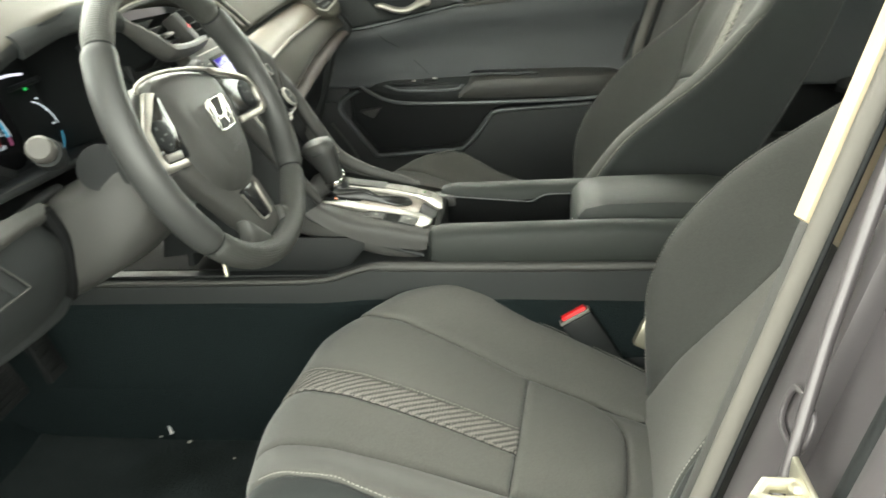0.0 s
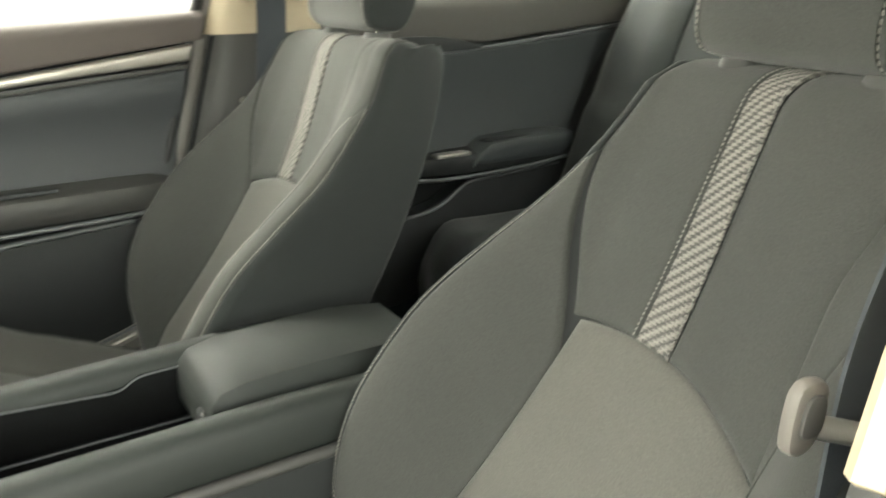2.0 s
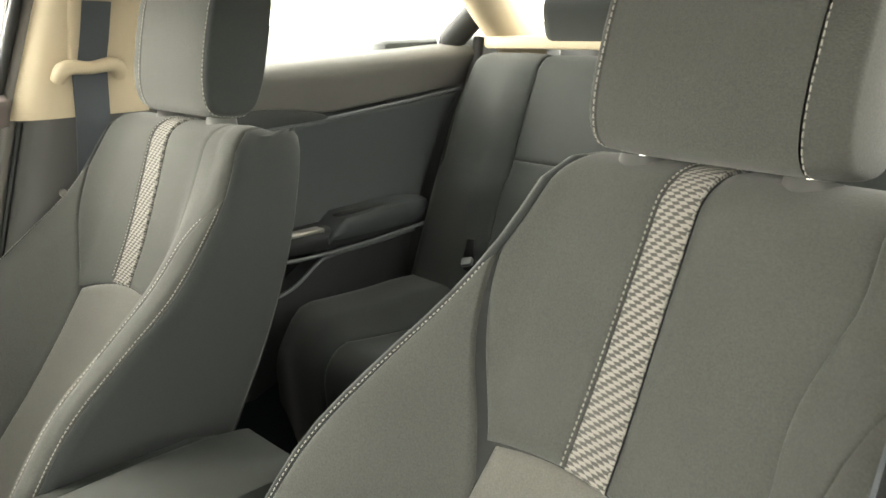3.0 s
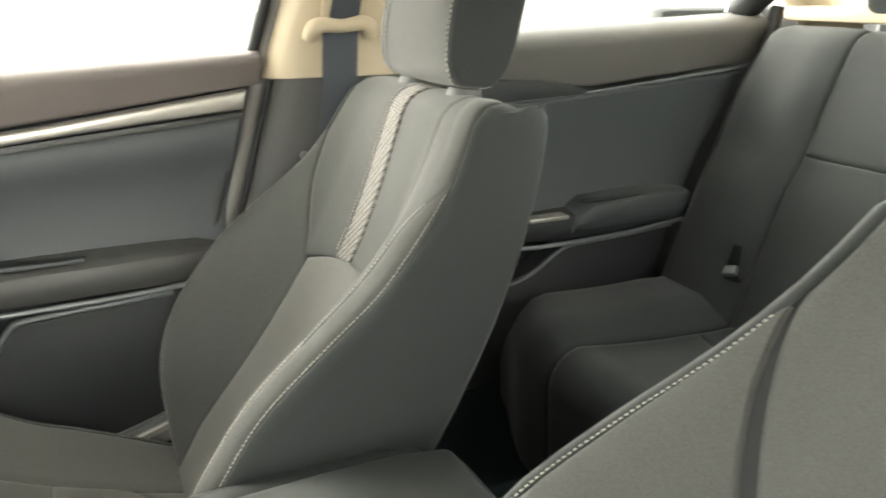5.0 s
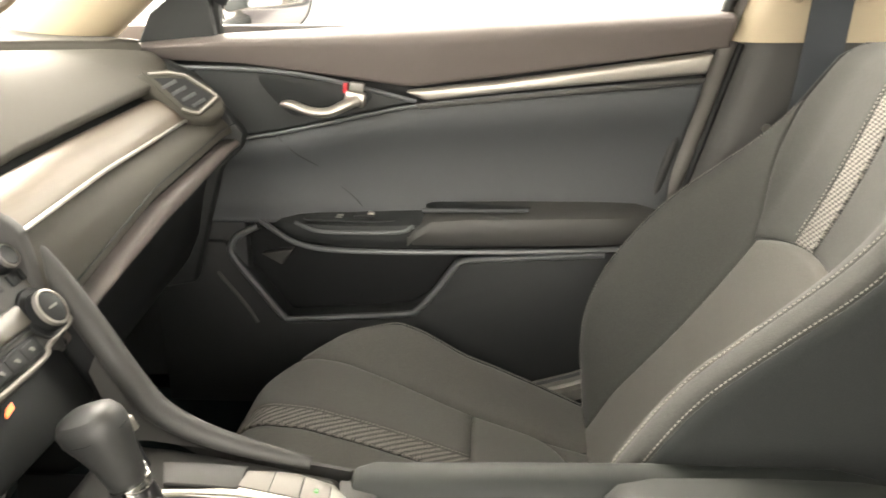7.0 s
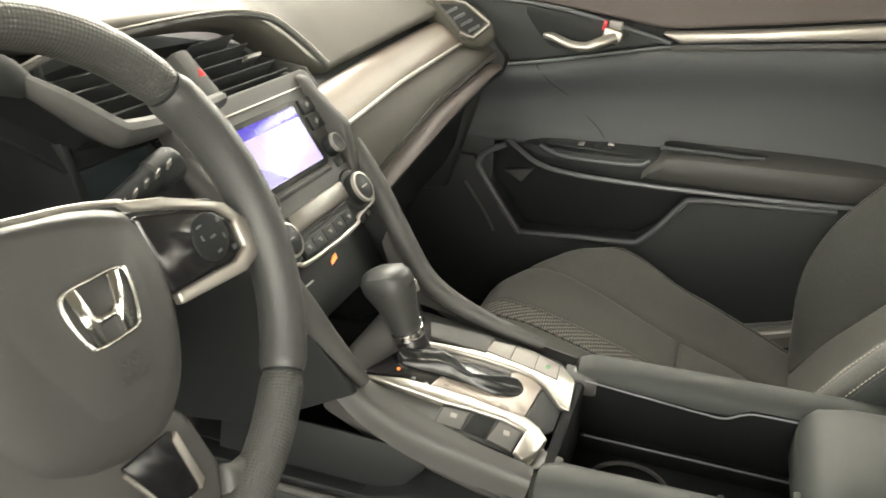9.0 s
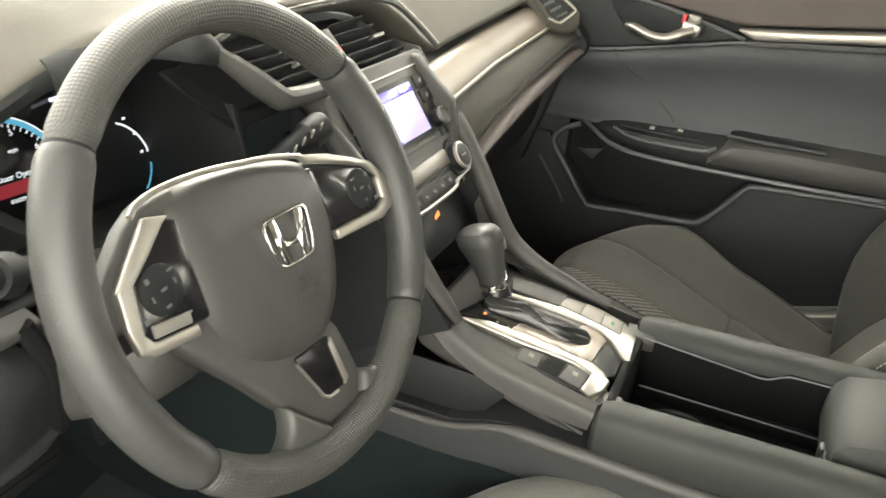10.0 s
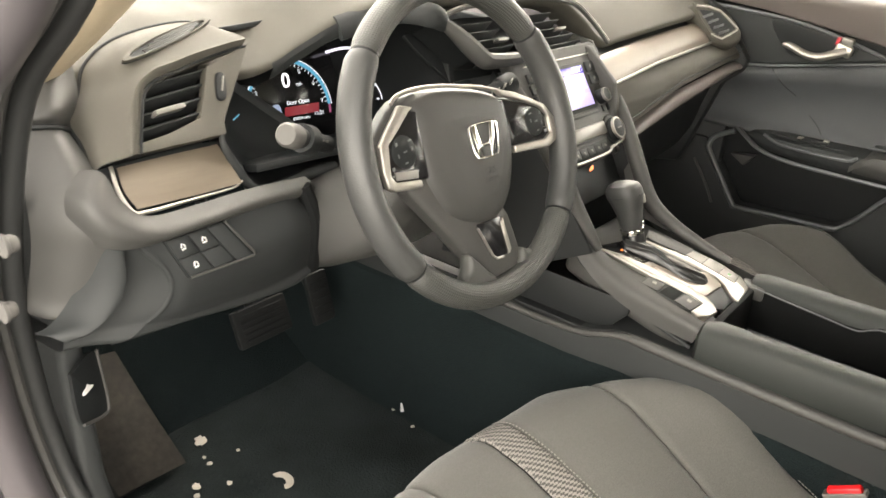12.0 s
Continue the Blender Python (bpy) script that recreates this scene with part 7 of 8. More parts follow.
fo = [(-0.056, -0.008), (-0.045, 0.016), (-0.026, 0.050), (-0.010, 0.0605), (0.015, 0.066), (0.054, 0.0745), (0.128, 0.0865), (0.087, 0.042), (0.054, 0.006), (0.051, -0.008), (0.0, -0.008)]
fi = [(-0.051, 0.001), (-0.041, 0.017), (-0.023, 0.0475), (-0.008, 0.0575), (0.016, 0.063), (0.054, 0.071), (0.116, 0.0822), (0.060, 0.0655), (0.045, 0.040), (0.028, 0.014), (-0.014, 0.005)]
part("vent_bezel", ring_prism(fo, fi, 0.012, 0.002, LM @ pose(0, 0, -0.010)), DASH_SOFT, dash, "grey moulded vent surround")
part("bezel_line", sweep([on(x, y, 0.0025) for x, y in bez([(x + 0.003, y - 0.001, 0) for x, y in VLINE], 40)[:, :2]], 0.0016, 6), BLACK, dash)
part("vent_back", prism(fo, 0.004, 0.001, LM @ pose(0, 0, -0.050)), BLACK, dash)
for k in range(5):
    v = 0.012 + 0.0145 * k
    part("slat", block(0.084, 0.0022, 0.024, 0.0008, LM @ pose(-0.008 + 0.008 * k, v + 0.002, -0.015, -16, 0, 5)), PLASTIC, dash, "dark vent slat")
part("vent_tab", block(0.036, 0.0055, 0.014, 0.0015, LM @ pose(-0.002, 0.029, -0.003, 0, 0, 4)), SILVER_PAINT, dash, "small silver vent tab")
part("vent_wheel", prism(smooth_loop([(-0.006, -0.014), (0.004, -0.014), (0.0075, 0.012), (-0.0025, 0.012)], 20), 0.006, 0.002, LM @ pose(0.065, 0.043, 0.001, 0, 0, -14)), BLACK, dash, "vent shut-off wheel")
part("wheel_mark", block(0.002, 0.018, 0.002, 0.0004, LM @ pose(0.067, 0.044, 0.0072, 0, 0, -30)), SILVER_PAINT, dash)
# blue reflection at the edge of the cluster glass, added as a glowing bar
part("cluster_reflection", block(0.010, 0.0012, 0.001, 0.0002, pose(-0.513, 0.160, 0.886, 0, -30, 0)), BLUE, dash)
# tweeter grille in the top of the pod
TM = frame_of((-0.553, 0.2155, 0.9625), (0.125, 0.020, 0.017), (0, 0.85, 0.5))
gl = smooth_loop([(-0.066, -0.010), (-0.060, -0.002), (-0.012, 0.007), (0.046, 0.010), (0.066, 0.006), (0.036, -0.003), (-0.02, -0.009)], 36)
part("tweeter_rim", ring_prism(gl, inset(gl, 0.16), 0.004, 0.0012, TM), DASH_SOFT, dash)
part("tweeter_bed", prism(gl, 0.002, 0.0, TM @ pose(0, 0, -0.001)), BLACK, dash)
for k in range(5):
    part("tweeter_slat", block(0.088 - 0.010 * abs(k - 2), 0.0013, 0.003, 0.0004, TM @ pose(-0.006 + 0.005 * k, -0.005 + 0.0028 * k, 0.002, 0, 0, 6)), PLASTIC_GREY, dash)


part("left_trim", sheet([[(-0.662, 0.152, 0.864), (-0.60, 0.156, 0.863), (-0.538, 0.162, 0.860)], [(-0.668, 0.133, 0.848), (-0.60, 0.139, 0.845), (-0.534, 0.147, 0.842)], [(-0.664, 0.119, 0.8325), (-0.60, 0.1245, 0.8275), (-0.530, 0.131, 0.8235)]]), BRONZE, dash, "brushed bronze trim panel")
part("left_trim_edge", sweep(bez([(-0.668, 0.152, 0.866), (-0.673, 0.134, 0.848), (-0.669, 0.119, 0.831), (-0.655, 0.117, 0.828), (-0.60, 0.123, 0.8245), (-0.545, 0.130, 0.821), (-0.528, 0.134, 0.824)], 40), np.interp(np.linspace(0, 1, 40), [0, 0.4, 0.7, 1], [0.0022, 0.0027, 0.0016, 0.0009]), 8), SATIN, dash, "bright trim edge")
part("lower_roll", sheet([[(-0.704, 0.142, 0.874), (-0.690, 0.128, 0.872), (-0.677, 0.119, 0.842), (-0.655, 0.114, 0.825), (-0.60, 0.118, 0.8205), (-0.53, 0.125, 0.8175), (-0.44, 0.130, 0.810)],
                          [(-0.722, 0.136, 0.860), (-0.712, 0.112, 0.854), (-0.692, 0.100, 0.834), (-0.655, 0.096, 0.817), (-0.60, 0.100, 0.813), (-0.53, 0.107, 0.811), (-0.44, 0.115, 0.804)],
                          [(-0.724, 0.136, 0.836), (-0.714, 0.108, 0.832), (-0.694, 0.096, 0.820), (-0.655, 0.093, 0.809), (-0.60, 0.098, 0.806), (-0.53, 0.106, 0.804), (-0.44, 0.114, 0.797)],
                          [(-0.714, 0.136, 0.810), (-0.703, 0.114, 0.806), (-0.686, 0.105, 0.802), (-0.655, 0.103, 0.800), (-0.60, 0.107, 0.799), (-0.53, 0.112, 0.797), (-0.44, 0.120, 0.791)]], 34, 20), PLASTIC_GREY, dash, "rolled lower edge of the dash")
part("trim_bed", sheet([[(-0.690, 0.150, 0.866), (-0.60, 0.164, 0.864), (-0.53, 0.168, 0.862)], [(-0.685, 0.130, 0.838), (-0.60, 0.128, 0.822), (-0.53, 0.134, 0.819)]], 12, 4), BLACK, dash)
# covers at the dash's end, three pieces with fine gaps
part("end_cover", sheet([[(-0.735, 0.225, 0.912), (-0.700, 0.205, 0.936), (-0.660, 0.216, 0.950)], [(-0.738, 0.215, 0.905), (-0.705, 0.182, 0.918), (-0.662, 0.208, 0.920)], [(-0.735, 0.215, 0.900), (-0.705, 0.186, 0.906), (-0.675, 0.208, 0.893)]], 14, 10), PLASTIC_GREY, dash, "upper end cover of the dash")
part("end_cover", sheet([[(-0.735, 0.215, 0.898), (-0.703, 0.184, 0.903), (-0.677, 0.204, 0.890)], [(-0.740, 0.180, 0.870), (-0.710, 0.145, 0.870), (-0.684, 0.150, 0.862)], [(-0.744, 0.165, 0.830), (-0.722, 0.130, 0.828), (-0.700, 0.116, 0.830)], [(-0.742, 0.175, 0.790), (-0.722, 0.140, 0.786), (-0.698, 0.122, 0.794)], [(-0.744, 0.190, 0.745), (-0.724, 0.152, 0.742), (-0.696, 0.132, 0.765)], [(-0.748, 0.200, 0.722), (-0.732, 0.162, 0.722), (-0.704, 0.142, 0.742)], [(-0.748, 0.27, 0.712), (-0.732, 0.25, 0.710), (-0.704, 0.24, 0.725)]], 14, 34), PLASTIC_GREY, dash, "rounded grey end cover of the dash")
part("end_seam", sweep(bez([(-0.735, 0.213, 0.8995), (-0.705, 0.1825, 0.9045), (-0.677, 0.203, 0.8915)], 16), 0.0026, 6), BLACK, dash)
part("end_core", prism(yz([(0.24, 0.92), (0.20, 0.87), (0.16, 0.83), (0.16, 0.78), (0.22, 0.72), (0.45, 0.70), (0.45, 0.93)]), 0.06, 0.004, door_plane(-0.67)), BLACK, dash)
# knee panel with the switch bank
KN = [[(-0.684, 0.122, 0.797), (-0.673, 0.108, 0.803), (-0.63, 0.108, 0.802), (-0.55, 0.110, 0.800), (-0.49, 0.112, 0.800), (-0.462, 0.124, 0.796)],
      [(-0.684, 0.130, 0.764), (-0.646, 0.100, 0.764), (-0.62, 0.094, 0.764), (-0.55, 0.092, 0.763), (-0.49, 0.096, 0.763), (-0.450, 0.108, 0.765)],
      [(-0.699, 0.134, 0.738), (-0.647, 0.104, 0.733), (-0.62, 0.097, 0.733), (-0.55, 0.097, 0.730), (-0.49, 0.101, 0.728), (-0.446, 0.112, 0.728)],
      [(-0.735, 0.142, 0.714), (-0.664, 0.116, 0.711), (-0.625, 0.110, 0.706), (-0.55, 0.112, 0.700), (-0.49, 0.115, 0.697), (-0.438, 0.124, 0.698)],
      [(-0.742, 0.150, 0.696), (-0.694, 0.136, 0.690), (-0.613, 0.131, 0.688), (-0.542, 0.131, 0.679), (-0.46, 0.131, 0.676), (-0.428, 0.136, 0.684)],
      [(-0.735, 0.28, 0.675), (-0.69, 0.28, 0.665), (-0.613, 0.28, 0.660), (-0.542, 0.28, 0.660), (-0.46, 0.28, 0.660), (-0.428, 0.28, 0.660)]]
part("knee_panel", sheet([r_[1:] for r_ in KN], 40, 40), PLASTIC, dash, "dark knee panel")
part("knee_facet", sheet([[r_[0], tuple((np.array(r_[0]) + r_[1]) / 2 + (0, 0.004, 0)), r_[1]] for r_ in KN], 14, 40), PLASTIC, dash, "side facet of the knee panel")
part("knee_ridge", sweep(bez([tuple(np.array(r_[1]) + (0.001, 0.0035, 0)) for r_ in KN[:5]], 30), 0.0042, 10), PLASTIC, dash)
# black strip that paints the shaded gap beside the column
part("column_gap_shade", sweep(bez([(-0.455, 0.116, 0.806), (-0.444, 0.108, 0.765), (-0.440, 0.112, 0.728), (-0.430, 0.126, 0.690)], 20), 0.0085, 8), RECESS_BLACK, dash)
BAND = [[(-0.708, 0.142, 0.802), (-0.699, 0.120, 0.802), (-0.687, 0.111, 0.799), (-0.681, 0.126, 0.797)],
        [(-0.714, 0.146, 0.766), (-0.704, 0.122, 0.766), (-0.688, 0.111, 0.763), (-0.680, 0.126, 0.763)],
        [(-0.732, 0.150, 0.737), (-0.721, 0.124, 0.737), (-0.704, 0.112, 0.737), (-0.694, 0.128, 0.738)],
        [(-0.748, 0.152, 0.724), (-0.739, 0.129, 0.727), (-0.726, 0.117, 0.722), (-0.716, 0.132, 0.720)],
        [(-0.760, 0.156, 0.720), (-0.753, 0.138, 0.722), (-0.743, 0.128, 0.716), (-0.736, 0.140, 0.712)]]
part("knee_band", sheet(BAND, 14, 26), PLASTIC, dash, "lighter curved band at the knee panel's end")
KM = frame_of((-0.601, 0.0985, 0.779), (1, 0.0, 0.0), (0, 0.36, 0.93))
CELL = lambda u, v: (-0.0300 + 0.0820 * u + v * (-0.0150 - 0.0120 * u), -0.0200 - 0.0010 * u + v * (0.0400 + 0.002 * u))  # noqa: E731
bank = part("switch_bank", prism([CELL(-0.03, -0.05), CELL(1.05, -0.05), CELL(1.05, 1.05), CELL(-0.03, 1.05)], 0.004, 0.0015, KM @ pose(0, 0, -0.002)), BLACK, dash, "bank of dash switches")
for u0, u1, v0, v1, marked in ((0.00, 0.32, 0.51, 1.0, 1), (0.00, 0.32, 0.0, 0.48, 1), (0.345, 0.655, 0.51, 1.0, 1), (0.345, 0.655, 0.0, 0.48, 0), (0.68, 0.94, 0.0, 1.0, 0)):
    part("switch", prism([CELL(u0, v0), CELL(u1, v0), CELL(u1, v1), CELL(u0, v1)], 0.0040, 0.0012, KM), PLASTIC, bank)
    if marked:
        cu_, cv_ = CELL((u0 + u1) / 2, (v0 + v1) / 2)
        part("switch_mark", block(0.0050, 0.0016, 0.0005, 0.0001, KM @ pose(cu_, cv_ - 0.0022, 0.0041, 0, 0, 8)), WHITE_MARK, bank)
        part("switch_mark", block(0.0016, 0.0050, 0.0005, 0.0001, KM @ pose(cu_ - 0.0018, cv_ + 0.0014, 0.0041, 0, 0, -20)), WHITE_MARK, bank)
        part("switch_mark", block(0.0014, 0.0036, 0.0005, 0.0001, KM @ pose(cu_ + 0.0016, cv_ + 0.0010, 0.0041, 0, 0, 25)), WHITE_MARK, bank)
part("bank_edge", sweep([tuple(KM @ Vector((*CELL(u, v), 0.0030))) for u, v in ((1.0, 1.02), (1.0, 0.04), (0.96, -0.03), (0.0, -0.04))], 0.0014, 8), PLASTIC_GREY, bank)
# kick panel with the bonnet release
part("kick_panel", prism(yz([(0.22, 0.70), (0.215, 0.60), (0.20, 0.48), (0.16, 0.40), (0.10, 0.36), (0.10, 0.30), (0.55, 0.30), (0.55, 0.70)]), 0.03, 0.010, door_plane(-0.680), 3), PLASTIC, dash, "dark kick panel")
rel = thing("bonnet_release", "black bonnet release lever with a white symbol", "lever")
RM = frame_of((-0.691, 0.204, 0.598), (1, 0.45, 0), (0, 0.12, 1))
part("recess", prism(smooth_loop([(-0.021, -0.030), (0.012, -0.040), (0.022, -0.032), (0.022, 0.036), (-0.018, 0.034), (-0.022, 0.028)], 32), 0.004, 0.001, RM), BLACK, rel, "black release recess")
part("symbol", prism([(-0.009, -0.003), (-0.005, -0.004), (0.006, -0.002), (0.009, 0.0), (0.003, 0.003), (0.001, 0.006), (-0.0015, 0.003), (-0.0075, 0.001)], 0.001, 0.0, RM @ pose(-0.003, 0.004, 0.0042)), WHITE_MARK, rel, "white bonnet symbol")
part("recess_edge", sweep([tuple(RM @ Vector(p)) for p in bez([(0.023, 0.038, 0.004), (0.024, -0.030, 0.004), (0.014, -0.041, 0.004), (-0.020, -0.032, 0.004)], 20)], 0.0020, 8), PLASTIC_GREY, rel)


# ---- footwell ----
PEDAL = mk("pedal_rubber", (0.0060, 0.0068, 0.0070), 0.75, bump=0.5, bscale=500, var=0.2, spec=0.2)


def pedal(name, x, y, z, w, h, lean, label):
    p = thing(name, label, "pedal", "pedals")
    part("pad", block(w, 0.012, h, 0.004, pose(x, y, z, lean)), PEDAL, p)
    for k in range(5):
        part("tread", block(w * 0.8, 0.004, 0.004, 0.001, pose(x, y, z, lean) @ pose(0, -0.0068, h * (-0.32 + 0.16 * k))), PEDAL, p)
    part("arm", sweep([(x, y + 0.01, z), (x, y + 0.10, z + 0.10), (x + 0.01, y + 0.20, z + 0.22)], 0.010, 8), BLACK, p)


pedal("brake_pedal", -0.334, 0.335, 0.484, 0.104, 0.060, -25, "black rubber brake pedal under the dash")
pedal("accelerator_pedal", -0.210, 0.335, 0.480, 0.046, 0.088, -20, "slim black accelerator pedal under the dash")
rest = thing("footrest", "worn brown-black rubber footrest on the floor", "footrest")
part("pad", sheet([[(-0.600, 0.50, 0.43), (-0.55, 0.495, 0.435), (-0.495, 0.49, 0.43)], [(-0.598, 0.42, 0.352), (-0.545, 0.415, 0.36), (-0.488, 0.41, 0.352)], [(-0.588, 0.352, 0.285), (-0.54, 0.345, 0.29), (-0.478, 0.345, 0.285)]], 12, 16), WORN, rest, "worn rubber pad")
part("base", block(0.13, 0.20, 0.05, 0.01, pose(-0.542, 0.445, 0.322, 38)), BLACK, rest)


def mat_surface(u, v):
    x = -0.60 + 0.46 * u
    y = -0.14 + 0.56 * v
    z = FLOOR + 0.010 + 0.003 * np.sin(9 * u + 4 * v) + 0.02 * np.clip((y - 0.395) / 0.04, 0, 1) ** 2
    return np.stack([x, y, z], -1)


tagged(part("floor_mat", patch(mat_surface, 0.0, 1.0, 0.0, 1.0, 30, 30, tuck=0.009, r=0.012), MAT), "stained black carpet mat on the driver's floor", "floor mat")


def scrap(x, y, size, seed, name="paper_scrap", label="small torn scrap of pale paper on the mat"):
    rnd = random.Random(seed)
    n = 15
    o = [(size * (0.55 + 0.6 * rnd.random()) * math.cos(2 * math.pi * i / n), size * (0.5 + 0.5 * rnd.random()) * math.sin(2 * math.pi * i / n)) for i in range(n)]
    z = FLOOR + 0.0145
    bm = prism(o, 0.0012, 0.0, pose(x, y, z, rnd.uniform(-4, 4), rnd.uniform(-4, 4), rnd.uniform(0, 180)))
    return tagged(part(name, bm, PAPER), label, "paper scrap", "paper scraps")


scrap(-0.431, 0.372, 0.014, 1)
for i, (x, y, q) in enumerate(((-0.452, 0.335, 0.004), (-0.455, 0.318, 0.005), (-0.405, 0.312, 0.004), (-0.500, 0.290, 0.009), (-0.512, 0.274, 0.006), (-0.462, 0.262, 0.005), (-0.152, 0.205, 0.003), (-0.165, 0.150, 0.004), (-0.205, 0.06, 0.002))):
    scrap(x, y, q, 5 + i)
cres = [(0.016 * math.cos(a), 0.020 * math.sin(a)) for a in np.linspace(-2.0, 1.9, 16)] + [(0.006 * math.cos(a) - 0.002, 0.010 * math.sin(a)) for a in np.linspace(1.7, -1.8, 12)]
tagged(part("paper_scrap", prism(cres, 0.0012, 0.0, pose(-0.404, 0.209, FLOOR + 0.0145, 0, 0, -10)), PAPER), "curved torn scrap of pale paper on the mat", "paper scrap", "paper scraps")
tagged(part("white_pin", sweep([(-0.150, 0.186, FLOOR + 0.02), (-0.148, 0.191, FLOOR + 0.034)], [0.0035, 0.0015], 8), WHITE_MARK), "tiny white plastic pin lying on the mat", "pin")

# ---- centre console ----
console = thing("centre_console", "dark centre console with silver-edged shifter plate and padded sides", "console")
# lower body with its ledge
rows = []
for y, w, zt, deep in ((0.56, 0.116, 0.556, 0), (0.06, 0.116, 0.564, 0), (-0.07, 0.117, 0.568, 0), (-0.115, 0.118, 0.575, 0), (-0.150, 0.118, 0.588, 0), (-0.175, 0.118, 0.594, 0), (-0.262, 0.120, 0.594, 0), (-0.266, 0.120, 0.594, 1), (-0.40, 0.122, 0.594, 1), (-0.502, 0.124, 0.596, 1), (-0.506, 0.124, 0.596, 0), (-0.62, 0.126, 0.598, 0), (-0.745, 0.126, 0.598, 0)):
    zd = 0.553 if deep else zt
    rows.append([(-w, y, zt), (-w - 0.010, y, zt - 0.010), (-w - 0.012, y, zt - 0.03), (-w - 0.006, y, 0.50), (-w - 0.012, y, FLOOR), (w + 0.012, y, FLOOR), (w + 0.006, y, 0.50), (w + 0.012, y, zt - 0.03), (w + 0.010, y, zt - 0.010), (w, y, zt), (0.068, y, zt), (0.066, y, zd), (-0.080, y, zd), (-0.084, y, zt)])
part("lower_body", loft(rows), PLASTIC, console, "dark plastic console body")
# tunnel carpet, carried back along the body to paint the shade beside the seats
rows = []
for y, zt, zl in ((0.66, 0.522, 0.42), (0.40, 0.524, 0.41), (0.06, 0.530, 0.40), (-0.08, 0.532, 0.41), (-0.16, 0.538, 0.41), (-0.40, 0.546, 0.40), (-0.92, 0.550, 0.40)):
    w = np.interp(y, [-0.92, -0.62, -0.40, 0.0], [0.1275, 0.1275, 0.1235, 0.1225])
    rows.append([(-w, y, zt), (-w - 0.010, y, zt - 0.010), (-w - 0.012, y, zt - 0.03), (-w - 0.006, y, zl), (-w - 0.012, y, FLOOR), (w + 0.012, y, FLOOR), (w + 0.006, y, zl), (w + 0.012, y, zt - 0.03), (w + 0.010, y, zt - 0.010), (w, y, zt)])
part("tunnel_cover", loft(rows), CARPET, console, "carpeted tunnel with dark sides for the shade beside the seats")
for s in (-1, 1):
    P = bez([(s * 0.124, 0.55, 0.553), (s * 0.124, 0.06, 0.561), (s * 0.126, -0.07, 0.565), (s * 0.127, -0.115, 0.572), (s * 0.127, -0.150, 0.584), (s * 0.127, -0.178, 0.5905), (s * 0.127, -0.22, 0.591), (s * 0.131, -0.40, 0.5925), (s * 0.135, -0.62, 0.5965), (s * 0.135, -0.74, 0.597)], 50)
    part("ledge", sweep(P, np.interp(np.linspace(0, 1, 50), [0, 0.45, 0.56, 0.62, 1], [0.0045, 0.005, 0.006, 0.0085, 0.007]), 10), PLASTIC_GREY, console, "rounded console ledge")
# dark sheet over the body's top, in place of the shade under the stack
part("tray_bed", block(0.190, 0.62, 0.004, 0.001, pose(0, 0.235, 0.5675, -0.8)), RECESS_BLACK, console, "near-black sheet for the shade in the open tray")
for s in (-1, 1):
    # floor and wall blackened to carry the cavity's shade
    part("tray_floor", block(0.022, 0.66, 0.004, 0.001, pose(s * 0.107, 0.20, 0.5665, -0.8)), BLACK, console)
    part("tray_wall", prism(yz([(-0.160, 0.609), (-0.140, 0.585), (-0.114, 0.571), (-0.061, 0.566), (0.069, 0.564), (0.059, 0.629), (-0.161, 0.628)]), 0.004, 0.0015, door_plane(s * 0.098)), BLACK, console, "inner wall of the open tray, blackened for its shade")
SWITCH_GREY = mk("switch_warm_grey", (0.20, 0.185, 0.165), 0.42, bump=0.15, bscale=1500, var=0.06)
# shifter plate
PM = frame_of((0.0, -0.160, 0.6585), (1, 0, 0), (0, 0.975, 0.222))
body = [(-0.100, -0.100), (-0.097, -0.02), (-0.090, 0.06), (-0.078, 0.115), (0.078, 0.115), (0.090, 0.06), (0.097, -0.02), (0.100, -0.100)]
part("shifter_shell", prism(body, 0.055, 0.012, PM @ pose(0, 0, -0.058), 3), PLASTIC_GREY, console, "grey shifter surround")
part("shell_edge", sweep([tuple(PM @ Vector((-0.1015, y, z))) for y, z in ((-0.104, -0.038), (-0.05, -0.036), (0.03, -0.030), (0.08, -0.016), (0.12, 0.01))], 0.0035, 8), PLASTIC, console)
left = [(-0.0735, 0.078), (-0.0528, 0.042), (-0.0440, 0.006), (-0.0398, -0.0194), (-0.0368, -0.0573), (-0.0335, -0.080), (-0.0400, -0.095), (-0.0520, -0.106), (-0.0750, -0.102), (-0.0930, -0.092), (-0.0880, -0.081), (-0.0535, -0.0845), (-0.0505, -0.061), (-0.0555, -0.031), (-0.0625, -0.004), (-0.0665, 0.030)]
right = [(0.0115, 0.047), (0.022, 0.015), (0.0300, -0.0168), (0.0350, -0.050), (0.0345, -0.068), (0.026, -0.086), (0.006, -0.104), (0.004, -0.116), (0.056, -0.112), (0.075, -0.094), (0.0800, -0.060), (0.0785, -0.045), (0.067, -0.013), (0.044, -0.010), (0.033, 0.012), (0.020, 0.047)]
part("silver_rail", prism(left, 0.009, 0.0022, PM @ pose(0, 0, -0.005), 3), CONSOLE_SILVER, console, "satin silver console rail")
part("silver_rail", prism(right, 0.009, 0.0022, PM @ pose(0, 0, -0.005), 3), CONSOLE_SILVER, console, "satin silver console rail")
part("rail_end", prism([(-0.092, -0.100), (-0.062, -0.1085), (-0.046, -0.100), (-0.050, -0.094), (-0.088, -0.094)], 0.034, 0.003, PM @ pose(0, 0, -0.036)), CONSOLE_SILVER, console)
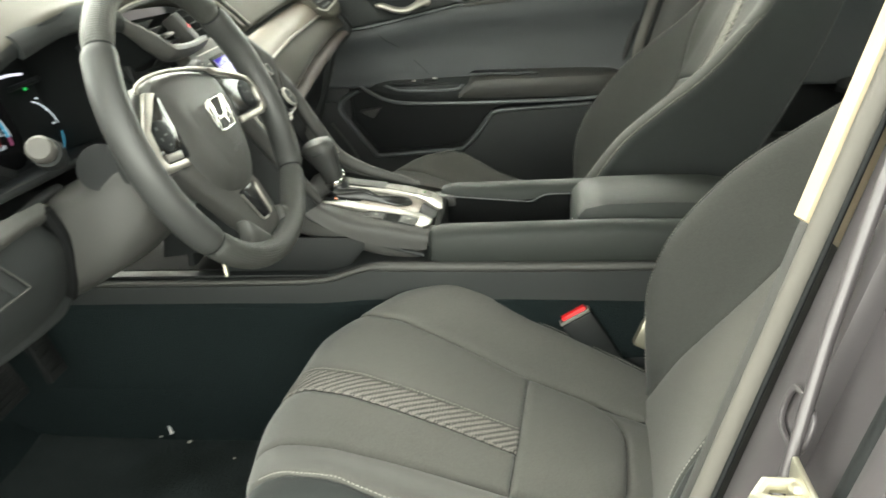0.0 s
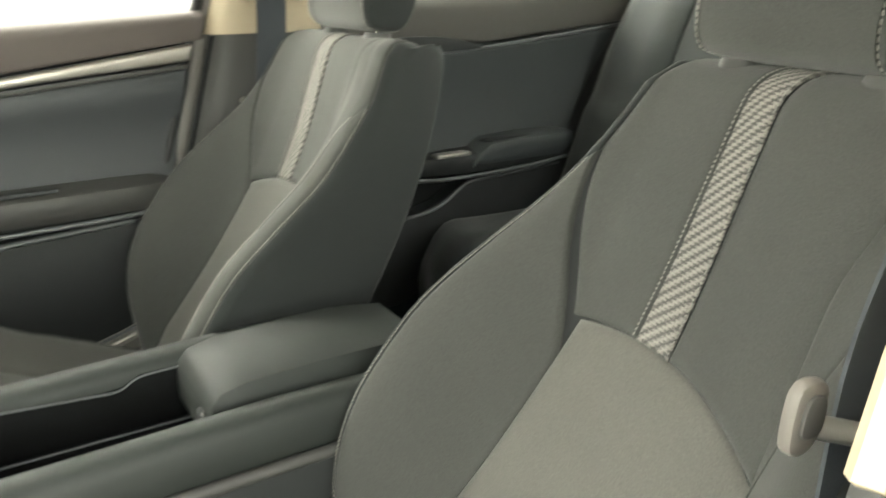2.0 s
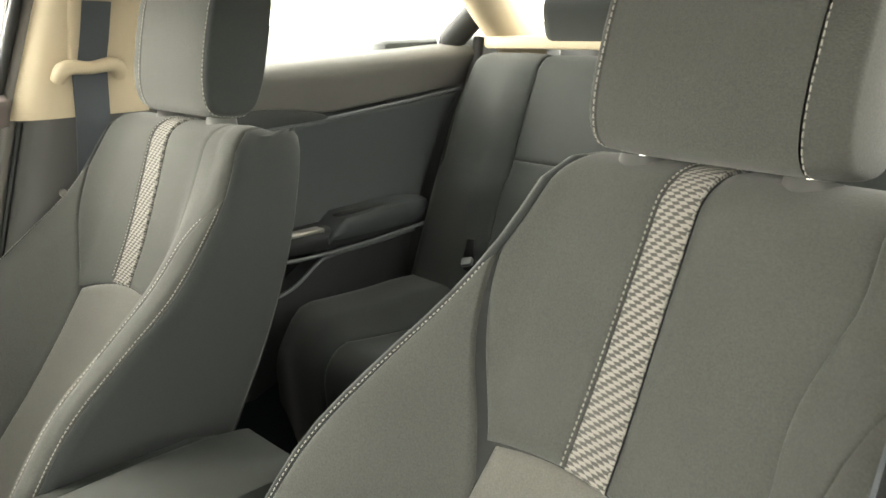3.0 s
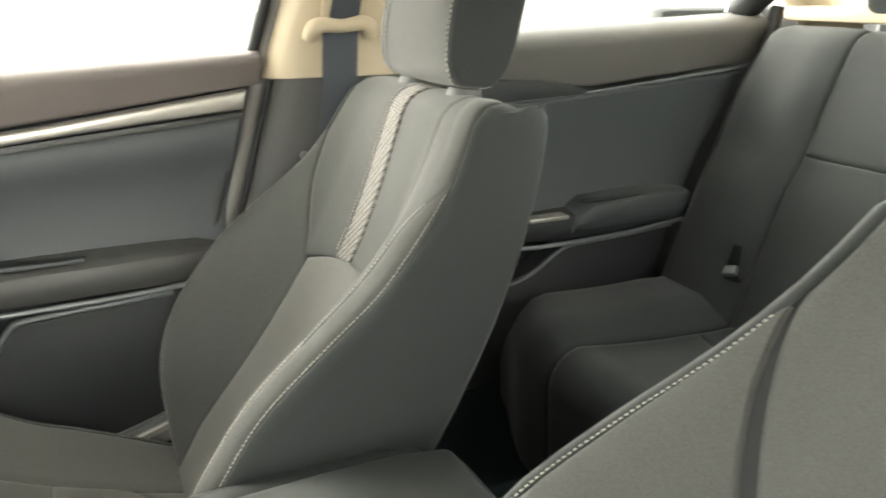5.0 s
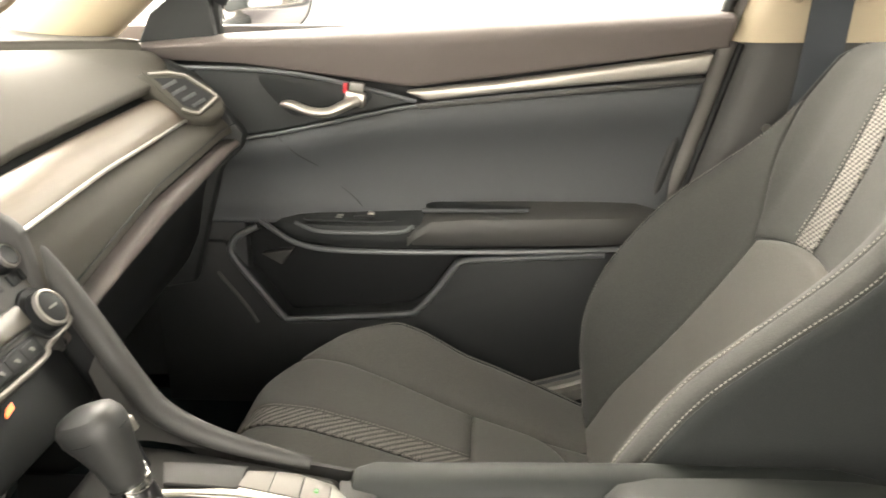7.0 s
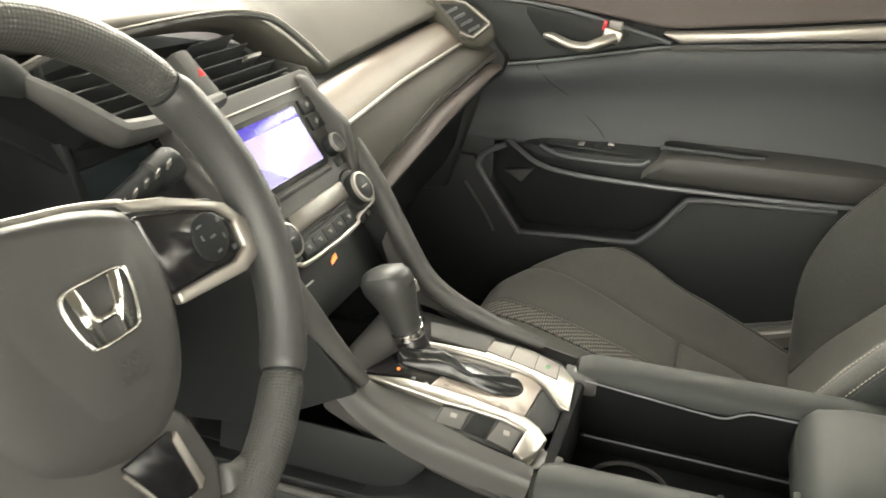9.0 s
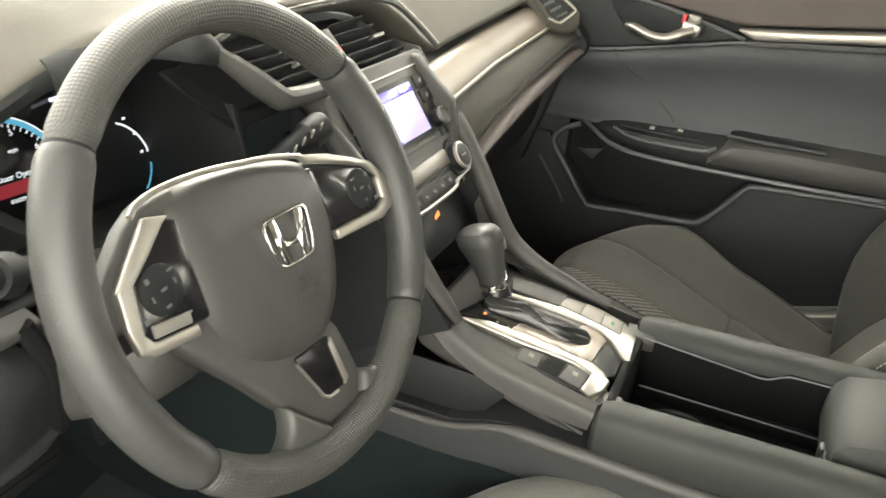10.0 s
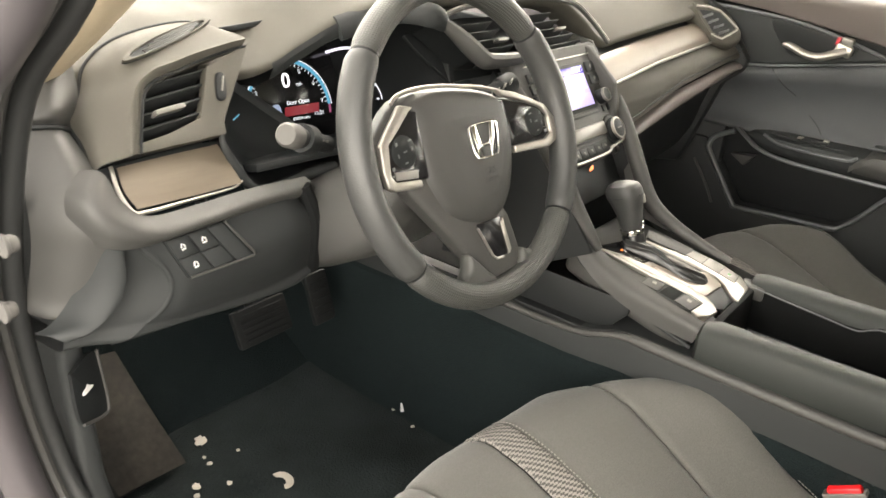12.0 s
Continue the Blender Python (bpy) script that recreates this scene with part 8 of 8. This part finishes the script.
part("rail_end", prism([(0.010, -0.118), (0.060, -0.1185), (0.078, -0.100), (0.070, -0.094), (0.014, -0.100)], 0.034, 0.003, PM @ pose(0, 0, -0.036)), CONSOLE_SILVER, console)
part("switch_bed", prism([(-0.0620, -0.003), (-0.0950, -0.0035), (-0.0905, -0.084), (-0.0530, -0.0835), (-0.0500, -0.061), (-0.0550, -0.031)], 0.0036, 0.001, PM @ pose(0, 0, -0.003)), BLACK, console)
part("switch_bed", prism([(0.0430, -0.0115), (0.0670, -0.0145), (0.0765, -0.046), (0.0765, -0.062), (0.0725, -0.0905), (0.0440, -0.0935), (0.0450, -0.066), (0.0440, -0.035)], 0.003, 0.0006, PM @ pose(0, 0, 0.0014)), BLACK, console)
part("rail_cover", prism([(0.027, 0.046), (0.037, 0.003), (0.040, -0.014), (0.073, -0.014), (0.062, 0.030), (0.053, 0.056)], 0.004, 0.0015, PM @ pose(0, 0, 0.0015)), PLASTIC_GREY, console)
# the middle switch is a near-black patch for its shaded recess
for k, (o, m_, h_) in enumerate((([(-0.0675, -0.0055), (-0.0935, -0.006), (-0.0890, -0.0292), (-0.0610, -0.0292)], PLASTIC_GREY, 0.0026), ([(-0.0575, -0.0335), (-0.0870, -0.0315), (-0.0860, -0.0530), (-0.0535, -0.0550)], RECESS_BLACK, 0.0010), ([(-0.0525, -0.0590), (-0.0862, -0.0550), (-0.0875, -0.0795), (-0.0555, -0.0822)], PLASTIC_GREY, 0.0026))):
    q = part("console_switch", prism(o, h_, 0.0008, PM), m_, console, "small console switch")
    if k != 1:
        c = np.mean(o, 0)
        part("switch_mark", block(0.007, 0.006, 0.0004, 0.0001, PM @ pose(c[0] + 0.003, c[1], 0.0027, 0, 0, 10)), SILVER_PAINT, q)
for o in ([(0.0438, -0.0125), (0.0665, -0.0155), (0.0738, -0.0388), (0.0445, -0.0392)], [(0.0446, -0.0400), (0.0740, -0.0396), (0.0758, -0.0520), (0.0748, -0.0650), (0.0456, -0.0662)], [(0.0456, -0.0670), (0.0747, -0.0658), (0.0717, -0.0897), (0.0448, -0.0922)]):
    q = part("console_switch", prism(o, 0.0052, 0.0008, PM), SWITCH_GREY, console, "flush grey console switch")
part("switch_mark", block(0.006, 0.004, 0.0004, 0.0001, PM @ pose(0.059, -0.079, 0.0053)), glow("green_mark", (0.1, 0.5, 0.1), 0.5), q)
part("gate_plate", prism([(-0.066, 0.082), (-0.036, 0.073), (0.0, 0.063), (0.022, 0.048), (0.034, 0.0), (0.036, -0.040), (0.028, -0.070), (-0.036, -0.070), (-0.043, 0.0), (-0.048, 0.045)], 0.003, 0.001, PM @ pose(0, 0, -0.003)), mk("shift_gate_black", (0.010, 0.010, 0.011), 0.2, coat=0.4), console, "glossy black shift gate")
# tan colour paints the reflection lying on the glossy gate
part("gate_apron", prism([(-0.043, 0.018), (-0.024, 0.014), (-0.018, -0.015), (-0.017, -0.045), (0.0, -0.058), (0.029, -0.046), (0.036, -0.054), (0.034, -0.070), (0.026, -0.082), (-0.033, -0.078), (-0.037, -0.057), (-0.040, -0.020)], 0.004, 0.0012, PM @ pose(0, 0, -0.003)), mk("smoked_reflection", (0.24, 0.205, 0.175), 0.30, 0.2, var=0.15, vscale=20), console, "smoked plate behind the lever, its tan reflection in the colour")
part("apron_drop", prism([(0.026, -0.083), (-0.033, -0.079), (-0.041, -0.100), (-0.030, -0.108), (0.004, -0.108)], 0.004, 0.0012, PM @ pose(0, 0, -0.005)), BLACK, console, "black rear edge of the shift gate")
part("gear_lamp", block(0.004, 0.003, 0.0006, 0.0001, PM @ pose(-0.040, 0.054, 0.0005)), bpy.data.materials["orange_lamp"], console, "orange gear lamp")
for k in range(5):
    part("gear_mark", block(0.004, 0.004, 0.0006, 0.0001, PM @ pose(-0.0445 + 0.0004 * k, 0.036 - 0.014 * k, 0.0005)), TRIM_GREY, console)
# flared flanks from the plate down to the body and up into the fins
for s in (-1, 1):
    flank = [[(s * x, y, z) for x, y, z in col] for col in (((0.098, -0.262, 0.640), (0.112, -0.262, 0.632), (0.112, -0.258, 0.612)), ((0.096, -0.20, 0.652), (0.112, -0.20, 0.643), (0.113, -0.19, 0.618)), ((0.088, -0.14, 0.666), (0.110, -0.14, 0.656), (0.113, -0.13, 0.636)), ((0.078, -0.09, 0.680), (0.104, -0.09, 0.682), (0.112, -0.088, 0.660)), ((0.074, -0.062, 0.690), (0.098, -0.062, 0.716), (0.111, -0.060, 0.690)), ((0.084, -0.035, 0.745), (0.100, -0.036, 0.755), (0.112, -0.034, 0.735)))]
    part("flared_flank", sheet(flank, 14, 30), PLASTIC_GREY, console, "smooth flared console flank")
# gear lever
lever = thing("gear_lever", "black leather gear lever with chrome collar and boot", "gear lever")
base = Vector((0.010, -0.112, 0.645))
top = Vector((0.004, -0.080, 0.740))
d = (top - base).normalized()
KM2 = frame_of(tuple(base), (1, 0, 0.063), (0, 0.946, -0.319))
rings = []
for h, a, b, oy in ((0.044, 0.012, 0.012, 0), (0.048, 0.0160, 0.0155, 0), (0.054, 0.0168, 0.0163, 0), (0.068, 0.0175, 0.018, 0.0), (0.084, 0.0200, 0.0225, 0.001), (0.097, 0.0225, 0.0265, 0.003), (0.107, 0.0220, 0.0265, 0.004), (0.114, 0.0185, 0.0225, 0.004), (0.1175, 0.011, 0.014, 0.004), (0.1185, 0.003, 0.004, 0.004)):
    t = np.linspace(0, 2 * np.pi, 28, endpoint=False)
    rings.append([tuple(KM2 @ Vector((a * np.sign(np.cos(q)) * abs(np.cos(q)) ** 0.8, b * np.sign(np.sin(q)) * abs(np.sin(q)) ** 0.8 + oy, h))) for q in t])
kn = part("lever_knob", loft(rings), LEATHER, lever, "black leather lever knob")
part("knob_seam", sweep([tuple(KM2 @ Vector((0.0226 * math.cos(q), 0.0266 * math.sin(q) + 0.003, 0.0975))) for q in np.linspace(0, 2 * np.pi, 30, endpoint=False)], 0.0007, 5, closed=True), BLACK, kn)
part("lever_button", block(0.006, 0.012, 0.014, 0.002, KM2 @ pose(0.0188, -0.0140, 0.087, 0, 0, -35)), SATIN, kn, "small silver release button")
part("collar", lathe([(0.0150, 0.0375), (0.0172, 0.0385), (0.0178, 0.0420), (0.0172, 0.0455), (0.0150, 0.0465)], 28, KM2), CHROME, lever, "chrome collar")
part("collar_tab", block(0.007, 0.003, 0.012, 0.0012, KM2 @ pose(0.0100, -0.0138, 0.0500, 0, 0, 36)), CHROME, lever)
part("lever_slot", block(0.010, 0.004, 0.036, 0.0015, KM2 @ pose(0.0130, -0.0133, 0.0660, 0, 0, 40)), BLACK, lever)
part("neck", lathe([(0.0200, 0.008), (0.0182, 0.016), (0.0172, 0.026), (0.0166, 0.036), (0.0150, 0.0385), (0, 0.0385)], 28, KM2), mk("neck_black", (0.010, 0.010, 0.011), 0.28, spec=0.4), lever, "smooth black lever neck")
# low folded boot trailing back from the neck
keys_ = np.array([(0.064, -0.010, 0.010, 0.004), (0.056, -0.010, 0.0200, 0.005), (0.040, -0.0085, 0.0190, 0.0085), (0.024, -0.0045, 0.0180, 0.0115), (0.008, -0.0060, 0.0130, 0.0110), (-0.004, -0.0105, 0.0085, 0.0095), (-0.014, -0.0130, 0.0058, 0.0080), (-0.028, -0.0080, 0.0105, 0.0085), (-0.044, 0.0010, 0.0175, 0.0085), (-0.056, 0.0050, 0.0170, 0.0070), (-0.063, 0.0060, 0.0110, 0.0040), (-0.066, 0.0060, 0.0050, 0.0010)])
rings = []
for y in np.linspace(0.064, -0.066, 54):
    cx, w, h = (np.interp(-y, -keys_[:, 0], keys_[:, k]) for k in (1, 2, 3))
    g = np.linspace(-1, 1, 26)
    fold = 0.0016 * np.sin(7.5 * g + 45 * y) + 0.0005 * np.sin(15 * g - 70 * y)
    hollow = 0.0045 * np.exp(-((g - 0.1) / 0.35) ** 2) * sstep((-y - 0.022) / 0.02) * sstep((0.064 + y) / 0.012)
    top = h * np.sqrt(np.clip(1 - np.abs(g) ** 2.6, 0, 1)) + (fold - hollow) * (1 - g ** 4) * min(1, h / 0.008)
    rings.append([tuple(PM @ Vector((cx + w * a, y, b))) for a, b in zip(g, top)] + [tuple(PM @ Vector((cx + w, y, -0.002))), tuple(PM @ Vector((cx - w, y, -0.002)))])
part("boot", loft(rings), mk("boot_leather", (0.012, 0.013, 0.013), 0.30, bump=0.5, bscale=400), lever, "creased black leather boot")
# padded side walls and the tray between them
for s, x0, x1 in ((-1, -0.128, -0.082), (1, 0.066, 0.114)):
    rings = []
    for y, zt, k in ((-0.262, 0.636, 0.5), (-0.268, 0.646, 0.85), (-0.285, 0.650, 1), (-0.40, 0.653, 1), (-0.55, 0.657, 1), (-0.70, 0.656, 1), (-0.735, 0.648, 0.95), (-0.748, 0.630, 0.8)):
        c, h = (x0 + x1) / 2, (x1 - x0) / 2 * k
        rings.append([(c - h, y, 0.596), (c - h, y, zt - 0.016), (c - h + 0.006, y, zt - 0.005), (c - h + 0.016, y, zt), (c + h - 0.016, y, zt), (c + h - 0.006, y, zt - 0.005), (c + h, y, zt - 0.016), (c + h, y, 0.52)])
    part("side_pad", loft(rings), CONSOLE_VINYL, console, "padded vinyl console wall")
tray = part("tray", prism([(-0.082, -0.27), (0.067, -0.27), (0.067, -0.52), (-0.082, -0.52)], 0.004, 0.001, pose(0, 0, 0.554)), RECESS_BLACK, console, "console tray, blackened for the shade inside")
part("tray_front", block(0.15, 0.012, 0.10, 0.004, pose(-0.008, -0.272, 0.585)), RECESS_BLACK, console)
part("tray_wall", prism(yz([(-0.275, 0.636), (-0.40, 0.628), (-0.425, 0.630), (-0.445, 0.640), (-0.53, 0.642), (-0.53, 0.55), (-0.275, 0.55)]), 0.006, 0.001, door_plane(0.070)), RECESS_BLACK, console)
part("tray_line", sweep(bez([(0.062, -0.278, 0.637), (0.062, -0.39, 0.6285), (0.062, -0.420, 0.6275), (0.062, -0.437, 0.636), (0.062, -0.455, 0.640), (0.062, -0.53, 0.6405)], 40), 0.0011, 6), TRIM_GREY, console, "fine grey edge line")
part("tray_step", block(0.012, 0.22, 0.018, 0.003, pose(0.058, -0.390, 0.566)), RECESS_BLACK, console)
part("tray_wall", block(0.006, 0.232, 0.072, 0.002, pose(-0.079, -0.386, 0.598)), RECESS_BLACK, console)
part("tray_step_line", sweep([(0.0525, -0.285, 0.5755), (0.0525, -0.50, 0.5755)], 0.0013, 6), TRIM_GREY, console)
part("cup_ring", sweep([(0.002 + 0.041 * math.cos(a), -0.340 + 0.041 * math.sin(a), 0.5595) for a in np.linspace(0, 2 * np.pi, 40, endpoint=False)], 0.0025, 6, closed=True), PLASTIC_GREY, console, "cup holder rim")
# small pale bar lying on the tray floor
part("tray_pale_bar", block(0.016, 0.006, 0.003, 0.001, pose(0.020, -0.432, 0.5595, 0, 0, 20)), TRIM_GREY, console)
part("console_corner", prism([(0.058, -0.258), (0.090, -0.252), (0.086, -0.285), (0.062, -0.292)], 0.02, 0.004, pose(0, 0, 0.618)), PLASTIC_GREY, console)
part("console_corner", prism([(-0.094, -0.252), (-0.060, -0.258), (-0.066, -0.285), (-0.088, -0.280)], 0.02, 0.004, pose(0, 0, 0.614)), PLASTIC_GREY, console)
lid = thing("console_lid", "closed padded vinyl armrest lid on the console", "armrest")
rings = []
for y, zt, zb in ((-0.486, 0.640, 0.600), (-0.489, 0.656, 0.592), (-0.500, 0.669, 0.590), (-0.53, 0.676, 0.590), (-0.62, 0.679, 0.590), (-0.70, 0.678, 0.590), (-0.748, 0.671, 0.590), (-0.766, 0.650, 0.594)):
    rings.append([(-0.078, y, zb), (-0.080, y, zt - 0.02), (-0.074, y, zt - 0.006), (-0.058, y, zt), (0.044, y, zt), (0.058, y, zt - 0.006), (0.064, y, zt - 0.02), (0.062, y, zb)])
part("pad", loft(rings), CONSOLE_VINYL, lid, "soft dark vinyl pad")
part("latch", block(0.032, 0.010, 0.020, 0.004, pose(-0.055, -0.484, 0.628)), BLACK, lid)
part("latch_edge", sweep(bez([(-0.072, -0.482, 0.600), (-0.074, -0.480, 0.630), (-0.066, -0.482, 0.645)], 10), 0.0025, 6), CHROME, lid)
